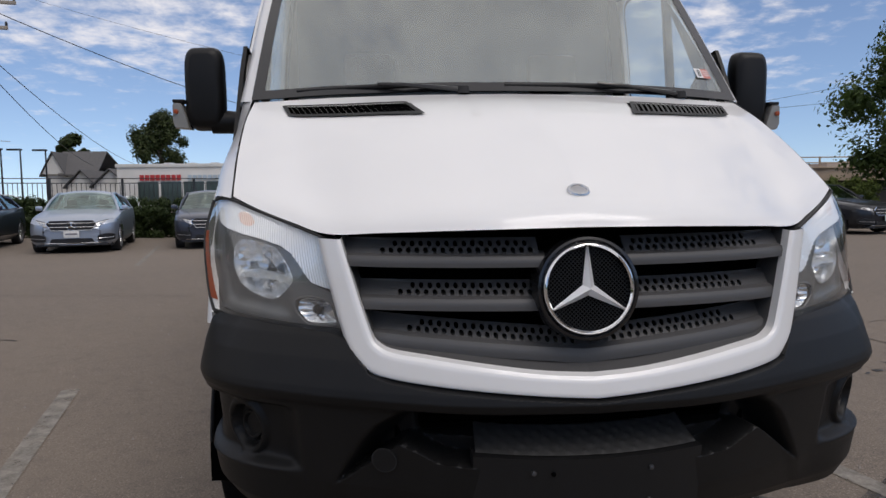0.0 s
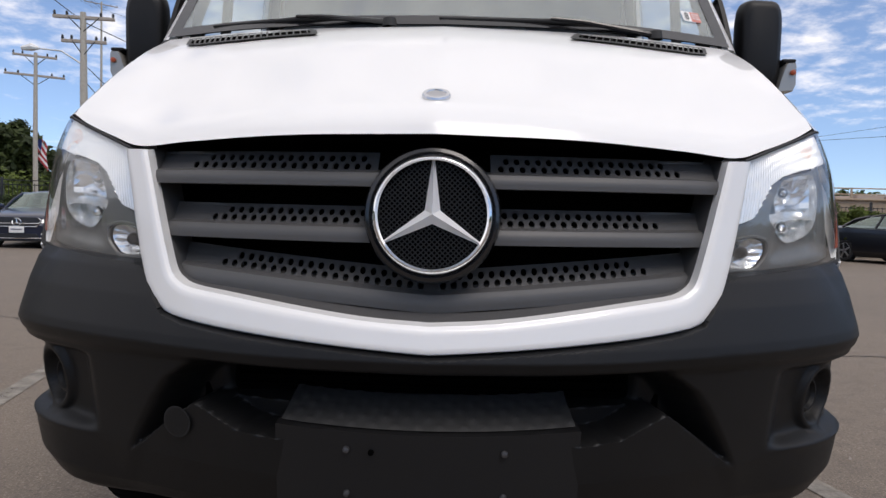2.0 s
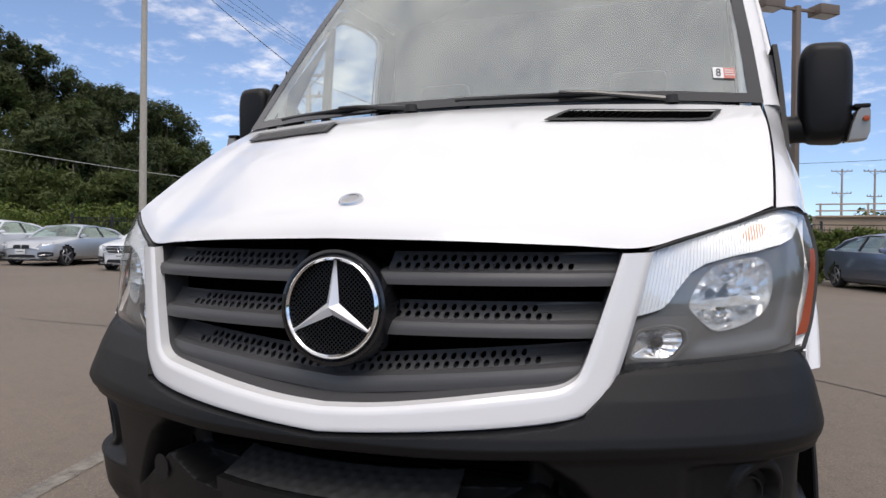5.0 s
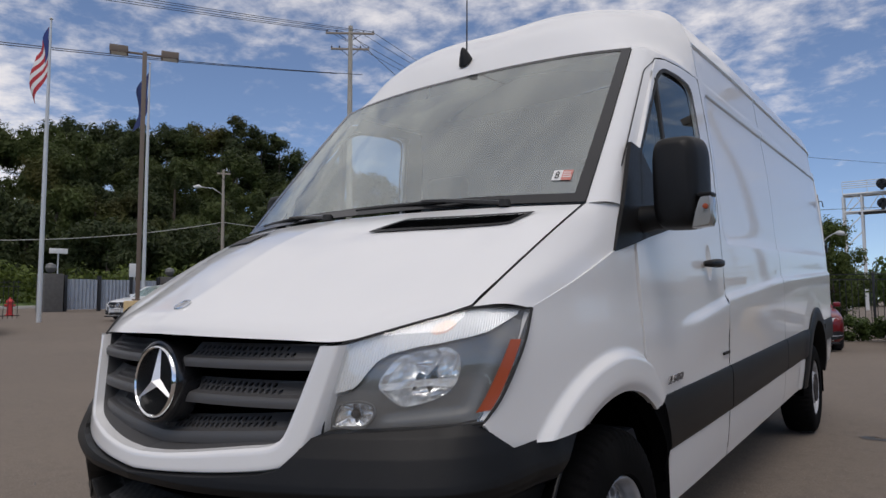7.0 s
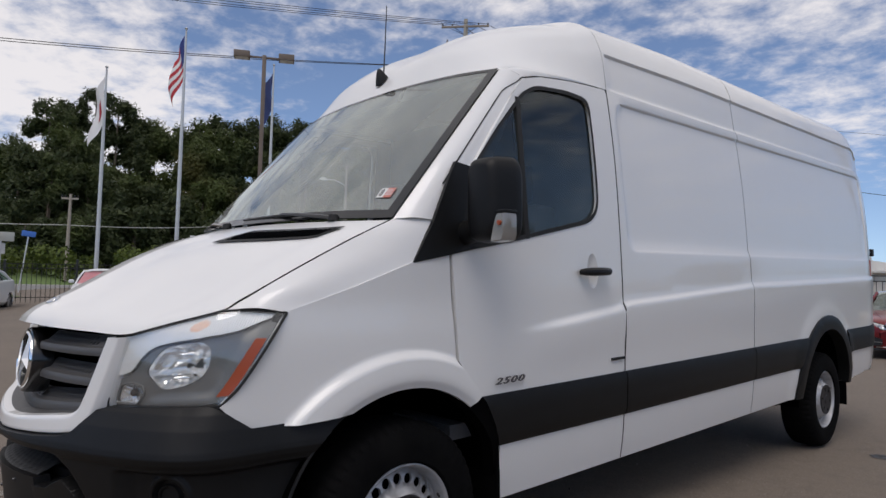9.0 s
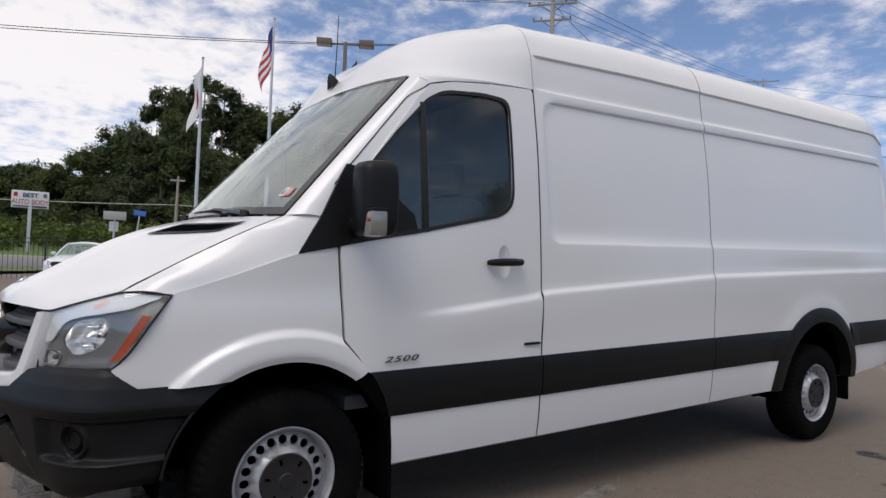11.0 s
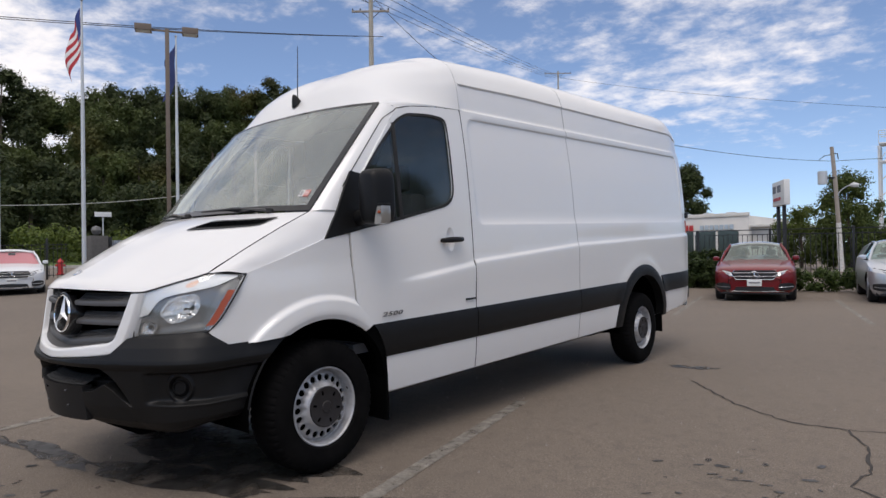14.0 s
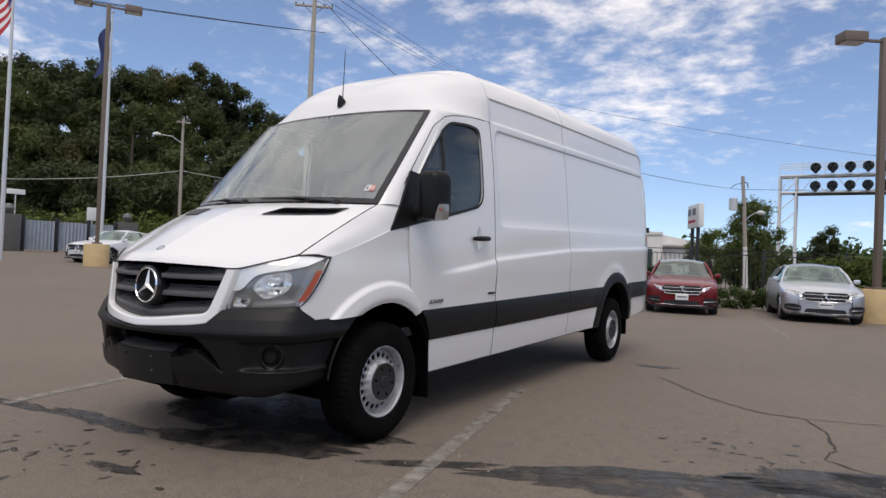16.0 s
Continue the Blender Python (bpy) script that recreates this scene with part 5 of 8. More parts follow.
# ------------------------------------------------------------------ mirrors
def mirror(k):
    def put(name, m, material, parent, label="", **kw):
        return part(name, m if k > 0 else m.mirrored(), material, parent, label, **kw)

    c = Vector((1.108, 1.295, 1.550)) if k > 0 else Vector((1.142, 1.40, 1.570))
    back = c.y - 1.295
    hw, hd, hh = 0.084, 0.058, 0.165

    def shell(u, v):
        a = 2 * math.pi * u
        cx, sz = math.cos(a), math.sin(a)
        n = 4.5
        sx = math.copysign(abs(cx) ** (2 / n), cx) * hw
        sy = math.copysign(abs(sz) ** (2 / n), sz) * hh
        taper = 1 - 0.20 * v ** 2.5 - 0.10 * (1 - sstep(0, 0.08, v)) - 0.22 * max(0.0, (v - 0.72) / 0.28) ** 3
        return c + Vector((sx * taper - 0.01 * v, hd - 2 * hd * v + 0.035 * (sx / hw) * (1 - v), sy * (taper * 0.5 + 0.5)))

    m = Mesh().grid(shell, [i / 48 for i in range(48)], [0, 0.04, 0.1, 0.3, 0.5, 0.72, 0.82, 0.90, 0.95, 0.98, 1.0], close_u=True)
    n = len(m.v)
    cap_ids = [i * 11 + 10 for i in range(48)]
    m.f.append(tuple(cap_ids))
    m.f.append(tuple(i * 11 for i in range(48))[::-1])
    mir = put("door_mirror", m, PLASTIC, van, "tall black door mirror with clear turn lamp", angle=45)
    put("mirror_glass", Mesh().grid(lambda u, v: c + Vector(((u - 0.5) * 0.135, hd + 0.003 + 0.03 * (u - 0.5) * 2, (v - 0.5) * 0.27)), [0, 1], [0, 1], flip=True), CHROME, mir, "mirror glass")
    arm = tube([(0.955, 1.30 + back, 1.43), (1.01, 1.30 + back, 1.435), (c.x - 0.03, 1.295 + back, 1.44)], [0.052, 0.045, 0.05], 12)
    put("mirror_arm", arm, PLASTIC, mir)

    # wedge-shaped turn lamp round the lower outer corner, under a small black ledge
    wedge = [(0.58, -1.0), (0.72, -0.70), (0.90, -0.42), (1.00, -0.36), (1.30, -0.36), (1.34, -0.43), (1.34, -0.84), (1.24, -0.97)]

    def lamp_row(y, grow):
        return [c + Vector((hw * (1.0 + (x - 1.0) * grow), y, hh * (-0.66 + (z + 0.66) * grow))) for x, z in wedge]

    n = len(wedge)
    rows = [lamp_row(hd * 0.3, 0.96), lamp_row(hd * 0.2, 1.0), lamp_row(-hd * 0.80, 1.0), lamp_row(-hd * 1.0, 0.93)]
    lampm = Mesh().add([p for r in rows for p in r], [(i * n + q, i * n + (q + 1) % n, (i + 1) * n + (q + 1) % n, (i + 1) * n + q) for i in range(3) for q in range(n)] + [tuple(range(n)), tuple(range(4 * n - 1, 3 * n - 1, -1))])
    put("mirror_turn_lamp", lampm, MIRRORLAMP, mir, "clear mirror turn lamp", angle=30)
    put("lamp_ledge", box(c + Vector((hw * 0.80, -hd * 0.85, -hh * 0.36)), c + Vector((hw * 1.36, hd * 0.4, -hh * 0.28)), 0.006), PLASTIC, mir)
    put("lamp_bulb", lathe([(-0.01, 0.0001), (-0.008, 0.009), (0.01, 0.009)], 10, "y").moved(Matrix.Translation(c + Vector((hw * 1.16, -hd - 0.001, -hh * 0.58)))), AMBERRED, mir)


mirror(1)
mirror(-1)

# ------------------------------------------------------------------ hood vents, wipers, antenna
for k in (1, -1):
    def vent(u, v, lift=0.0):
        """Vent area on the hood: u from the inner to the outer end, v from front to back."""
        uu = 0.352 + 0.470 * u + 0.03 * v
        vv = float(np.interp(u, [0, 1], [0.655, 0.745])) + 0.145 * v * (1 - 0.2 * u) + 0.02
        p = hood_fn(min(0.995, uu), vv)
        return Vector((p.x, p.y, p.z + lift))

    # the vent's opening is a flat sheet with the shade in its colour
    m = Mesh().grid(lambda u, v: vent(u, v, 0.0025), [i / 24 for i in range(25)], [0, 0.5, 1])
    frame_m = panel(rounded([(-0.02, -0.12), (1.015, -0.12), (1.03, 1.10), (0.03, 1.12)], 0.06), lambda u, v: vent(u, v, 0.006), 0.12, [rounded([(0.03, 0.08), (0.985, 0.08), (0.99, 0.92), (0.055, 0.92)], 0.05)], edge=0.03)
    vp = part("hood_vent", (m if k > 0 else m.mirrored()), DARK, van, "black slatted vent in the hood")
    part("vent_frame", frame_m if k > 0 else frame_m.mirrored(), PLASTIC, vp)
    for i in range(20):
        u0 = 0.045 + 0.047 * i
        s = Mesh().grid(lambda a, b: vent(u0 + 0.012 * a + 0.02 * b, 0.05 + 0.9 * b, 0.0035 + 0.004 * a), [0, 1], [0, 0.5, 1])
        part("vent_slat", (s if k > 0 else s.mirrored()), GRILLE, vp)


def ws_pt(x, v, lift=0.012):
    s = math.copysign(1, x)
    p = ws_at(min(0.98, abs(x) / 0.885), v)
    return Vector((s * p.x, p.y - lift * 0.7, p.z + lift * 0.7))


for xa, xb, va, vb in ((0.62, -0.02, -0.005, 0.028), (-0.16, -0.72, -0.005, 0.028)):
    base = ws_pt(xa, va, 0.012)
    arm = part("wiper_arm", tube([base, ws_pt(xa * 0.65 + xb * 0.35, 0.018, 0.024), ws_pt((xa + xb) / 2, 0.028, 0.022)], [0.010, 0.007, 0.005], 8), GLOSSBLACK, van, "black wiper arm resting at the foot of the windscreen")
    part("wiper_blade", tube([ws_pt(xa * 0.98 + xb * 0.02, 0.022, 0.009), ws_pt((xa + xb) / 2, 0.028, 0.013), ws_pt(xb, 0.030, 0.009)], [0.004, 0.007, 0.004], 8), SEAM, arm)
    part("wiper_pivot", lathe([(-0.012, 0.022), (0.012, 0.018), (0.016, 0.0001)], 16, "z").moved(Matrix.Translation(base)), SEAM, arm)
m = Mesh().grid(lambda u, v: ws_pt(-0.86 + 1.72 * u, -0.010 + 0.02 * v, 0.004), [i / 30 for i in range(31)], [0, 1])
part("cowl_strip", m, SEAM, van)

AX, AY = 0.0, 1.625
ab = Vector((0, 1.60, 2.31))
m = Mesh()


def fin(u, v):
    a = 2 * math.pi * u
    r = (1 - v) ** 0.6
    along = 0.046 * r * math.sin(a) + 0.020 * v + 0.012
    return ab + Vector((0.034 * r * math.cos(a), 0.010 + 0.70 * along - 0.040 * v, -0.012 + 0.70 * along + 0.052 * v))


m.grid(fin, [i / 20 for i in range(20)], [0, 0.2, 0.4, 0.6, 0.8, 0.95, 1.0], close_u=True)
ant = part("antenna_base", m, PLASTIC, van, "black antenna base on the roof edge")
part("antenna_rod", tube([ab + Vector((0, 0.03, 0.03)), ab + Vector((0, 0.04, 0.20)), ab + Vector((0, 0.05, 0.42))], [0.0045, 0.0035, 0.0025], 6), GLOSSBLACK, ant, "thin whip antenna")

# inspection sticker inside the screen
def stick(u, v, lift=-0.004):
    p = ws_at(0.845 + 0.075 * u, 0.115 + 0.055 * v)
    return Vector((p.x, p.y - 0.009, p.z + 0.006))


STK = mat("sticker_white", (0.75, 0.74, 0.72), 0.5, stain=0.2, stain_scale=60)
STKR = mat("sticker_red", (0.55, 0.16, 0.12), 0.5, stain=0.4, stain_scale=90, stain_color=(0.75, 0.7, 0.68))
st = part("sticker", Mesh().grid(stick, [0, 0.48], [0, 1]), STK, windscreen, "small white and red sticker inside the windscreen")
part("sticker_red_half", Mesh().grid(stick, [0.48, 1.0], [0, 1]), STKR, st)
txt = bpy.data.curves.new("sticker_digit", "FONT")
txt.body, txt.size = "8", 0.045
tob = bpy.data.objects.new("text_temp", txt)
scene.collection.objects.link(tob)
bpy.context.view_layer.update()
tme = bpy.data.meshes.new_from_object(tob.evaluated_get(bpy.context.evaluated_depsgraph_get()))
bpy.data.objects.remove(tob)
tm = Mesh()
tm.v = [tuple(stick(0.12 + v.co.x * 11, 0.14 + v.co.y * 22) + Vector((0, -0.0015, 0.0015))) for v in tme.vertices]
tm.f = [tuple(p.vertices) for p in tme.polygons]
part("sticker_digit", tm, SEAM, st, "black digit 8", smooth=False)
for i in range(3):
    part("sticker_line", Mesh().grid(lambda u, v: stick(0.55 + 0.38 * u, 0.25 + 0.22 * i + 0.08 * v) + Vector((0, -0.0012, 0.0012)), [0, 1], [0, 1]), STK, st)

# ------------------------------------------------------------------ cabin behind the glass
part("dashboard", Mesh().grid(lambda u, v: Vector((-0.84 + 1.68 * u, 0.95 + 0.42 * v, 1.435 - 0.05 * v * v - 0.02 * abs(u - 0.5))), [i / 20 for i in range(21)], [i / 6 for i in range(7)]), CABIN, van, "grey dashboard")
part("dash_front", box((-0.84, 1.36, 0.75), (0.84, 1.42, 1.40), 0.03), CABIN, van)
part("bulkhead", box((-0.87, 2.36, 0.5), (0.87, 2.39, 2.25)), CABINLIGHT, van, "grey cargo bulkhead")
part("cabin_ceiling", Mesh().grid(lambda u, v: Vector((-0.80 + 1.6 * u, 1.70 + 0.7 * v, 2.20 + 0.25 * math.sin(math.pi * u) * v)), [i / 10 for i in range(11)], [0, 0.5, 1]), CABINLIGHT, van)
part("cabin_floor", box((-0.87, 1.3, 0.60), (0.87, 2.38, 0.66)), CABIN, van)
for x in (-0.48, 0.48):
    part("seat", box((x - 0.26, 1.62, 0.75), (x + 0.26, 2.12, 1.05), 0.05), CABIN, van, "dark grey cab seat")
    part("seat_back", box((x - 0.25, 2.02, 1.0), (x + 0.25, 2.20, 1.62), 0.05), CABIN, van)
    part("headrest", box((x - 0.13, 2.06, 1.64), (x + 0.13, 2.16, 1.84), 0.04), CABIN, van)
part("steering_wheel", lathe([(0.0, 0.175), (0.014, 0.19), (0.0, 0.205), (-0.014, 0.19), (0.0, 0.175)], 36, "y").moved(Matrix.Translation((0.45, 1.50, 1.30)) @ Matrix.Rotation(radians(-35), 4, "X")), SEAM, van, "black steering wheel")

# ------------------------------------------------------------------ ground
def ground_z(x, y):
    near = float(np.interp(y, [-4, 0.99, 5.33, 8, 13, 400], [-0.065, -0.017, 0.022, 0.02, 0.0, 0.0]))
    return near * float(np.interp(abs(x), [0, 8, 16], [1, 1, 0])) + 0.026 * max(0.0, min(-x, 40) - 8) * float(np.interp(y, [0, 9], [0.15, 1]))


ASPHALT = mat("worn_asphalt", (0.132, 0.106, 0.083), 0.85, grain=0.9, grain_scale=150, stain=0.45, stain_scale=0.7, bump=1.0, bump_scale=75, stain_color=(0.088, 0.073, 0.059))
# pale stone chips and broad worn patches in the surface
tree_ = ASPHALT.node_tree
prin = tree_.nodes["Principled BSDF"]
was = prin.inputs["Base Color"].links[0].from_socket
geo = tree_.nodes.new("ShaderNodeNewGeometry")
for scale, lo, hi, amount, tone in ((150, 0.58, 0.68, 0.6, (0.32, 0.27, 0.22)), (80, 0.43, 0.33, 0.55, (0.055, 0.046, 0.038)), (9, 0.50, 0.68, 0.28, (0.075, 0.062, 0.052)), (0.22, 0.45, 0.65, 0.35, (0.19, 0.155, 0.12))):
    n = tree_.nodes.new("ShaderNodeTexNoise")
    n.inputs["Scale"].default_value, n.inputs["Detail"].default_value = scale, 2 if scale > 20 else 6
    tree_.links.new(geo.outputs["Position"], n.inputs["Vector"])
    r = tree_.nodes.new("ShaderNodeMapRange")
    r.inputs["From Min"].default_value, r.inputs["From Max"].default_value, r.inputs["To Max"].default_value = lo, hi, amount
    tree_.links.new(n.outputs["Fac"], r.inputs["Value"])
    x = tree_.nodes.new("ShaderNodeMix")
    x.data_type = "RGBA"
    x.inputs["B"].default_value = (*tone, 1)
    tree_.links.new(r.outputs["Result"], x.inputs["Factor"])
    tree_.links.new(was, x.inputs["A"])
    was = x.outputs["Result"]
tree_.links.new(was, prin.inputs["Base Color"])


def broken(m, scale, lo, hi, least=0.0):
    """Lets the ground show through where the paint or the stain has worn off."""
    t = m.node_tree
    p = t.nodes["Principled BSDF"]
    n = t.nodes.new("ShaderNodeTexNoise")
    n.inputs["Scale"].default_value, n.inputs["Detail"].default_value, n.inputs["Roughness"].default_value = scale, 5, 0.6
    t.links.new(t.nodes.new("ShaderNodeNewGeometry").outputs["Position"], n.inputs["Vector"])
    r = t.nodes.new("ShaderNodeMapRange")
    r.inputs["From Min"].default_value, r.inputs["From Max"].default_value = lo, hi
    r.inputs["To Min"].default_value = least
    t.links.new(n.outputs["Fac"], r.inputs["Value"])
    t.links.new(r.outputs["Result"], p.inputs["Alpha"])


xs = sorted({-600, -300, -150, -100, -80, -60, *range(-50, 40, 4), *[i * 0.5 for i in range(-14, 21)], 60, 90, 150, 300, 600})
ys = sorted({-600, -200, -60, -20, *[i * 0.5 for i in range(-12, 20)], *range(10, 40, 3), 60, 90, 150, 300, 600})
m = Mesh().grid(lambda x, y: Vector((x, y, ground_z(x, y))), xs, ys)
tagged(part("ground", m, ASPHALT, None, "worn grey-brown asphalt of a car park"), category="ground", kind="structure")

def ground_at(x, y):
    return ground_z(x, y)


# painted lines, cracks, stains
LINE = mat("worn_line_paint", (0.235, 0.215, 0.185), 0.8, grain=0.5, grain_scale=90, stain=0.9, stain_scale=9, stain_color=(0.125, 0.115, 0.103))
CRACK = mat("crack", (0.045, 0.04, 0.037), 0.95)
OIL = mat("oil_stain", (0.020, 0.018, 0.016), 0.5, stain=0.5, stain_scale=12, stain_color=(0.10, 0.093, 0.086))

broken(LINE, 11, 0.3, 0.66, 0.42)
broken(OIL, 4.5, 0.30, 0.56)


def ribbon(points, width, z, jag=0.0, seed=1):
    rnd = random.Random(seed)
    c = [Vector((*p, 0)) for p in points]
    pts = []
    for a, b in zip(c, c[1:]):
        n = max(2, int((b - a).length / (0.06 if jag else 0.5)))
        pts += [a.lerp(b, k / n) for k in range(n)]
    pts.append(c[-1])
    m = Mesh()
    vs = []
    for i, p in enumerate(pts):
        d = (pts[min(i + 1, len(pts) - 1)] - pts[max(i - 1, 0)]).normalized()
        s = Vector((d.y, -d.x, 0))
        o = s * rnd.uniform(-jag, jag)
        w = width * (rnd.uniform(0.4, 1.3) if jag else 1) * 0.5
        for q in (p + o - s * w, p + o + s * w):
            vs.append((q.x, q.y, ground_at(q.x, q.y) + z))
    return m.add(vs, [(2 * i, 2 * i + 1, 2 * i + 3, 2 * i + 2) for i in range(len(pts) - 1)])


for k, pts in enumerate((((1.66, 0.0), (0.90, 3.09)), ((-1.68, 0.0), (-2.32, 2.7)), ((0.91, 16.5), (2.35, 10.8)), ((-6.1, 16.4), (-4.7, 10.7)), ((-9.1, 16.4), (-7.7, 10.7)),
                          ((-12.1, 16.4), (-10.7, 10.7)), ((3.9, 16.5), (5.3, 10.9)), ((6.9, 16.5), (8.3, 10.9)), ((-15.1, 16.4), (-13.7, 10.7)), ((-2.2, 16.5), (-0.8, 10.8)))):
    tagged(part("parking_line", ribbon(pts, 0.10, 0.004), LINE, None, "worn whitish parking line on the asphalt"), category="line", group="parking lines", kind="structure")
for k, (pts, w) in enumerate(((((1.73, 4.65), (2.30, 3.96), (2.76, 3.60), (3.12, 3.61), (3.28, 3.20), (3.35, 2.79)), 0.018), (((3.12, 3.61), (3.63, 3.80), (4.6, 3.95)), 0.012),
                              (((3.35, 2.79), (3.30, 2.45), (3.7, 2.2)), 0.014), (((1.38, 0.72), (1.9, 1.0), (2.6, 1.45), (3.7, 2.0)), 0.02), (((-2.9, -0.2), (-1.6, 0.1), (-0.7, 0.14)), 0.02),
                              (((-3.4, 4.2), (-5.2, 5.0), (-7.5, 5.2)), 0.02), (((-2.6, 6.5), (-5.0, 7.0)), 0.015))):
    tagged(part("crack", ribbon(pts, w, 0.004, 0.018, k), CRACK, None, "thin dark crack in the asphalt"), category="crack", kind="structure")


def blot(cx, cy, rx, ry, turn, seed, z=0.003):
    rnd = random.Random(seed)
    n = 36
    ph = [rnd.uniform(0, 6.28) for _ in range(5)]
    vs = [(cx, cy, ground_at(cx, cy) + z)]
    for i in range(n):
        a = 2 * math.pi * i / n
        r = 1 + 0.15 * math.sin(2 * a + ph[0]) + 0.09 * math.sin(5 * a + ph[1]) + 0.07 * math.sin(9 * a + ph[2]) + 0.06 * math.sin(15 * a + ph[3])
        x, y = rx * r * math.cos(a), ry * r * math.sin(a)
        x, y = cx + x * math.cos(turn) - y * math.sin(turn), cy + x * math.sin(turn) + y * math.cos(turn)
        vs.append((x, y, ground_at(x, y) + z))
    return Mesh().add(vs, [(0, 1 + i, 1 + (i + 1) % n) for i in range(n)])


# the broad blots under the van are oil and also deepen its painted shade
for k, (cx, cy, rx, ry, tn) in enumerate(((0.35, 0.45, 0.75, 0.16, 0.25), (0.15, 0.85, 0.85, 0.30, 0.1), (-0.35, 1.15, 0.6, 0.30, 0.4), (-0.75, 0.18, 0.45, 0.10, 0.0), (-1.75, 0.02, 0.6, 0.06, 0.1), (2.6, 1.35, 1.05, 0.20, 0.55), (3.45, 2.0, 0.8, 0.20, 0.5), (4.2, 2.3, 0.8, 0.18, 0.3),
                                          (1.45, 0.82, 0.35, 0.07, 0.6), (1.5, 5.35, 0.22, 0.10, 0.3), (0.2, -0.3, 0.20, 0.05, 0.2))):
    tagged(part("oil_stain", blot(cx, cy, rx, ry, tn, k), OIL, None, "dark damp oil stain on the asphalt", smooth=False), category="stain", kind="structure")
rnd = random.Random(5)
m = Mesh()
for i in range(90):
    if i < 60:
        x, y = rnd.gauss(-0.35, 0.5), rnd.gauss(-0.25, 0.35)
    else:
        x, y = rnd.gauss(2.85, 0.22), rnd.gauss(2.3, 0.28)
    m.join(blot(x, y, rnd.uniform(0.008, 0.045), rnd.uniform(0.006, 0.025), rnd.uniform(0, 3), i, 0.0035))
tagged(part("oil_drips", m, OIL, None, "small scattered oil drips on the asphalt", smooth=False), category="stain", kind="stuff")
m = Mesh()
rnd = random.Random(9)
for i in range(650):
    x, y = rnd.uniform(-3.5, 4.5), rnd.uniform(-1.0, 7)
    s = rnd.choice((0.003, 0.004, 0.005, 0.007, 0.011))
    z = ground_at(x, y) + s * 0.5
    m.add([(x - s, y - s, z - s), (x + s, y - s, z - s), (x, y + s, z - s), (x, y, z + s * 0.6)], [(0, 1, 3), (1, 2, 3), (2, 0, 3)])
tagged(part("loose_grit", m, mat("grit", (0.27, 0.24, 0.21), 0.9), None, "pale loose grit on the asphalt", smooth=False), category="grit", kind="stuff")

# ------------------------------------------------------------------ parked cars
TYRE = mat("car_tyre", (0.02, 0.02, 0.021), 0.8)
ALLOY = mat("alloy", (0.55, 0.56, 0.58), 0.3, 0.9)
CARGLASS = glass("car_glass", (0.62, 0.72, 0.68), 0.84, reflect=(0.88, 1.0, 0.94))
CARTRIM = mat("car_black_trim", (0.012, 0.012, 0.013), 0.4)
PLATEW = mat("plate_white", (0.72, 0.72, 0.70), 0.5, stain=0.3, stain_scale=30)
PLATEBAR = mat("plate_bar", (0.16, 0.16, 0.18), 0.5)
CARLAMP = mat("car_lamp", (0.42, 0.43, 0.45), 0.2, 0.5, coat=0.6, grain=0.6, grain_scale=26)
DARKROOF = mat("glass_roof_black", (0.010, 0.011, 0.013), 0.12, coat=1.0)
CARSEAT = mat("car_inside", (0.035, 0.034, 0.033), 0.8)


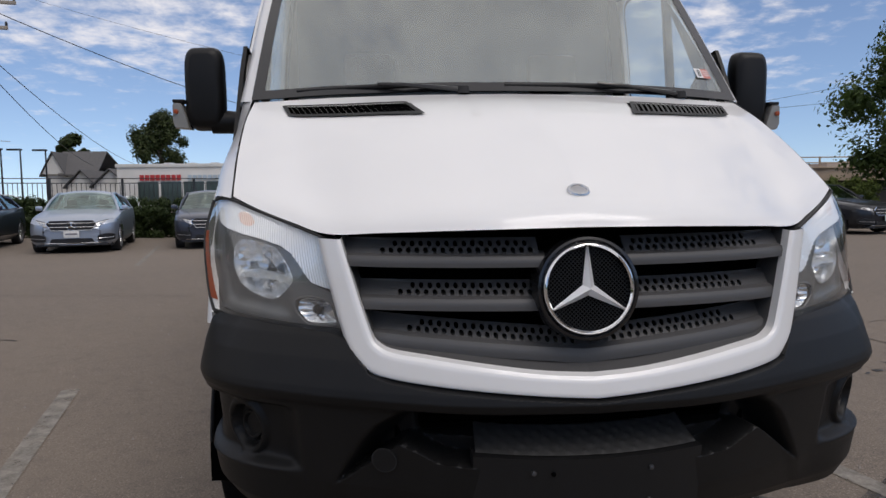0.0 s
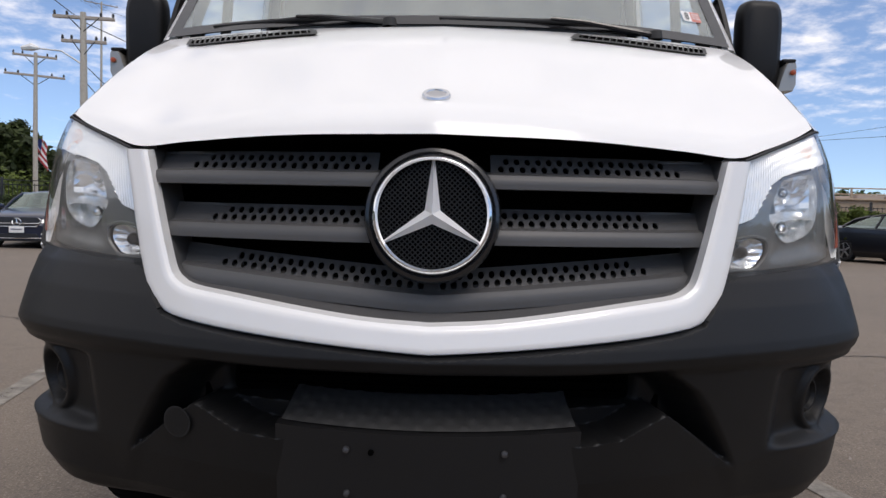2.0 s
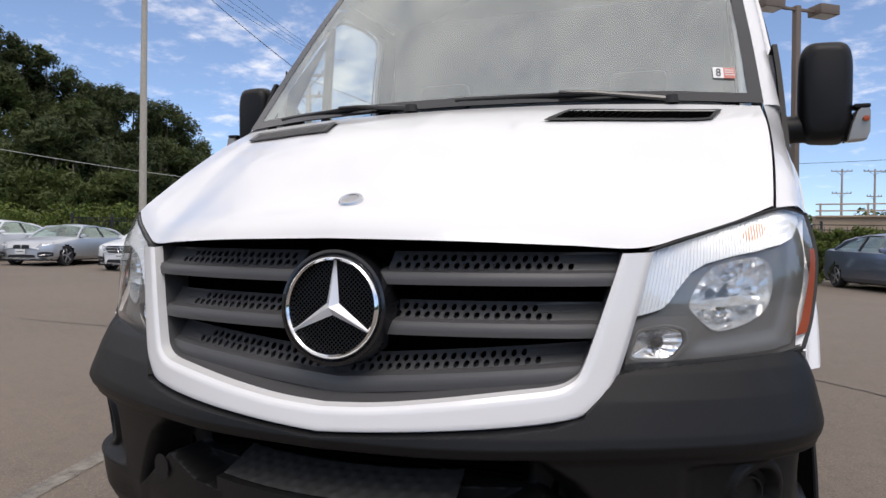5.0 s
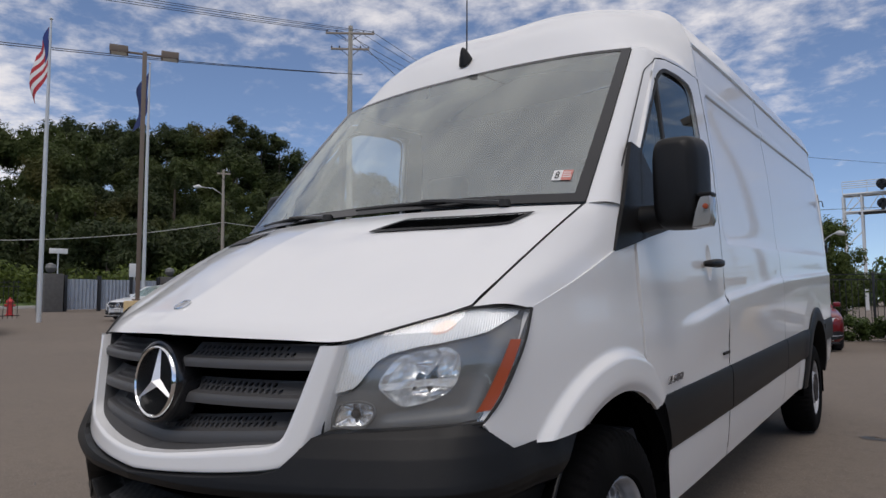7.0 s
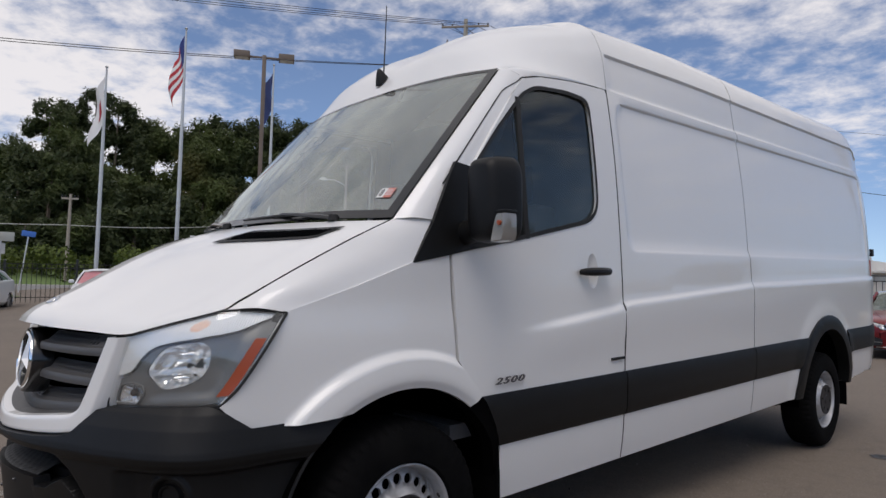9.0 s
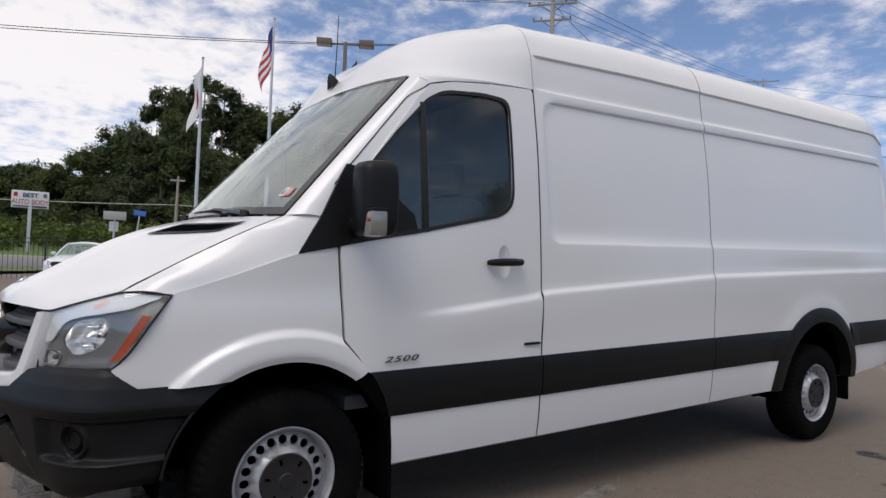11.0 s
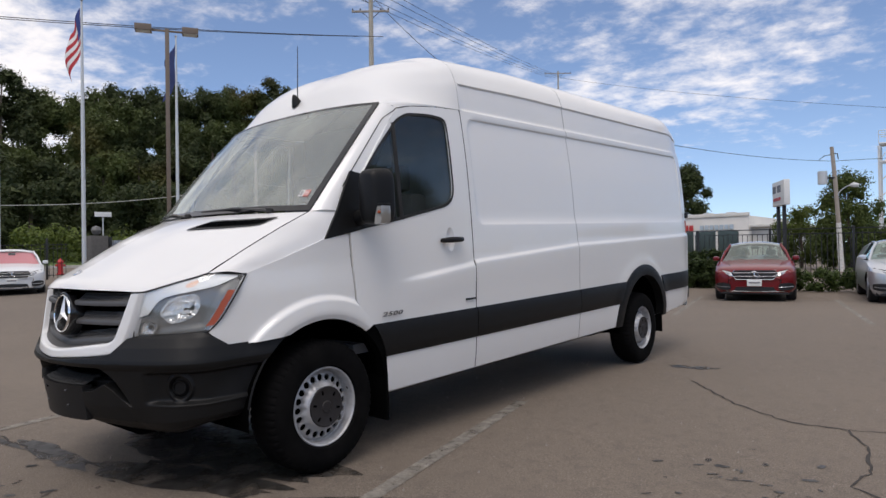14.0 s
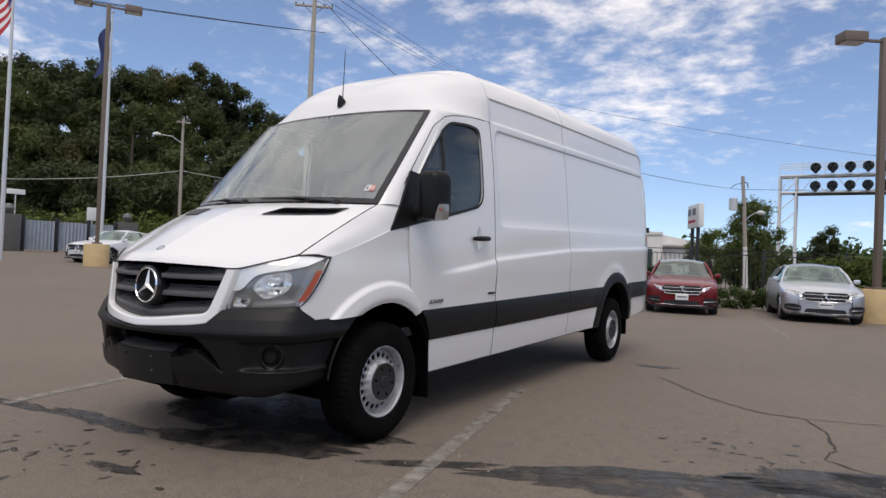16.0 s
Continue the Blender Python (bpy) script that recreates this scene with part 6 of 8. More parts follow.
def car(label, color, at, metal=0.5, L=4.70, W=1.82, H=1.44, chrome_bars=2, sunshade=False, kidney=False, group="parked cars", pane=None, dark_roof=False):
    """A parked car; its nose is at y = 0 and it runs along +y."""
    paint = mat("car_paint", color, 0.33, metal, coat=0.55, stain=0.08, stain_scale=2)
    base = thing("parked_car", label, "car", group, at)
    w = W / 2
    half = Curve([(0.62 * w, 0.0), (0.84 * w, 0.10), (0.95 * w, 0.35), (w, 0.9), (w, 2.0), (w, L - 1.0), (0.96 * w, L - 0.4), (0.80 * w, L)])
    s = H / 1.44

    def wid(y):
        return float(np.interp(y, half.p[:, 1], half.p[:, 0]))

    def hood_z(y):
        return float(np.interp(y, [0, 0.08, 0.25, 0.6, 1.25, 1.5, L - 1.1, L - 0.5, L - 0.05, L], [0.56, 0.70, 0.77, 0.84, 0.93, 0.96, 1.02, 1.04, 1.0, 0.7])) * s

    WY = (0.86, L - 1.0)

    def skin(u, v):
        y = L * u
        hw, top_z = wid(y), hood_z(y)
        # from the sill up the side and over to the middle
        pts = [(hw * 0.90, 0.20), (hw * 0.985, 0.30), (hw, 0.50), (hw * 0.995, 0.62), (hw * 0.985, 0.66 + (top_z - 0.66) * 0.35), (hw * 0.955, top_z - 0.05), (hw * 0.86, top_z - 0.005), (hw * 0.4, top_z + 0.025), (0, top_z + 0.03)]
        i = min(int(v), 7)
        f = v - i
        x, z = pts[i][0] * (1 - f) + pts[i + 1][0] * f, pts[i][1] * (1 - f) + pts[i + 1][1] * f
        if y < 0.3:
            y += 0.05 * (1 - y / 0.3) * (abs(z - 0.5) / 0.3) ** 2 + 0.16 * (1 - y / 0.3) * (x / w) ** 3
        return Vector((x, y, z))

    m = Mesh().grid(skin, [0, 0.004, 0.012, 0.03, 0.06, 0.1] + [0.1 + 0.86 * i / 40 for i in range(1, 41)] + [0.975, 0.99, 1.0], [i / 2 for i in range(17)])
    keep = []
    for f in m.f:
        c = sum((Vector(m.v[i]) for i in f), Vector()) / 4
        if not any(math.hypot(c.y - y, c.z - 0.32) < 0.345 for y in WY) or c.x < w * 0.75:
            keep.append(f)
    m.f = keep
    m.join(m.mirrored())
    body = part("body", m, paint, base, angle=28)
    part("nose_panel", Mesh().grid(lambda u, v: Vector(((u * 2 - 1) * 0.60 * w, 0.02 + 0.05 * abs(u * 2 - 1) ** 2, 0.20 + 0.40 * v)), [i / 8 for i in range(9)], [0, 1]), paint, body)
    # cabin
    fy, ry = 1.28 * L / 4.7, L - 0.85
    rf, rb = fy + 0.72, ry - 0.75
    zb, zr = 0.93 * s, H

    def belt(y):
        return hood_z(y) - 0.02

    roof = Mesh().grid(lambda u, v: Vector(((u * 2 - 1) * 0.60 * (w / 0.91), rf + (rb - rf) * v, zr - 0.07 * abs(u * 2 - 1) ** 2.2 - 0.09 * abs(2 * v - 0.9) ** 2.4)), [i / 12 for i in range(13)], [i / 10 for i in range(11)])
    part("roof", roof, DARKROOF if dark_roof else paint, base, "black glass roof" if dark_roof else "")
    tx, bx = 0.60 * (w / 0.91), 0.80 * (w / 0.91)
    rzf, rzb = zr - 0.07 - 0.09 * 0.9 ** 2.4, zr - 0.07 - 0.09 * 1.1 ** 2.4
    screen = Mesh().grid(lambda u, v: Vector(((u * 2 - 1) * (bx + (tx - bx) * v), fy + (rf - fy) * v + 0.10 * (u * 2 - 1) ** 2 * (1 - v), belt(fy) + (zr - 0.05 - belt(fy)) * v - 0.06 * (u * 2 - 1) ** 2 * v)), [i / 10 for i in range(11)], [i / 6 for i in range(7)])
    part("windscreen", screen, pane or CARGLASS, base)
    part("rear_screen", Mesh().grid(lambda u, v: Vector(((u * 2 - 1) * (bx + (tx - bx) * v), ry + (rb - ry) * v, belt(ry) + (zr - 0.09 - belt(ry)) * v)), [0, 0.5, 1], [0, 1]), CARGLASS, base)
    if sunshade:
        part("sunshade", Mesh().grid(lambda u, v: Vector(((u * 2 - 1) * (bx * 0.95 + (tx - bx) * v), fy + 0.10 + (rf - fy) * v, belt(fy) + (zr - 0.09 - belt(fy)) * v)), [0, 1], [0, 1]), mat("pink_sunshade", (0.70, 0.24, 0.27), 0.6), base, "pink folding sunshade")
    for k in (1, -1):
        sg = Mesh().grid(lambda u, v: Vector((k * (bx + 0.02 + (tx - bx) * v), (fy + 0.12 + (ry - fy - 0.2) * u) * (1 - v) + (rf + 0.02 + (rb - rf - 0.04) * u) * v, (belt(fy + (ry - fy) * u)) * (1 - v) + (zr - 0.105 - 0.03 * abs(u - 0.4)) * v)), [i / 8 for i in range(9)], [i / 4 for i in range(5)], flip=k < 0)
        part("side_window", sg, CARGLASS, base)
        part("pillar", tube([(k * bx, fy + 0.10, belt(fy)), (k * (bx + tx) / 2 * 1.01, (fy + rf) / 2 + 0.06, (belt(fy) + zr) / 2 - 0.01), (k * tx, rf, zr - 0.10)], 0.032, 6), paint, base)
        part("pillar", tube([(k * bx, ry, belt(ry)), (k * (bx + tx) / 2 * 1.01, (ry + rb) / 2, (belt(ry) + zr) / 2), (k * tx, rb, zr - 0.13)], 0.05, 6), paint, base)
        mid = (fy + ry) / 2 + 0.15
        part("pillar", tube([(k * (bx + 0.02), mid, belt(mid)), (k * (tx + 0.01), mid - 0.05, zr - 0.10)], 0.035, 6), CARTRIM, base)
        part("roof_rail", tube([(k * tx, rf, zr - 0.10), (k * (tx + 0.015), (rf + rb) / 2, zr - 0.075), (k * tx, rb, zr - 0.13)], 0.03, 6), paint, base)
        mr = part("side_mirror", box((k * (w + 0.01) - 0.08, fy + 0.22, 0.945 * s), (k * (w + 0.01) + 0.08, fy + 0.32, 1.06 * s), 0.045), paint, base)
        part("mirror_stalk", box((k * (w - 0.08) - 0.06, fy + 0.25, 0.93 * s), (k * (w - 0.08) + 0.06, fy + 0.29, 0.97 * s), 0.01), CARTRIM, mr)
        # lamps wrap round the corner
        def lamp_skin(u, v, out=0.0):
            low = 0.575 + 0.065 * u
            high = 0.665 + 0.125 * u ** 0.8 - 0.05 * sstep(0.8, 1.0, u)
            return Vector((k * (0.46 * w + 0.50 * w * u), 0.030 + 0.42 * u ** 2.4 + 0.07 * v - out, (low + (high - low) * v) * s))

        h = part("headlamp", Mesh().grid(lamp_skin, [i / 10 for i in range(11)], [0, 0.5, 1], flip=k < 0).rim((0, 0.03, 0)), CARTRIM, base, "clear headlamp in a dark surround")
        part("lamp_glass", Mesh().grid(lambda u, v: lamp_skin(0.06 + 0.86 * u, 0.12 + 0.74 * v, 0.006), [i / 8 for i in range(9)], [0, 0.5, 1], flip=k < 0), CARLAMP, h)
        part("lamp_brow", Mesh().grid(lambda u, v: lamp_skin(0.10 + 0.84 * u, 0.74 + 0.14 * v, 0.010), [i / 8 for i in range(9)], [0, 1], flip=k < 0), PLATEW, h)
        for e in (0.34, 0.66):
            q = lamp_skin(e, 0.42, 0.008)
            part("lamp_eye", lathe([(-0.006, 0.0001), (-0.004, 0.030), (0.008, 0.036)], 12, "y").moved(Matrix.Translation(q)), ALLOY, h)
        def intake(u, v, out=0.0):
            return Vector((k * (0.56 * w + 0.36 * w * u), 0.0 + 0.24 * u ** 2.2 - out, 0.345 + (v - 0.5) * 0.17 * math.sin(math.pi * (0.16 + 0.70 * u)) ** 0.6 + 0.02 * u))

        it = part("bumper_intake", Mesh().grid(intake, [i / 8 for i in range(9)], [0, 0.5, 1], flip=k < 0).rim((0, 0.03, 0)), CARTRIM, base, "black air intake in the bumper")
        part("intake_blade", tube([intake(0.04 + 0.9 * i / 6, 0.45, 0.012) for i in range(7)], 0.007, 5), ALLOY, it)
        for y in WY:
            at_w = Matrix.Translation((k * (w - 0.02), y, 0.32)) @ Matrix.Rotation(0 if k > 0 else math.pi, 4, "Z")
            wh = part("wheel", lathe([(0, 0.225), (-0.02, 0.235), (-0.2, 0.235)], 28).moved(at_w), ALLOY, base)
            part("tyre", lathe([(-0.19, 0.235), (-0.21, 0.29), (-0.18, 0.318), (-0.03, 0.318), (0.0, 0.29), (-0.008, 0.235)], 32).moved(at_w), TYRE, wh)
            part("wheel_inside", lathe([(-0.06, 0.0001), (-0.06, 0.23)], 24).moved(at_w), CARTRIM, wh)
            for i in range(5):
                sp = box((-0.03, -0.025, 0.02), (-0.008, 0.025, 0.228), 0.006)
                part("spoke", sp.moved(at_w @ Matrix.Rotation(2 * math.pi * i / 5 + 0.2, 4, "X")), ALLOY, wh)
    part("underside", box((-w * 0.85, 0.25, 0.16), (w * 0.85, L - 0.2, 0.34)), CARTRIM, base)
    part("front_lip", box((-w * 0.78, 0.03, 0.17), (w * 0.78, 0.2, 0.215), 0.015), CARTRIM, base)
    # grille, emblem and plate
    if kidney:
        for k in (1, -1):
            g = panel(rounded([(0.02, 0.545), (0.26, 0.56), (0.24, 0.68), (0.03, 0.685)], 0.03), lambda x, z: Vector((k * x, -0.005 + 0.04 * (z - 0.55), z * s)), 0.06, flip=k < 0).rim((0, 0.04, 0))
            part("grille", g, CARTRIM, base, "black twin grille")
    else:
        g = panel(rounded([(-0.40, 0.52), (0.40, 0.52), (0.50, 0.66), (0.43, 0.735), (-0.43, 0.735), (-0.50, 0.66)], 0.03), lambda x, z: Vector((x, -0.005 + 0.12 * x * x + 0.05 * (z - 0.55), z * s)), 0.06).rim((0, 0.05, 0))
        gp = part("grille", g, CARTRIM, base, "black grille with chrome bars")
        part("grille_frame", tube([Vector((x, -0.012 + 0.12 * x * x + 0.05 * (z - 0.55), z * s)) for x, z in ((-0.43, 0.735), (-0.50, 0.66), (-0.40, 0.52), (0, 0.515), (0.40, 0.52), (0.50, 0.66), (0.43, 0.735))], 0.007, 5), CHROME, gp)
        for i in range(chrome_bars):
            zz = 0.59 + 0.085 * i / max(1, chrome_bars - 1)
            part("grille_bar", tube([(x, -0.016 + 0.12 * x * x + 0.05 * (zz - 0.55), zz * s) for x in (-0.45, -0.2, 0, 0.2, 0.45)], 0.009, 6), CHROME, gp)
        part("emblem", lathe([(-0.01, 0.080), (-0.026, 0.090), (-0.01, 0.100)], 24, "y").moved(Matrix.Translation((0, -0.01, 0.618 * s))), CHROME, gp)
        for i in range(3):
            a = radians(90 + 120 * i)
            part("emblem_arm", tube([(0, -0.025, 0.618 * s), (0.085 * math.cos(a), -0.022, 0.618 * s + 0.085 * math.sin(a))], [0.014, 0.006], 5), CHROME, gp)
    part("lower_intake", panel(rounded([(-0.46, 0.225), (0.46, 0.225), (0.40, 0.345), (-0.40, 0.345)], 0.03), lambda x, z: Vector((x, -0.012 + 0.10 * x * x, z)), 0.08).rim((0, 0.05, 0)), CARTRIM, base)
    for k in (1, -1):
        part("hood_line", tube([Vector((k * q * w, y, hood_z(y) + 0.022 - 0.012 * q)) for q, y in ((0.52, 0.14), (0.58, 0.4), (0.64, 0.8), (0.68, 1.15))], [0.004, 0.010, 0.010, 0.004], 6), paint, body)
    part("bumper_trim", tube([(-0.62, 0.02, 0.245), (0, -0.015, 0.235), (0.62, 0.02, 0.245)], 0.010, 6), CHROME, base, "chrome strip under the bumper")
    pl = part("front_plate", box((-0.155, -0.04, 0.365), (0.155, -0.022, 0.515), 0.004), PLATEW, base, "white dealer plate")
    part("plate_text", box((-0.12, -0.043, 0.43), (0.12, -0.039, 0.462)), PLATEBAR, pl)
    part("seats", box((-0.6, fy + 0.95, 0.5), (0.6, ry - 0.6, 0.96), 0.06), CARSEAT, base)
    part("dashboard", box((-0.66, fy + 0.12, 0.6), (0.66, fy + 0.45, belt(fy) + 0.01), 0.05), CARSEAT, base)
    part("rear_view_mirror", box((-0.10, rf - 0.10, zr - 0.20), (0.10, rf - 0.06, zr - 0.13), 0.02), CARTRIM, base)
    for x in (-0.37, 0.37):
        part("headrest", box((x - 0.19, fy + 1.05, 0.9), (x + 0.19, fy + 1.17, 1.06), 0.05), CARSEAT, base)
        part("headrest", box((x - 0.11, fy + 1.07, 1.08), (x + 0.11, fy + 1.16, 1.22), 0.04), CARSEAT, base)
    return base


def spot(x, y, turn=0.0):
    return Matrix.Translation((x, y, ground_at(x, y))) @ Matrix.Rotation(radians(turn), 4, "Z")


car("glossy red sedan with chrome grille parked by the hedge", (0.17, 0.002, 0.005), spot(-0.52, 15.1, 14), 0.35, dark_roof=True)
car("silver sedan with chrome grille parked by the lamp post", (0.62, 0.635, 0.66), spot(2.62, 15.6, 12), 0.75, dark_roof=True)
car("pale blue-silver sedan with slatted chrome grille", (0.42, 0.47, 0.55), spot(-7.25, 14.1, 14), 0.75, L=4.9, W=1.85, H=1.46)
car("dark blue-grey sedan parked near the hedge", (0.055, 0.062, 0.085), spot(-4.35, 14.9, 14), 0.6)
car("navy blue coupe-like sedan with dark grille", (0.012, 0.016, 0.036), spot(-10.1, 14.0, 14), 0.5, L=4.6, W=1.78, H=1.42, chrome_bars=1)
car("white sedan with chrome grille and wide air intakes", (0.72, 0.73, 0.74), spot(-14.6, 14.1, 14), 0.0, L=4.9, W=1.86, H=1.47)
car("silver low coupe with twin grille beside a white sedan", (0.56, 0.58, 0.60), spot(-18.2, 13.8, 14), 0.7, L=4.95, W=1.90, H=1.37, kidney=True)
car("white sedan at the end of the row", (0.72, 0.73, 0.74), spot(-21.3, 13.4, 14), 0.0, L=4.9, W=1.86)
car("steel-blue sedan with twin grille", (0.17, 0.20, 0.27), spot(6.75, 15.8, 14), 0.7, L=4.9, W=1.87, H=1.47, kidney=True)
car("dark navy sedan with twin grille", (0.012, 0.018, 0.04), spot(9.2, 15.8, 14), 0.5, kidney=True)
car("black sedan parked near the leafy tree", (0.012, 0.013, 0.018), spot(13.2, 15.0, 14), 0.4)
for x in (-27.6, -25.0, -16.4):
    car("white car parked beyond the iron fence", (0.72, 0.73, 0.74), spot(x, 49.0, 80), 0.0, group="far parked cars")
car("white hatchback with a pink sunshade by the hydrant", (0.70, 0.71, 0.72), spot(-18.9, 5.4, 73), 0.0, L=4.3, sunshade=True, pane=glass("clear_car_glass", (0.85, 0.85, 0.85), 0.95))
car("white luxury sedan near the lamp base", (0.72, 0.73, 0.74), spot(-23.2, 11.9, 16), 0.0, chrome_bars=1)
car("white and black small electric car by the fence", (0.70, 0.71, 0.72), spot(-22.3, 2.0, 66), 0.0, L=4.0, W=1.77, H=1.52, chrome_bars=0)

# ------------------------------------------------------------------ trees and hedges
def leaf_mat(name, color, vary=0.4, patch=0.0, dry=(0.10, 0.072, 0.02)):
    """Leaves: each a little different, whole boughs lighter, darker or turning yellow-brown."""
    m = bpy.data.materials.new(name)
    m.use_nodes = True
    t = m.node_tree
    p = t.nodes["Principled BSDF"]
    p.inputs["Roughness"].default_value = 0.6
    p.inputs["Specular IOR Level"].default_value = 0.25
    g = t.nodes.new("ShaderNodeNewGeometry")
    r = t.nodes.new("ShaderNodeValToRGB")
    e = r.color_ramp.elements
    e[0].color = (*[c * (1 - vary) for c in color], 1)
    e[1].color = (color[0] * (1 + vary) * 1.15, color[1] * (1 + vary), color[2] * (1 + 0.4 * vary), 1)
    t.links.new(g.outputs["Random Per Island"], r.inputs["Fac"])
    out = r.outputs["Color"]
    if patch:
        for scale, lo, hi, amount, other in ((patch, 0.48, 0.62, 0.75, tuple(c * q for c, q in zip(color, (1.9, 1.7, 1.1)))), (patch * 0.7, 0.62, 0.70, 0.55, dry)):
            n = t.nodes.new("ShaderNodeTexNoise")
            n.inputs["Scale"].default_value, n.inputs["Detail"].default_value = scale, 2
            t.links.new(g.outputs["Position"], n.inputs["Vector"])
            q = t.nodes.new("ShaderNodeMapRange")
            q.inputs["From Min"].default_value, q.inputs["From Max"].default_value, q.inputs["To Max"].default_value = lo, hi, amount
            t.links.new(n.outputs["Fac"], q.inputs["Value"])
            x = t.nodes.new("ShaderNodeMix")
            x.data_type = "RGBA"
            x.inputs["B"].default_value = (*other, 1)
            t.links.new(q.outputs["Result"], x.inputs["Factor"])
            t.links.new(out, x.inputs["A"])
            out = x.outputs["Result"]
    t.links.new(out, p.inputs["Base Color"])
    tr = t.nodes.new("ShaderNodeBsdfTranslucent")
    t.links.new(out, tr.inputs["Color"])
    mx = t.nodes.new("ShaderNodeMixShader")
    mx.inputs[0].default_value = 0.3
    t.links.new(p.outputs[0], mx.inputs[1])
    t.links.new(tr.outputs[0], mx.inputs[2])
    t.links.new(mx.outputs[0], t.nodes["Material Output"].inputs["Surface"])
    return m


LEAF_DARK = leaf_mat("dark_leaves", (0.032, 0.050, 0.016), 0.4)
LEAF_WOOD = leaf_mat("woodland_leaves", (0.046, 0.066, 0.028), 0.3, 0.10)
LEAF_MID = leaf_mat("green_leaves", (0.050, 0.088, 0.024))
LEAF_FEATHER = leaf_mat("feathery_leaves", (0.070, 0.105, 0.030))
LEAF_LIGHT = leaf_mat("light_leaves", (0.085, 0.125, 0.030))
LEAF_HEDGE = leaf_mat("hedge_leaves", (0.030, 0.052, 0.016))
BARK = mat("bark", (0.10, 0.078, 0.06), 0.9, grain=0.4, grain_scale=12, bump=0.6, bump_scale=30)
GRASS = mat("grass", (0.085, 0.135, 0.032), 0.9, grain=0.6, grain_scale=6, stain=0.5, stain_scale=0.4, bump=0.8, bump_scale=20)
rng = np.random.default_rng(7)


def leaves(centres, radii, per, size, squash=1.0, core=0.0, loose=0.45, three=False):
    """Small leaf cards scattered over the shells of many clumps, with broader ones in the shade inside: vertices and corners a leaf."""
    vs = []
    for c, r in zip(centres, radii):
        for count, lo, hi, grow in ((per, 0.62, 1.08, 1.0), (int(per * 0.22) if core else 0, 0.1, core, 2.4)):
            if not count:
                continue
            d = rng.normal(size=(count, 3))
            d /= np.linalg.norm(d, axis=1)[:, None]
            p = np.asarray(c) + d * (r * rng.uniform(lo, hi, (count, 1))) * np.array([1, 1, squash])
            a = rng.normal(size=(count, 3))
            nrm = d + loose * rng.normal(size=(count, 3)) + np.array([0, 0, 0.25])
            b = np.cross(a, nrm)
            b /= np.linalg.norm(b, axis=1)[:, None] + 1e-9
            a = np.cross(nrm, b)
            a /= np.linalg.norm(a, axis=1)[:, None] + 1e-9
            s = size * grow * rng.uniform(0.6, 1.3, (count, 1))
            corners = [p - a * s, p + b * s * 0.75, p + a * s] if three else [p - a * s, p + b * s * 0.55, p + a * s, p - b * s * 0.55]
            vs.append(np.stack(corners, 1).reshape(-1, 3))
    return np.concatenate(vs), 3 if three else 4


def leaf_part(name, vf, material, parent, label=""):
    me = bpy.data.meshes.new(name)
    co, k = vf
    n = len(co)
    me.vertices.add(n)
    me.vertices.foreach_set("co", co.astype(np.float32).ravel())
    me.loops.add(n)
    me.loops.foreach_set("vertex_index", np.arange(n, dtype=np.int32))
    me.polygons.add(n // k)
    me.polygons.foreach_set("loop_start", np.arange(0, n, k, dtype=np.int32))
    me.update(calc_edges=True)
    me.materials.append(material)
    ob = new(name, me)
    if parent is not None:
        ob.parent = parent
    if label:
        tagged(ob, label)
    return ob


def crown_clumps(h, r, base, count):
    """Clump centres and sizes of an uneven crown."""
    cs, rs = [], []
    for _ in range(count):
        u = rng.uniform(0, 1)
        z = base + (h - base) * u
        reach = r * math.sin(math.pi * min(1, 0.12 + 0.85 * u)) ** 0.7 * rng.uniform(0.35, 1.0)
        a = rng.uniform(0, 2 * math.pi)
        cs.append((reach * math.cos(a), reach * math.sin(a), z))
        rs.append(r * rng.uniform(0.20, 0.34))
    return cs, rs


def tree(label, x, y, h, r, leaf, base=0.28, clumps=40, per=120, size=0.16, group="", core=0.5):
    z = ground_at(x, y)
    t = thing("tree", label, "tree", group, Matrix.Translation((x, y, z)))
    tr = tube([(0, 0, -0.3), (0.05, 0, h * 0.25), (-0.05, 0.08, h * 0.55), (0.05, 0, h * 0.85)], [h * 0.028, h * 0.022, h * 0.014, h * 0.004], 9)
    part("trunk", tr, BARK, t)
    cs, rs = crown_clumps(h * 0.97, r, h * base, clumps)
    for c in cs[:9]:
        z0 = max(h * 0.18, c[2] - r * 0.55)
        part("limb", tube([(0, 0, z0), (c[0] * 0.5, c[1] * 0.5, (z0 + c[2]) / 2 + 0.1), c], [h * 0.010, h * 0.006, h * 0.002], 5), BARK, t)
    leaf_part("crown", leaves(cs, rs, per, size, core=core), leaf, t)
    return t


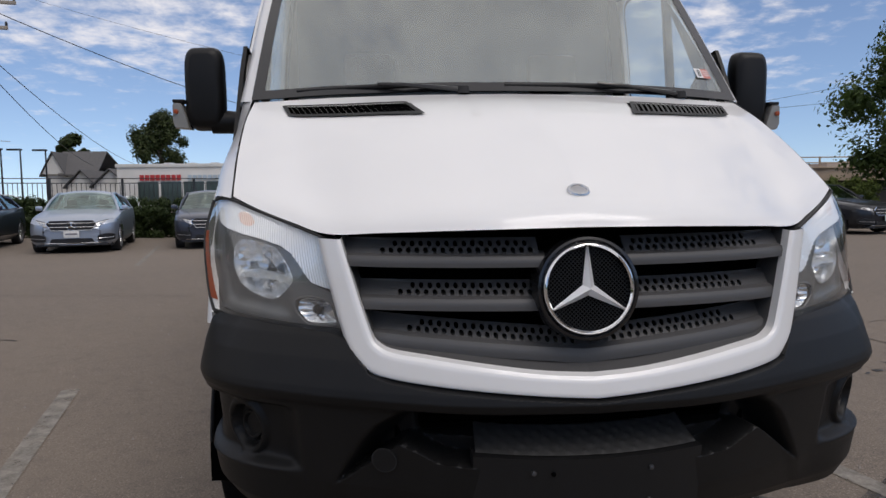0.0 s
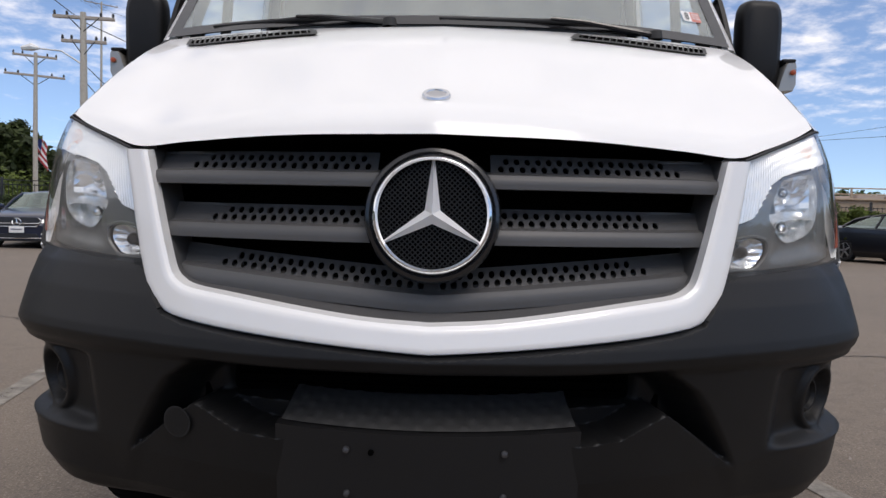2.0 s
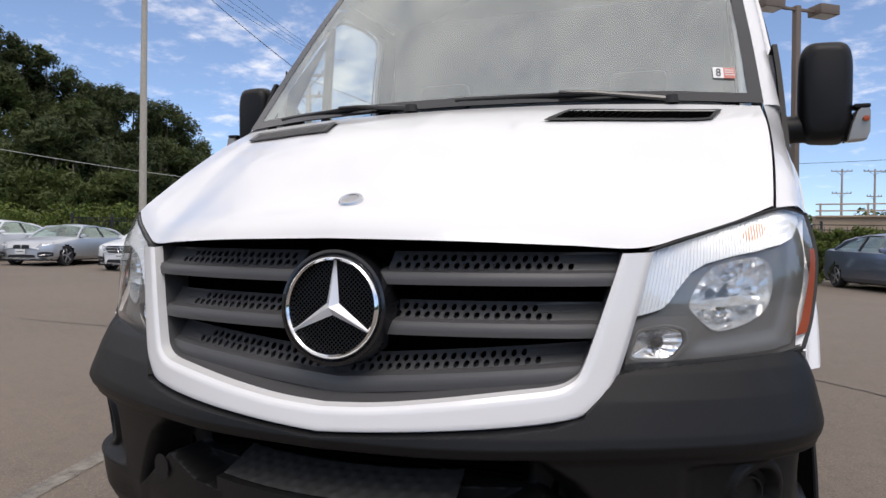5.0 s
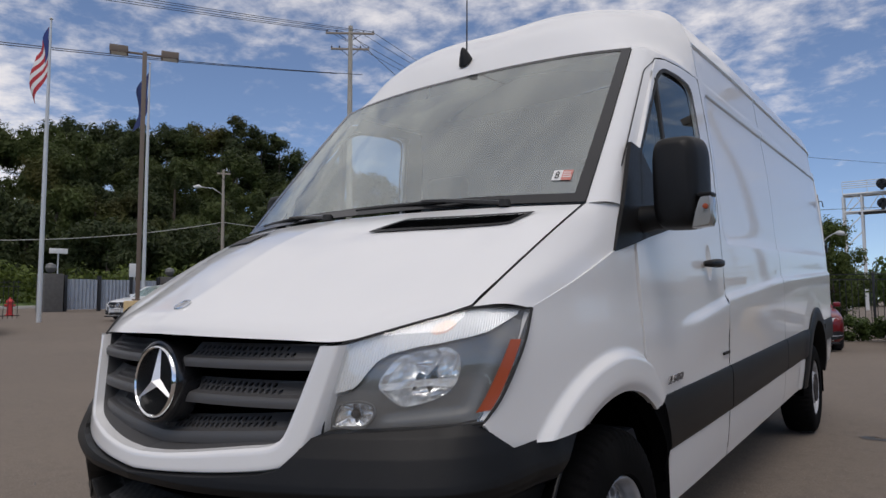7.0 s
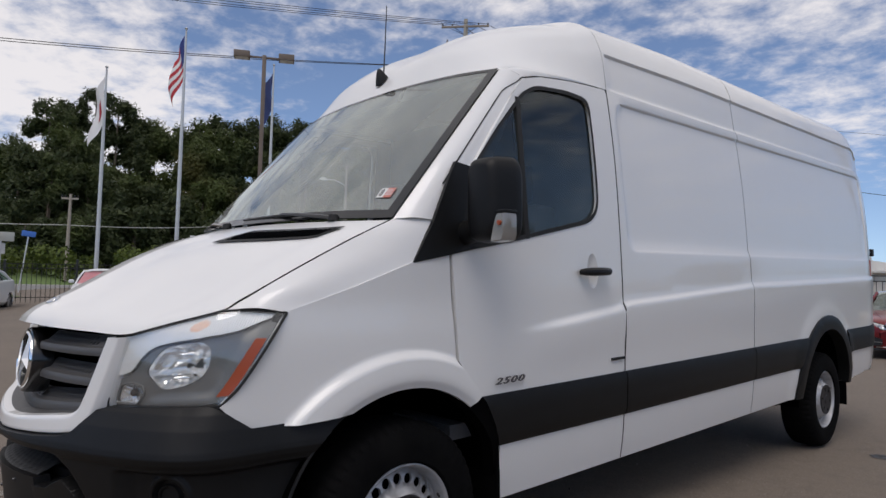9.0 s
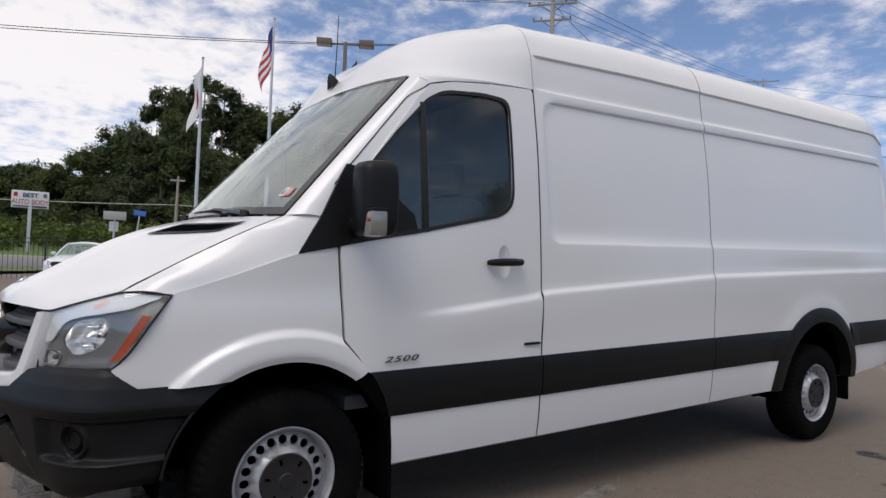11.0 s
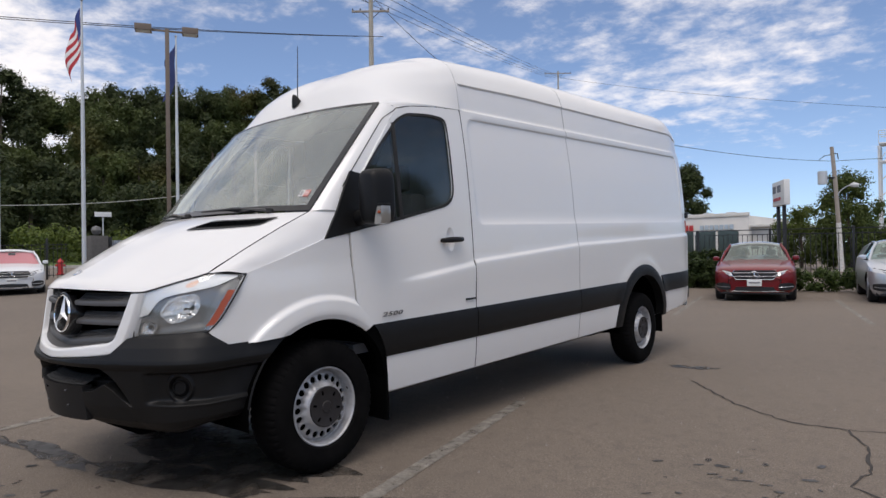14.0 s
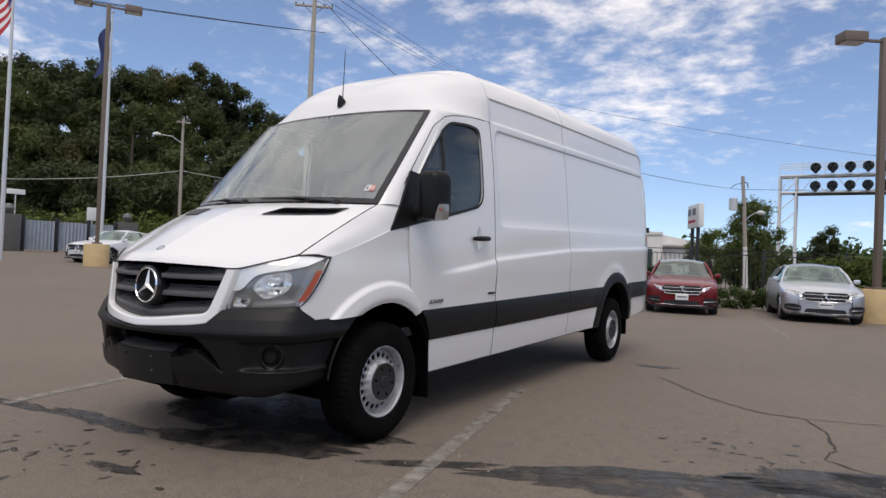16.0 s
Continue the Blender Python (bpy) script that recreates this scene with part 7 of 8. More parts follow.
# wooded hillside beyond the road, in one piece
TOPS = ((34, 3.6), (38, 5.0), (40.9, 7.0), (43, 10.4), (48, 12.2), (52, 13.5), (57, 14.2), (61, 13.4), (66, 13.2), (71, 12.0), (75, 13.8), (78, 13.4), (80.4, 11.2), (82.6, 8.0), (84, 5.6), (86.5, 6.6), (89, 6.4), (97, 6.2), (110, 6.0))
cs, rs, trunks = [], [], Mesh()
ROWS = ((61, 0.46, 26), (69, 0.68, 30), (78, 0.87, 34), (89, 1.05, 46))
for row, (far, share, count) in enumerate(ROWS):
    for i in range(count):
        az = 35 + (i + rng.uniform(0.15, 0.85)) * 71 / count
        dist = far + rng.uniform(-3, 3)
        el = np.interp(az, [a for a, _ in TOPS], [e for _, e in TOPS]) * share * (rng.uniform(0.95, 1.04) if row == 3 else rng.uniform(0.72, 1.12))
        foot = 0.6 + 1.6 * row
        h = max(2.8, 1.2 + dist * math.tan(radians(el)) - foot)
        x, y = 3.5 - dist * math.sin(radians(az)), -1.2 + dist * math.cos(radians(az))
        r = min(rng.uniform(3.4, 5.4), h * 0.6)
        trunks.join(tube([(x, y, foot - 2), (x + 0.2, y, foot + h * 0.5), (x, y + 0.2, foot + h * 0.9)], [0.22, 0.15, 0.05], 5, False))
        # each crown is a few rounded lobes on its limbs, with gaps between them
        lobes = [(0.0, 0.0, h - r * 0.44, r * 0.44), (r * 0.4, r * 0.2, h - r * 0.72, r * 0.42), (-r * 0.38, -r * 0.25, h - r * 0.85, r * 0.42)]
        for _ in range(int(9 + h * 0.6)):
            u, a = rng.uniform(0.05, 0.84), rng.uniform(0, 2 * math.pi)
            reach = r * (1.0 - 0.5 * u ** 2) * rng.uniform(0.35, 1.0)
            lobes.append((reach * math.cos(a), reach * math.sin(a), h * u, r * rng.uniform(0.26, 0.46)))
        for lx, ly, lz, lr in lobes:
            for _ in range(int(2 + 1.9 * lr)):
                d = rng.normal(size=3)
                d /= np.linalg.norm(d)
                q = max(0.6, lr * rng.uniform(0.42, 0.68))
                cs.append((x + lx + d[0] * (lr - q), y + ly + d[1] * (lr - q), foot + lz + d[2] * (lr - q) * 0.9))
                rs.append(q)
vf = leaves(cs, rs, 112, 0.18, core=0.8, loose=0.7, three=True)
tagged(leaf_part("woodland", vf, LEAF_WOOD, None, "dense dark green woodland on a hillside"), category="woods", kind="stuff")
tagged(part("woodland_trunks", trunks, BARK, None, "grey-brown tree trunks within the woodland"), category="woods", kind="stuff")
# the slope under the trees
m = Mesh().grid(lambda a, d: Vector((3.5 - d * math.sin(radians(a)), -1.2 + d * math.cos(radians(a)), 0.55 + 0.16 * max(0, d - 57) - 0.6 * sstep(57, 50, d))), [40 + 2 * i for i in range(38)], [50, 57, 65, 80, 100, 130], flip=True)
tagged(part("hillside", m, mat("forest_floor", (0.035, 0.042, 0.020), 0.95, stain=0.5, stain_scale=0.4), None, "dark slope under the woodland"), category="hill", kind="structure")
# lower bright bushes at the foot of the wood
cs, rs = [], []
for i in range(70):
    az, dist = rng.uniform(36, 100), rng.uniform(50, 57)
    x, y = 3.5 - dist * math.sin(math.radians(az)), -1.2 + dist * math.cos(math.radians(az))
    for _ in range(5):
        cs.append((x + rng.uniform(-1.5, 1.5), y + rng.uniform(-1.5, 1.5), 0.9 + rng.uniform(0, 2.2)))
        rs.append(rng.uniform(0.6, 1.1))
tagged(leaf_part("bushes", leaves(cs, rs, 110, 0.15), LEAF_LIGHT, None, "lighter green bushes at the foot of the wood"), category="bushes", kind="stuff")

tree("large leafy green tree beyond the parked cars", 22.5, 22.5, 9.0, 4.2, LEAF_MID, 0.12, 110, 330, 0.10)
tree("airy young green tree before the railway wall", 12.8, 33.0, 4.7, 1.3, LEAF_LIGHT, 0.4, 20, 130, 0.10)
tree("tall dark tree behind the white shop", -24.8, 78.0, 10.6, 3.7, LEAF_DARK, 0.2, 46, 240, 0.16)
tree("slim dark tree behind the gabled houses", -35.4, 80.0, 8.4, 2.3, LEAF_DARK, 0.3, 30, 130, 0.2)
tree("airy feathery green tree beyond the iron fence", -2.9, 43.5, 5.7, 2.0, LEAF_FEATHER, 0.04, 105, 190, 0.07, core=0.3)
tree("pale feathery shrub behind the pylon sign", -5.9, 46.0, 3.9, 1.7, LEAF_LIGHT, 0.12, 46, 170, 0.07, core=0.3)
tree("bushy tree near the signal gantry", 1.7, 32.0, 3.3, 1.0, LEAF_DARK, 0.1, 34, 260, 0.055)
tree("dark tree near the car park entrance", -35.0, 50.0, 7.0, 3.6, LEAF_DARK, 0.15, 40, 100, 0.3)
tree("dark tree beyond the navy sedan", -42.0, 56.0, 8.2, 4.2, LEAF_DARK, 0.15, 44, 100, 0.3)
tree("light green tree beyond the railway wall", 21.0, 46.0, 5.4, 3.2, LEAF_LIGHT, 0.15, 34, 100, 0.22)


def hedge(label, x0, x1, y, h, d, leaf=None, lump=0.0):
    n = int((x1 - x0) / 0.22)
    cs, rs = [], []
    for i in range(n):
        x = x0 + (x1 - x0) * (i + rng.uniform(0, 1)) / n
        for z in np.arange(0.12, h, 0.24):
            cs.append((x, y + rng.uniform(-d, d) * 0.5, ground_at(x, y) + z + rng.uniform(-0.05, 0.05) + lump * rng.uniform(0, 1)))
            rs.append(rng.uniform(0.16, 0.24))
    tagged(leaf_part("hedge", leaves(cs, rs, 130, 0.046, core=0.6), leaf or LEAF_HEDGE, None, label), category="hedge", kind="stuff")


hedge("clipped dark green hedge in front", -24, -1.6, 20.4, 0.85, 0.5)
hedge("taller clipped dark green hedge behind", -24, -2.4, 21.8, 1.30, 0.5)
hedge("loose green climbers on the fence", 1.6, 18, 21.6, 1.35, 0.6, LEAF_LIGHT, 0.3)
hedge("low green planting under the fence", -1.6, 3.2, 19.8, 0.42, 0.7, LEAF_MID, 0.15)

# ------------------------------------------------------------------ grass, road beyond the fence
m = Mesh().grid(lambda x, y: Vector((x, y, float(np.interp(-x, [39, 44, 50, 58], [0.55, 1.05, 1.6, 2.2])))), [-58, -54, -50, -47, -44, -41.5, -39], [-30, -10, 5, 20, 40, 60])
tagged(part("verge", m, GRASS, None, "green mown grass verge"), category="grass", kind="structure")
m = Mesh().grid(lambda x, y: Vector((x, y, ground_at(x, y) + 0.03)), [-36.0, -33.6, -32.2], [-30, -10, 5, 20, 40, 60])
tagged(part("verge", m, GRASS, None, "green strip of grass behind the fence"), category="grass", kind="structure")
m = box((-39.2, -30, 0.3), (-38.9, 60, 0.95), 0.03)
tagged(part("kerb", m, mat("kerb_concrete", (0.45, 0.43, 0.40), 0.85, stain=0.3), None, "pale concrete kerb along the road"), category="kerb", kind="structure")

# ------------------------------------------------------------------ fences
IRON = mat("black_iron", (0.012, 0.012, 0.013), 0.5)


def fence(label, p0, p1, h, gap=0.13, post_gap=2.4):
    a, b = Vector((*p0, 0)), Vector((*p1, 0))
    L = (b - a).length
    d = (b - a).normalized()
    f = thing("fence", label, "fence")
    n = int(L / gap)
    for i in range(n):
        q = a + d * (i + 0.5) * gap
        if i == 0:
            one = part("picket", box((-0.009, -0.009, 0.06), (0.009, 0.009, h)), IRON, f, smooth=False)
        else:
            one = new("picket", one.data)
            one.parent = f
        one.location = (q.x, q.y, ground_at(q.x, q.y))
    for k in range(int(L / post_gap) + 1):
        q = a + d * k * post_gap
        z = ground_at(q.x, q.y)
        post = part("post", box((q.x - 0.035, q.y - 0.035, z - 0.1), (q.x + 0.035, q.y + 0.035, z + h + 0.12), 0.006), IRON, f)
        part("post_cap", lathe([(0, 0.05), (0.04, 0.045), (0.08, 0.0001)], 8, "z").moved(Matrix.Translation((q.x, q.y, z + h + 0.12))), IRON, post)
    for zz in (0.18, h - 0.22, h - 0.06):
        s, e = a, b
        part("rail", tube([(s.x, s.y, ground_at(s.x, s.y) + zz), (e.x, e.y, ground_at(e.x, e.y) + zz)], 0.02, 4), IRON, f)


fence("black iron picket fence behind the hedge", (-26, 22.6), (16, 22.6), 1.75, 0.16)
fence("black iron picket fence along the car park edge", (-26.0, -8), (-26.0, 9.6), 1.5, 0.16)
# grey gate with lamps on its piers
GATE = mat("galvanised_sheet", (0.34, 0.37, 0.42), 0.5, 0.3, stain=0.3, stain_scale=2)
gx = -33.5
gate = thing("gate", "pale grey corrugated metal gate between dark piers", "gate")
m = Mesh().grid(lambda u, v: Vector((gx + 0.04 * math.sin(u * 2 * math.pi * 26), 14.5 + 5.0 * u, ground_at(gx, 17) + 0.1 + 1.55 * v)), [i / 208 for i in range(209)], [0, 1])
part("sheet", m, GATE, gate)
for i, y in enumerate((14.5, 16.2, 17.9, 19.5)):
    part("gate_post", box((gx - 0.08, y - 0.07, 0.4), (gx + 0.14, y + 0.07, 2.5), 0.02), IRON, gate)
for y in (13.8, 20.2):
    p = thing("gate_pier", "dark stone gate pier with a grey globe lamp", "pier", "gate piers")
    part("pier", box((gx - 0.45, y - 0.45, 0.4), (gx + 0.45, y + 0.45, 2.55), 0.03), mat("dark_stone", (0.09, 0.085, 0.08), 0.9, grain=0.4, grain_scale=8), p)
    part("globe", lathe([(0.0, 0.10), (0.08, 0.20), (0.25, 0.26), (0.42, 0.20), (0.50, 0.0001)], 18, "z").moved(Matrix.Translation((gx, y, 2.60))), mat("dull_lantern", (0.13, 0.13, 0.125), 0.4), p)

# ------------------------------------------------------------------ poles, lamps, flags, wires
WOOD = mat("weathered_pole_wood", (0.30, 0.26, 0.22), 0.9, grain=0.4, grain_scale=9, bump=0.4, bump_scale=20)
WOODP = mat("pale_pole_wood", (0.36, 0.33, 0.28), 0.9, grain=0.4, grain_scale=9, bump=0.4, bump_scale=20)
POLEMETAL = mat("aluminium_pole", (0.55, 0.56, 0.56), 0.45, 0.3)
BROWNPAINT = mat("brown_lamp_paint", (0.14, 0.105, 0.08), 0.55)
YELLOWC = mat("yellow_concrete", (0.55, 0.40, 0.20), 0.8, stain=0.4, stain_scale=4, stain_color=(0.32, 0.25, 0.16))
WIRE = mat("cable_black", (0.02, 0.02, 0.022), 0.6)
WIRELIGHT = mat("cable_pale", (0.42, 0.41, 0.38), 0.6)


def lamp_post(x, y, h, turn):
    z = ground_at(x, y)
    t = thing("car_park_lamp", "brown twin-headed lamp post on a round yellow concrete base", "lamp", "car park lamps", Matrix.Translation((x, y, z)) @ Matrix.Rotation(radians(turn), 4, "Z"))
    part("base", lathe([(-0.1, 0.44), (0.80, 0.44), (0.84, 0.42), (0.85, 0.0001)], 28, "z"), YELLOWC, t, "yellow painted concrete base")
    part("foot_plate", box((-0.18, -0.18, 0.85), (0.18, 0.18, 0.90), 0.01), BROWNPAINT, t)
    part("pole", box((-0.075, -0.075, 0.88), (0.075, 0.075, h), 0.012), BROWNPAINT, t)
    part("arm", box((-0.75, -0.03, h - 0.12), (0.75, 0.03, h - 0.05), 0.008), BROWNPAINT, t)
    for k in (1, -1):
        head = part("lamp_head", box((k * 0.85 - 0.30, -0.22, h - 0.17), (k * 0.85 + 0.30, 0.22, h + 0.08), 0.02), BROWNPAINT, t)
        part("lamp_glass", box((k * 0.85 - 0.25, -0.18, h - 0.18), (k * 0.85 + 0.25, 0.18, h - 0.168)), PLATEW, head)
    return t


lamp_post(3.62, 17.6, 7.2, 35)
lamp_post(-20.9, 11.4, 9.9, 60)


def flag_mesh(w, h, seed, droop):
    def fn(u, v):
        return Vector((w * u * (1 - droop * 0.75) + 0.05 * math.sin(6 * v + 3 * u + seed), 0.16 * math.sin(5 * u + 4 * v + seed) * u, -h * v - droop * w * 0.9 * u))
    return fn


RED, WHITEC, BLUE, NAVY = mat("flag_red", (0.42, 0.03, 0.04), 0.8), mat("flag_white", (0.70, 0.69, 0.68), 0.8), mat("flag_blue", (0.03, 0.05, 0.20), 0.8), mat("flag_navy", (0.02, 0.035, 0.12), 0.8)


def flag_pole(x, y, h, kind, turn=0, zoff=0.0):
    z = ground_at(x, y)
    t = thing("flag_pole", "tall aluminium flag pole with a hanging flag", "flag pole", "flag poles", Matrix.Translation((x, y, z + zoff)) @ Matrix.Rotation(radians(turn), 4, "Z"))
    part("pole", tube([(0, 0, 0), (0, 0, h * 0.6), (0, 0, h)], [0.085, 0.07, 0.035], 12), POLEMETAL, t)
    part("finial", lathe([(0, 0.03), (0.05, 0.07), (0.12, 0.0001)], 12, "z").moved(Matrix.Translation((0, 0, h))), POLEMETAL, t)
    fn = flag_mesh(1.5, 1.9, x, 0.75)
    top = Vector((0.05, 0, h - 0.25))
    U, V = [i / 12 for i in range(13)], [i / 14 for i in range(15)]
    if kind == "stripes":
        for i in range(7):
            part("flag_stripe", Mesh().grid(lambda u, v, i=i: top + fn(u, (i + v) / 7), U, [0, 0.5, 1]), RED if i % 2 == 0 else WHITEC, t)
        part("flag_canton", Mesh().grid(lambda u, v: top + fn(u * 0.4, v * 0.52) + Vector((0, -0.01, 0)), [0, 0.33, 0.66, 1], V), BLUE, t)
        part("flag_canton", Mesh().grid(lambda u, v: top + fn(u * 0.4, v * 0.52) + Vector((0, 0.01, 0)), [0, 0.33, 0.66, 1], V), BLUE, t)
    else:
        fl = part("flag", Mesh().grid(lambda u, v: top + fn(u, v), U, V), WHITEC if kind == "white" else NAVY, t)
        if kind == "white":
            for sgn in (-0.012, 0.012):
                part("flag_mark", Mesh().grid(lambda u, v: top + fn(0.25 + 0.4 * u, 0.4 + 0.28 * v) + Vector((0, sgn, 0)), [0, 0.5, 1], [0, 0.5, 1]), RED, fl, "faded red mark")
    return t


flag_pole(-24.1, 9.5, 11.2, "stripes", 200)
flag_pole(-25.7, 7.0, 9.4, "white", 200)
flag_pole(-26.8, 14.9, 11.6, "navy", 200)
flag_pole(-32.0, 49.0, 6.6, "stripes", 30)


def wood_pole(x, y, h, arms, r=0.16, material=None, turn=0.0, lamp=False):
    z = ground_at(x, y)
    t = thing("utility_pole", "weathered wooden utility pole with cross-arms and cables", "utility pole", "utility poles", Matrix.Translation((x, y, z)) @ Matrix.Rotation(radians(turn), 4, "Z"))
    part("pole", tube([(0, 0, -0.5), (0, 0, h * 0.5), (0.03, 0, h)], [r, r * 0.85, r * 0.62], 12), material or WOOD, t)
    for zz, w in arms:
        a = part("cross_arm", box((-w, -0.06, h - zz - 0.06), (w, 0.06, h - zz + 0.06), 0.01), WOOD, t)
        for q in (-0.95, -0.55, 0.55, 0.95):
            part("insulator", lathe([(0, 0.035), (0.05, 0.05), (0.10, 0.05), (0.16, 0.03), (0.18, 0.0001)], 10, "z").moved(Matrix.Translation((q * w, 0, h - zz + 0.06))), IRON, a)
        part("brace", tube([(-w * 0.5, 0.05, h - zz), (0, 0.09, h - zz - 0.55)], 0.02, 5), IRON, a)
        part("brace", tube([(w * 0.5, 0.05, h - zz), (0, 0.09, h - zz - 0.55)], 0.02, 5), IRON, a)
    if lamp:
        ar = part("lamp_arm", tube([(0, 0, h - 2.0), (0.8, 0, h - 1.5), (1.7, 0, h - 1.45)], 0.035, 6), POLEMETAL, t)
        part("lamp_head", tube([(1.6, 0, h - 1.45), (1.85, 0, h - 1.42), (2.2, 0, h - 1.48)], [0.06, 0.15, 0.08], 8), PLATEW, ar)
    return t


wood_pole(-29.3, 30.5, 19.3, ((0.5, 1.65), (1.6, 1.3)), 0.23, WOODP, 40)
wood_pole(-24.2, 36.7, 9.6, ((0.2, 1.1), (1.3, 1.5)), 0.15, WOODP, 30)
wood_pole(-51.5, 94.4, 30.5, ((0.35, 2.2),), 0.20, WOODP, 40)
wood_pole(-42.5, 30.0, 10.6, ((0.3, 0.5),), 0.15, WOOD, 240, lamp=True)
wood_pole(-52.0, -30.0, 6.5, ((0.3, 0.5),), 0.13, WOOD, 60)
wood_pole(-45.2, 10.4, 6.0, ((0.3, 0.5),), 0.13, WOOD, 60)
wood_pole(22.0, 98.0, 11.6, ((0.3, 1.3), (3.2, 1.2)), 0.18, WOOD, 10)
wood_pole(26.0, 99.0, 11.6, ((0.3, 1.5), (3.6, 1.0)), 0.18, WOOD, 20)
wood_pole(-14.3, 24.2, 8.4, ((0.2, 1.1), (1.1, 0.8)), 0.17, WOODP, 190, lamp=True)
wp = thing("utility_pole", "slim leaning wooden pole with a white-painted foot", "pole")
part("post", tube([(-2.75, 39.6, 2.6), (-2.86, 39.6, 4.8), (-3.0, 39.6, 6.75)], [0.11, 0.105, 0.095], 10), WOOD, wp)
part("painted_foot", tube([(-2.62, 39.6, -0.9), (-2.75, 39.6, 2.62)], [0.15, 0.125], 10), mat("chipped_white", (0.62, 0.61, 0.58), 0.8, stain=0.6, stain_scale=12, stain_color=(0.25, 0.2, 0.16)), wp, "chipped white paint round the foot")
part("bracket", tube([(-3.0, 39.6, 6.35), (-3.35, 39.5, 6.28), (-3.6, 39.5, 6.10)], 0.02, 5), IRON, wp)
part("insulator", tube([(-3.02, 39.6, 6.4), (-2.72, 39.5, 6.35), (-2.68, 39.5, 6.05)], 0.03, 6), IRON, wp)
part("transformer_drum", tube([(-3.45, 39.5, 4.75), (-3.45, 39.5, 5.45)], 0.24, 16), POLEMETAL, wp, "grey drum transformer")
part("drum_strap", box((-3.25, 39.5, 5.0), (-2.85, 39.6, 5.12), 0.01), IRON, wp)
arm = tube([(-2.85, 39.6, 4.05), (-2.6, 39.5, 4.35), (-2.3, 39.4, 4.55), (-2.1, 39.4, 4.60)], 0.028, 6)
part("lamp_arm", arm, POLEMETAL, wp)
part("lamp_head", tube([(-2.15, 39.4, 4.60), (-2.0, 39.4, 4.60), (-1.75, 39.4, 4.55)], [0.06, 0.14, 0.10], 10), POLEMETAL, wp, "grey street lamp head")


def cable(a, b, sag, r=0.018, material=None, label="thin black overhead cable"):
    a, b = Vector(a), Vector(b)
    pts = [a.lerp(b, i / 14) - Vector((0, 0, sag * 4 * (i / 14) * (1 - i / 14))) for i in range(15)]
    tagged(part("overhead_cable", tube(pts, r, 5, False), material or WIRE, None, label), category="cable", group="overhead cables")


P1, P2 = Vector((-29.3, 30.5, 20.0)), Vector((-51.5, 94.4, 30.7))
for q in (-1.5, -0.6, 0.6, 1.5):
    o = Vector((q * 0.76, q * 0.64, 0))
    cable(P1 + o - Vector((0, 0, 0.5)), P2 + o * 0.7 - Vector((0, 0, 0.4)), 0.5)
    cable(P1 + o - Vector((0, 0, 0.5)), Vector((-44, -20, 15.5)) + o, 0.8)
cable(P1 - Vector((0, 0, 0.6)), (-14.3, 24.2, 8.2), 0.3)
for q in (-0.6, 0.6):
    o = Vector((q, q, 0))
    cable(P1 + o - Vector((0, 0, 3.5)), Vector((-44, -18, 12.4)) + o, 0.9, 0.022)
cable(P2 - Vector((0, 0, 0.4)), (10, 70, 11.0), 0.8)
cable((-45.2, 10.4, 4.8), (-42.5, 30.0, 7.3), 0.6, 0.03, WIRELIGHT, "pale sagging overhead cable")
cable((-42.5, 30.0, 7.3), (-32.0, 60.0, 6.6), 0.5, 0.03, WIRELIGHT, "pale sagging overhead cable")
cable((-45.2, 10.4, 4.8), (-52, -30, 5.0), 0.6, 0.03, WIRELIGHT, "pale sagging overhead cable")
cable((-14.3, 24.2, 8.2), (-5.8, 57.0, 8.0), 0.6)
cable((-14.3, 24.2, 6.6), (-22.0, 61.0, 4.6), 0.5)
cable((-14.3, 24.2, 6.0), (-26.0, 62.0, 4.6), 0.5)
cable((-5.8, 57.0, 8.0), (40.0, 52.0, 9.0), 0.9)
cable((26.0, 99.0, 11.0), (60.0, 40.0, 14.0), 1.0)

def street_lamp(x, y, h):
    """A slim dark street lamp with one flat head."""
    t = thing("street_lamp", "slim dark street lamp beyond the iron fence", "street lamp", "street lamps", Matrix.Translation((x, y, 0)))
    part("post", tube([(0, 0, -0.2), (0, 0, h - 0.1)], [0.09, 0.06], 8), IRON, t)
    part("lamp_head", box((-1.0, -0.18, h - 0.14), (0.1, 0.18, h), 0.03), IRON, t)


for x, y in ((-30.7, 56.0), (-29.5, 56.6), (-27.9, 57.4)):
    street_lamp(x, y, 5.7)

# ------------------------------------------------------------------ buildings beyond the fence
STUCCO = mat("white_stucco", (0.66, 0.64, 0.60), 0.85, stain=0.2, stain_scale=0.6)
ROOFING = mat("grey_shingles", (0.085, 0.082, 0.082), 0.9, grain=0.4, grain_scale=5)
SHOPGLASS = mat("green_shop_glass", (0.035, 0.05, 0.045), 0.15, coat=0.5)
SIGNRED = mat("sign_red", (0.45, 0.03, 0.03), 0.5)
SIGNBLUE = mat("sign_grey_blue", (0.40, 0.48, 0.54), 0.6)
shop = thing("shop", "low white shop with red sign bars and large green-dark windows", "building")
part("wall", box((-23.6, 61.0, -0.5), (-13.2, 76, 4.35), 0.03), STUCCO, shop)
part("wall", box((-13.2, 62.0, -0.5), (-10.6, 76, 3.4), 0.03), STUCCO, shop, "lower white annex")
part("parapet", box((-23.7, 60.9, 4.30), (-13.1, 61.2, 4.62), 0.03), STUCCO, shop)
part("annex_roof", box((-13.3, 61.4, 3.3), (-9.6, 76, 3.5), 0.02), STUCCO, shop)
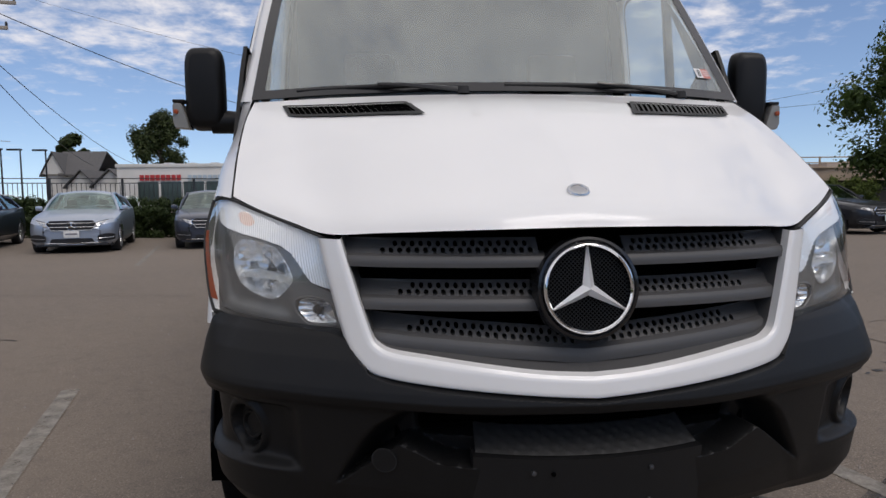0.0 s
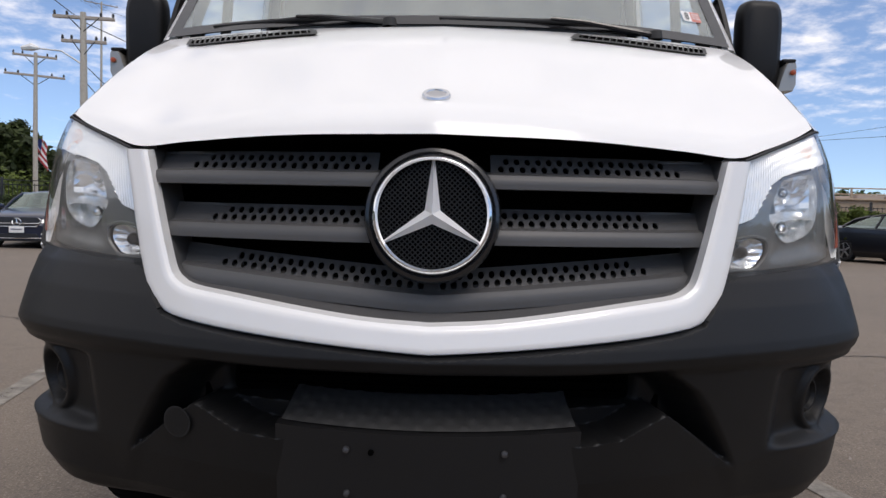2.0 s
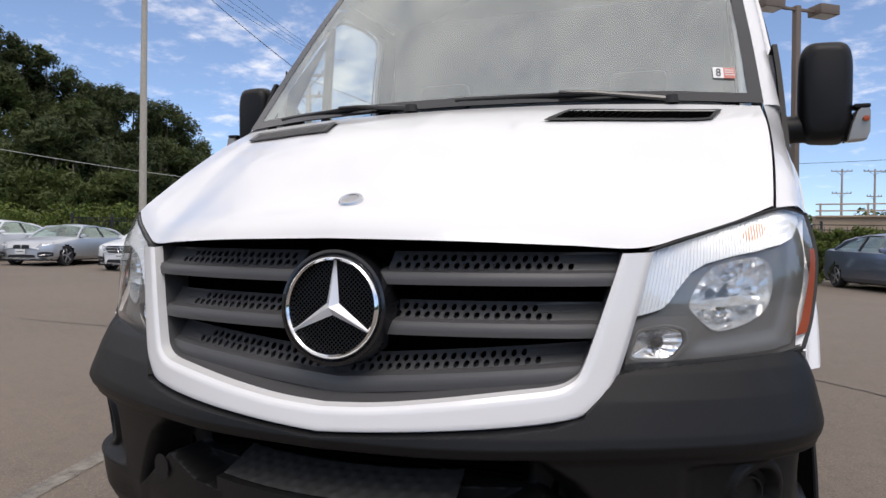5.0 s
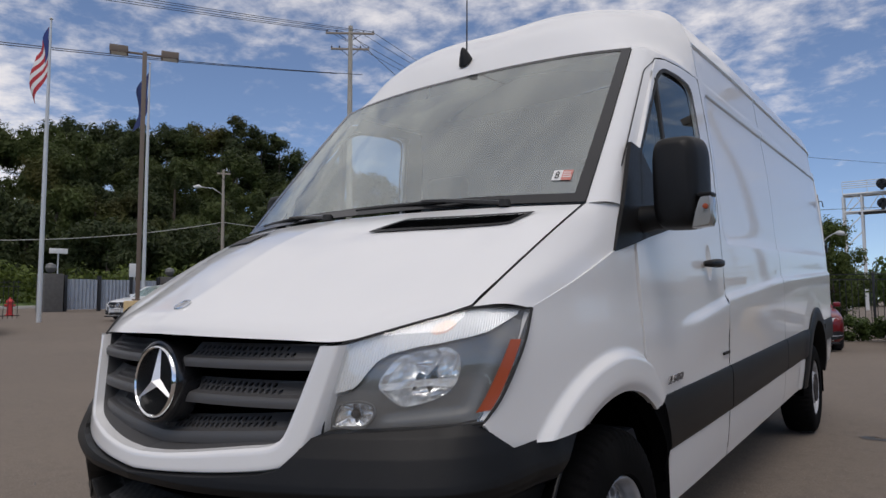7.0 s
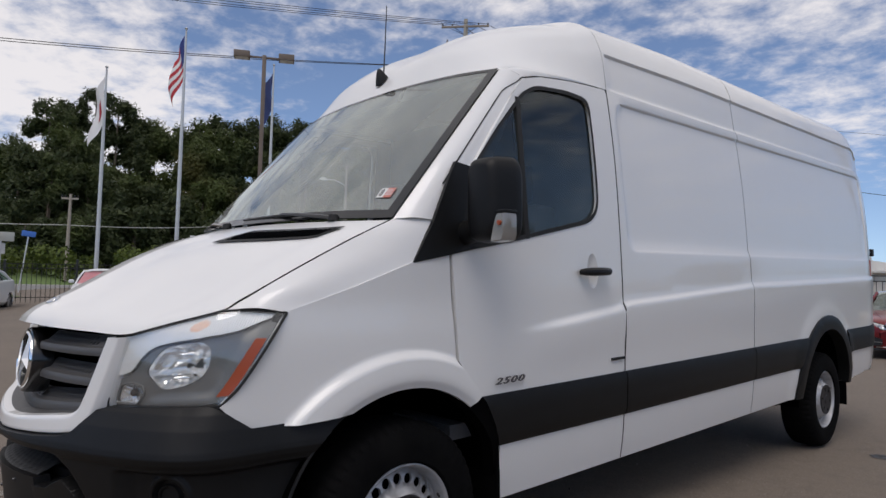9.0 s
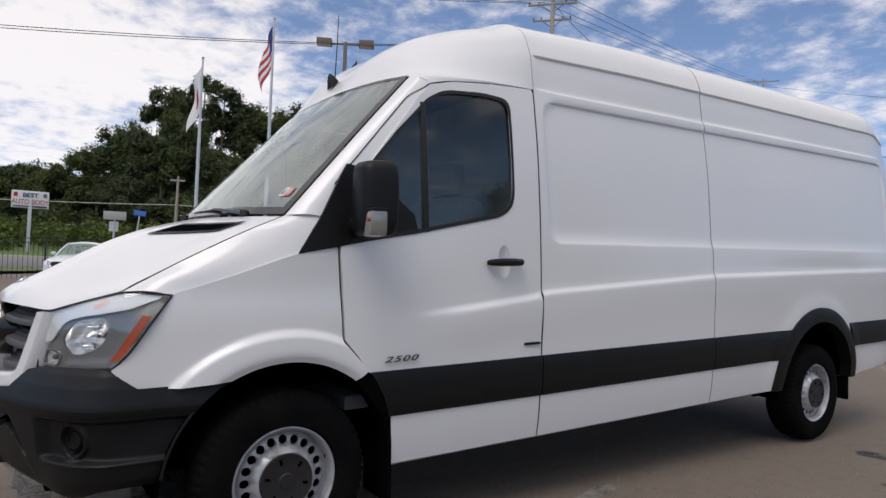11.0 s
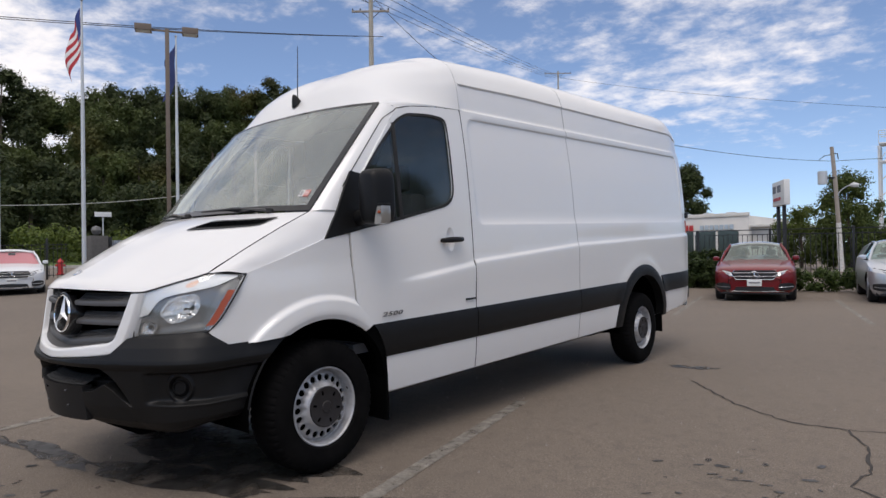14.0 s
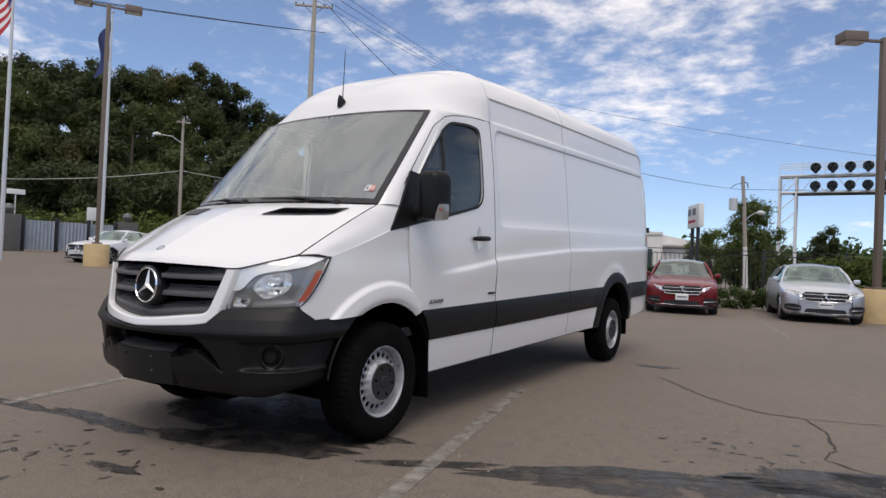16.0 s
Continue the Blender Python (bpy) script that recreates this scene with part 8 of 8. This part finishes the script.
for i in range(4):
    w = part("window", box((-21.8 + 2.0 * i, 60.93, 0.4), (-20.0 + 2.0 * i, 60.98, 3.0)), SHOPGLASS, shop)
    part("window_frame", box((-20.0 + 2.0 * i, 60.90, 0.4), (-19.82 + 2.0 * i, 60.99, 3.0)), STUCCO, w)
for i in range(8):
    part("sign_bar", box((-21.6 + 0.46 * i, 60.86, 3.12), (-21.25 + 0.46 * i, 60.97, 3.62)), SIGNRED, shop, "red sign bar")
for i in range(7):
    part("sign_bar", box((-17.4 + 0.44 * i, 60.86, 3.16), (-17.08 + 0.44 * i, 60.97, 3.58)), SIGNBLUE, shop, "pale blue sign bar")
for i in range(3):
    part("roof_unit", box((-21 + 2.2 * i, 66, 4.6), (-20.2 + 2.2 * i, 66.8, 5.0), 0.03), POLEMETAL, shop)


def house(label, x, y, w, d, h, top, gable=True):
    t = thing("house", label, "house", "gabled houses", Matrix.Translation((x, y, 0)))
    part("wall", box((-w / 2, 0, -0.5), (w / 2, d, h), 0.02), STUCCO, t)
    r = Mesh().add([(-w / 2 - 0.3, -0.4, h - 0.1), (0, -0.4, top), (w / 2 + 0.3, -0.4, h - 0.1), (-w / 2 - 0.3, d, h - 0.1), (0, d, top), (w / 2 + 0.3, d, h - 0.1)], [(0, 1, 4, 3), (1, 2, 5, 4)])
    part("roof", r.rim((0, 0, -0.15)), ROOFING, t, smooth=False)
    part("gable", Mesh().add([(-w / 2, -0.02, h), (w / 2, -0.02, h), (0, -0.02, top - 0.2)], [(0, 1, 2)]).rim((0, 0.1, 0)), STUCCO, t)
    wn_ = part("window", box((-0.5, -0.06, h * 0.4), (0.5, 0.0, h * 0.75)), SHOPGLASS, t)
    part("window_frame", box((-0.6, -0.05, h * 0.36), (0.6, -0.01, h * 0.4)), STUCCO, wn_)
    return t


house("white gabled house with grey shingle roof", -25.3, 64, 3.0, 9, 2.8, 4.4)
house("white gabled house with grey shingle roof", -28.3, 65, 2.6, 9, 2.8, 4.4)
big_h = thing("house", "larger white house with a broad grey roof", "house", "gabled houses", Matrix.Translation((-31.5, 70, 0)))
part("wall", box((-2.4, 0, -0.5), (2.4, 8, 4.2), 0.02), STUCCO, big_h)
part("roof", Mesh().add([(-1.0, -0.5, 4.1), (2.8, -0.5, 4.1), (2.4, 3.5, 6.7), (-2.2, 3.5, 6.7), (-2.8, 8.5, 4.1), (2.8, 8.5, 4.1)], [(0, 1, 2, 3), (3, 2, 5, 4)]).rim((0, 0, -0.15)), ROOFING, big_h, smooth=False)
part("gable", Mesh().add([(-2.6, -0.3, 4.15), (-0.4, -0.3, 4.15), (-1.5, -0.3, 6.2)], [(0, 1, 2)]).rim((0, 0.3, 0)), STUCCO, big_h)
part("gable_roof", Mesh().add([(-2.8, -0.5, 4.0), (-1.5, -0.5, 6.45), (-0.2, -0.5, 4.0), (-2.8, 3.5, 4.0), (-1.5, 3.5, 6.45), (-0.2, 3.5, 4.0)], [(0, 1, 4, 3), (1, 2, 5, 4)]).rim((0, 0, -0.12)), ROOFING, big_h, smooth=False)

# pale sign on two posts, plain bars in place of letters
sg = thing("pylon_sign", "long white pylon sign on two dark posts", "sign", at=Matrix.Translation((-5.56, 39.6, 0)) @ Matrix.Rotation(radians(-63.2), 4, "Z"))
part("board", box((-1.25, -0.16, 3.70), (1.25, 0.16, 5.10), 0.05), PLATEW, sg)
for x in (-0.62, 0.62):
    part("post", box((x - 0.09, -0.09, -0.8), (x + 0.09, 0.09, 3.70), 0.02), IRON, sg)
for x in (-1.10, -0.86, -0.62, -0.10, 0.16, 0.42):
    part("sign_bar", box((x, -0.18, 4.45), (x + 0.17, -0.15, 4.85)), PLATEBAR, sg)
part("sign_bar", box((-0.95, -0.18, 4.0), (0.55, -0.15, 4.17)), SIGNRED, sg, "red sign bar")

# body shop sign across the road
sg = thing("shop_sign", "white roadside sign with red lettering on a grey post", "sign", at=Matrix.Translation((-44.9, 1.7, 1.5)) @ Matrix.Rotation(radians(88), 4, "Z"))
part("post", box((-0.10, -0.10, -0.6), (0.10, 0.10, 2.4), 0.02), POLEMETAL, sg)
bd = part("board", box((-1.0, -0.12, 2.35), (1.0, 0.12, 3.42), 0.04), PLATEW, sg)
txt = bpy.data.curves.new("sign_text", "FONT")
txt.body, txt.size, txt.extrude, txt.align_x = "AUTO BODY", 0.37, 0.01, "CENTER"
tob = bpy.data.objects.new("text_temp", txt)
scene.collection.objects.link(tob)
bpy.context.view_layer.update()
tme = bpy.data.meshes.new_from_object(tob.evaluated_get(bpy.context.evaluated_depsgraph_get()))
bpy.data.objects.remove(tob)
tm = Mesh()
tm.v = [(v.co.x * 0.92, -0.125 - v.co.z, 2.60 + v.co.y * 1.1) for v in tme.vertices]
tm.f = [tuple(p.vertices) for p in tme.polygons]
part("lettering", tm, SIGNRED, bd, "red lettering AUTO BODY", smooth=False)
txt = bpy.data.curves.new("sign_text", "FONT")
txt.body, txt.size, txt.extrude, txt.offset, txt.align_x = "BEST", 0.36, 0.01, 0.008, "CENTER"
tob = bpy.data.objects.new("text_temp", txt)
scene.collection.objects.link(tob)
bpy.context.view_layer.update()
tme = bpy.data.meshes.new_from_object(tob.evaluated_get(bpy.context.evaluated_depsgraph_get()))
bpy.data.objects.remove(tob)
tm = Mesh()
tm.v = [(v.co.x * 1.1, -0.125 - v.co.z, 3.03 + v.co.y) for v in tme.vertices]
tm.f = [tuple(p.vertices) for p in tme.polygons]
part("lettering", tm, NAVY, bd, "dark blue lettering BEST", smooth=False)
for x in (-0.78, 0.78):
    part("sign_bar", box((x - 0.10, -0.135, 3.05), (x + 0.10, -0.12, 3.30)), SIGNRED if x < 0 else PLATEBAR, bd)
part("sign_bar", box((-0.9, -0.135, 2.40), (-0.05, -0.12, 2.50)), PLATEBAR, bd)
part("sign_bar", box((0.10, -0.135, 2.40), (0.9, -0.12, 2.50)), CARTRIM, bd)


def road_sign(x, y, h, w, hh, material, label, tilt=0):
    z = ground_at(x, y)
    t = thing("road_sign", label, "road sign", at=Matrix.Translation((x, y, z)) @ Matrix.Rotation(radians(80), 4, "Z") @ Matrix.Rotation(radians(tilt), 4, "Y"))
    part("post", tube([(0, 0, -0.3), (0, 0, h)], 0.035, 8), POLEMETAL, t)
    part("plate", box((-w / 2, -0.05, h - hh), (w / 2, -0.035, h), 0.004), material, t)
    return t


road_sign(-32.7, 4.85, 2.95, 1.02, 0.42, mat("grey_sign_back", (0.42, 0.42, 0.38), 0.5, 0.3), "grey back of a wide road sign on a post")
road_sign(-32.9, 4.85, 2.45, 0.42, 0.50, PLATEW, "small white road sign plate")
road_sign(-36.5, 6.3, 3.15, 0.62, 0.28, mat("sign_blue", (0.05, 0.16, 0.50), 0.5), "leaning blue street sign", 6)
road_sign(-36.0, 15.2, 3.3, 0.9, 0.28, PLATEW, "white direction sign on a thin post")
road_sign(-34.4, 18.6, 2.6, 0.6, 0.75, PLATEW, "white sign with black arrows")
hyd = thing("hydrant", "red fire hydrant at the road side", "hydrant", at=Matrix.Translation((-29.6, 10.6, ground_at(-29.6, 10.6))))
part("barrel", lathe([(0, 0.17), (0.06, 0.17), (0.07, 0.11), (0.55, 0.11), (0.57, 0.15), (0.62, 0.15), (0.70, 0.09), (0.74, 0.03), (0.80, 0.03), (0.80, 0.0001)], 18, "z"), SIGNRED, hyd)
for k in (1, -1):
    part("nozzle", tube([(0, k * 0.08, 0.45), (0, k * 0.20, 0.45)], 0.055, 10), SIGNRED, hyd)

# ------------------------------------------------------------------ railway: wall, rails, signal gantry
CONC = mat("railway_beam", (0.40, 0.31, 0.22), 0.85, stain=0.45, stain_scale=0.8, stain_color=(0.20, 0.15, 0.11))
# near-black that holds the shade below the beam; also on the gantry walkway
UNDERDARK = mat("underside_dark", (0.035, 0.033, 0.03), 0.9, stain=0.3)
via = thing("railway_viaduct", "long rusty-brown railway viaduct with guard rails", "viaduct")
part("beam", box((9, 44.0, 2.05), (95, 45.0, 2.95), 0.04), CONC, via)
part("deck_edge", box((9, 43.8, 2.95), (95, 45.2, 3.06), 0.02), CONC, via)
# the shade below the beam, drawn as a near-black wall
part("abutment", box((7.5, 44.6, -0.5), (95, 46, 2.05)), UNDERDARK, via, "plain wall under the beam, its shade put into a near-black colour")
for zz in (3.35, 3.75):
    part("guard_rail", tube([(9, 44.0, zz), (95, 44.0, zz)], 0.045, 5), CONC, via)
for i in range(34):
    part("rail_post", box((9.2 + 2.5 * i, 43.95, 3.0), (9.3 + 2.5 * i, 44.05, 3.8)), CONC, via)
blocks = mat("far_blocks", (0.42, 0.33, 0.27), 0.9, stain=0.3, stain_scale=0.3)
rnd = random.Random(3)
x = 22.0
while x < 70:
    w = rnd.uniform(1.2, 3.4)
    tagged(part("stacked_block", box((x, 58, -0.3), (x + w, 62, rnd.uniform(3.3, 4.3)), 0.05), blocks, None, "brownish far block beyond the railway"), category="block", group="far blocks")
    x += w + rnd.uniform(0.05, 0.6)

GSTEEL = mat("white_gantry_steel", (0.62, 0.63, 0.63), 0.5)
gan = thing("signal_gantry", "white lattice railway signal gantry with black signal heads", "signal gantry", at=Matrix.Translation((-4.6, 72, 1.4)))
for yy in (0, 1.4):
    for xx in (0.0, 1.5):
        part("leg", tube([(xx, yy, -1.6), (xx, yy, 9.4)], 0.11, 6), GSTEEL, gan)
for i in range(6):
    part("leg_brace", tube([(0, 0, 1.5 * i), (1.5, 0, 1.5 * i + 1.5)], 0.05, 5), GSTEEL, gan)
for zz in (7.9, 9.6, 10.4, 10.8):
    for yy in (0, 1.4):
        part("chord", tube([(0, yy, zz), (12, yy, zz)], 0.09 if zz < 10 else 0.04, 5), GSTEEL, gan)
part("walkway", box((0, 0, 9.45), (12, 1.4, 9.6)), GSTEEL, gan)
part("walkway", box((1.2, 0, 7.7), (12, 1.4, 7.85)), UNDERDARK, gan)
for i in range(6):
    part("lattice", tube([(2.0 * i, 0, 7.9), (2.0 * i + 1.0, 0, 9.5), (2.0 * i + 2.0, 0, 7.9)], 0.045, 5), GSTEEL, gan)
    part("stanchion", tube([(2.0 * i, 0, 9.6), (2.0 * i, 0, 10.8)], 0.035, 4), GSTEEL, gan)
for i in range(7):
    for zz in (8.15, 9.95):
        at = Matrix.Translation((3.2 + 1.45 * i, -0.48, zz + 0.35))
        hd = part("signal_head", lathe([(0.10, 0.0001), (0.10, 0.44), (0.06, 0.47), (0.0, 0.47), (-0.02, 0.44), (-0.02, 0.0001)], 24, "y").moved(at), IRON, gan, "round black signal head with hoods")
        part("signal_box", box((3.2 + 1.45 * i - 0.16, -0.40, zz - 0.2), (3.2 + 1.45 * i + 0.16, -0.08, zz + 0.75), 0.03), IRON, hd)
        for qx, qz in ((0, 0.24), (0.21, -0.12), (-0.21, -0.12)):
            part("signal_hood", lathe([(-0.24, 0.11), (-0.02, 0.12)], 10, "y").moved(at @ Matrix.Translation((qx, 0, qz))), IRON, hd)
# far trees beyond the railway, in one piece
cs, rs = [], []
for i in range(150):
    x, y = rng.uniform(-20, 120), rng.uniform(95, 125)
    h = rng.uniform(3.5, 6.5)
    for _ in range(7):
        cs.append((x + rng.uniform(-3, 3), y, rng.uniform(0.5, h)))
        rs.append(rng.uniform(0.9, 1.8))
tagged(leaf_part("far_trees", leaves(cs, rs, 26, 0.5), LEAF_MID, None, "distant green tree line"), category="trees", kind="stuff")
# ground closes behind the camera: unseen tree rows added there and to the right
cs, rs = [], []
for i in range(60):
    x, y = -60 + 2.4 * i, -38 + rng.uniform(-3, 3)
    for _ in range(10):
        cs.append((x + rng.uniform(-2, 2), y + rng.uniform(-2, 2), rng.uniform(0.8, 3.6)))
        rs.append(rng.uniform(1.0, 1.9))
for i in range(40):
    x, y = 44 + rng.uniform(-3, 3), -40 + 2.2 * i
    for _ in range(10):
        cs.append((x + rng.uniform(-2, 2), y + rng.uniform(-2, 2), rng.uniform(0.8, 3.6)))
        rs.append(rng.uniform(1.0, 1.9))
tagged(leaf_part("street_trees", leaves(cs, rs, 26, 0.5), LEAF_MID, None, "green tree rows added out of view, behind and to the right"), category="trees", kind="stuff")
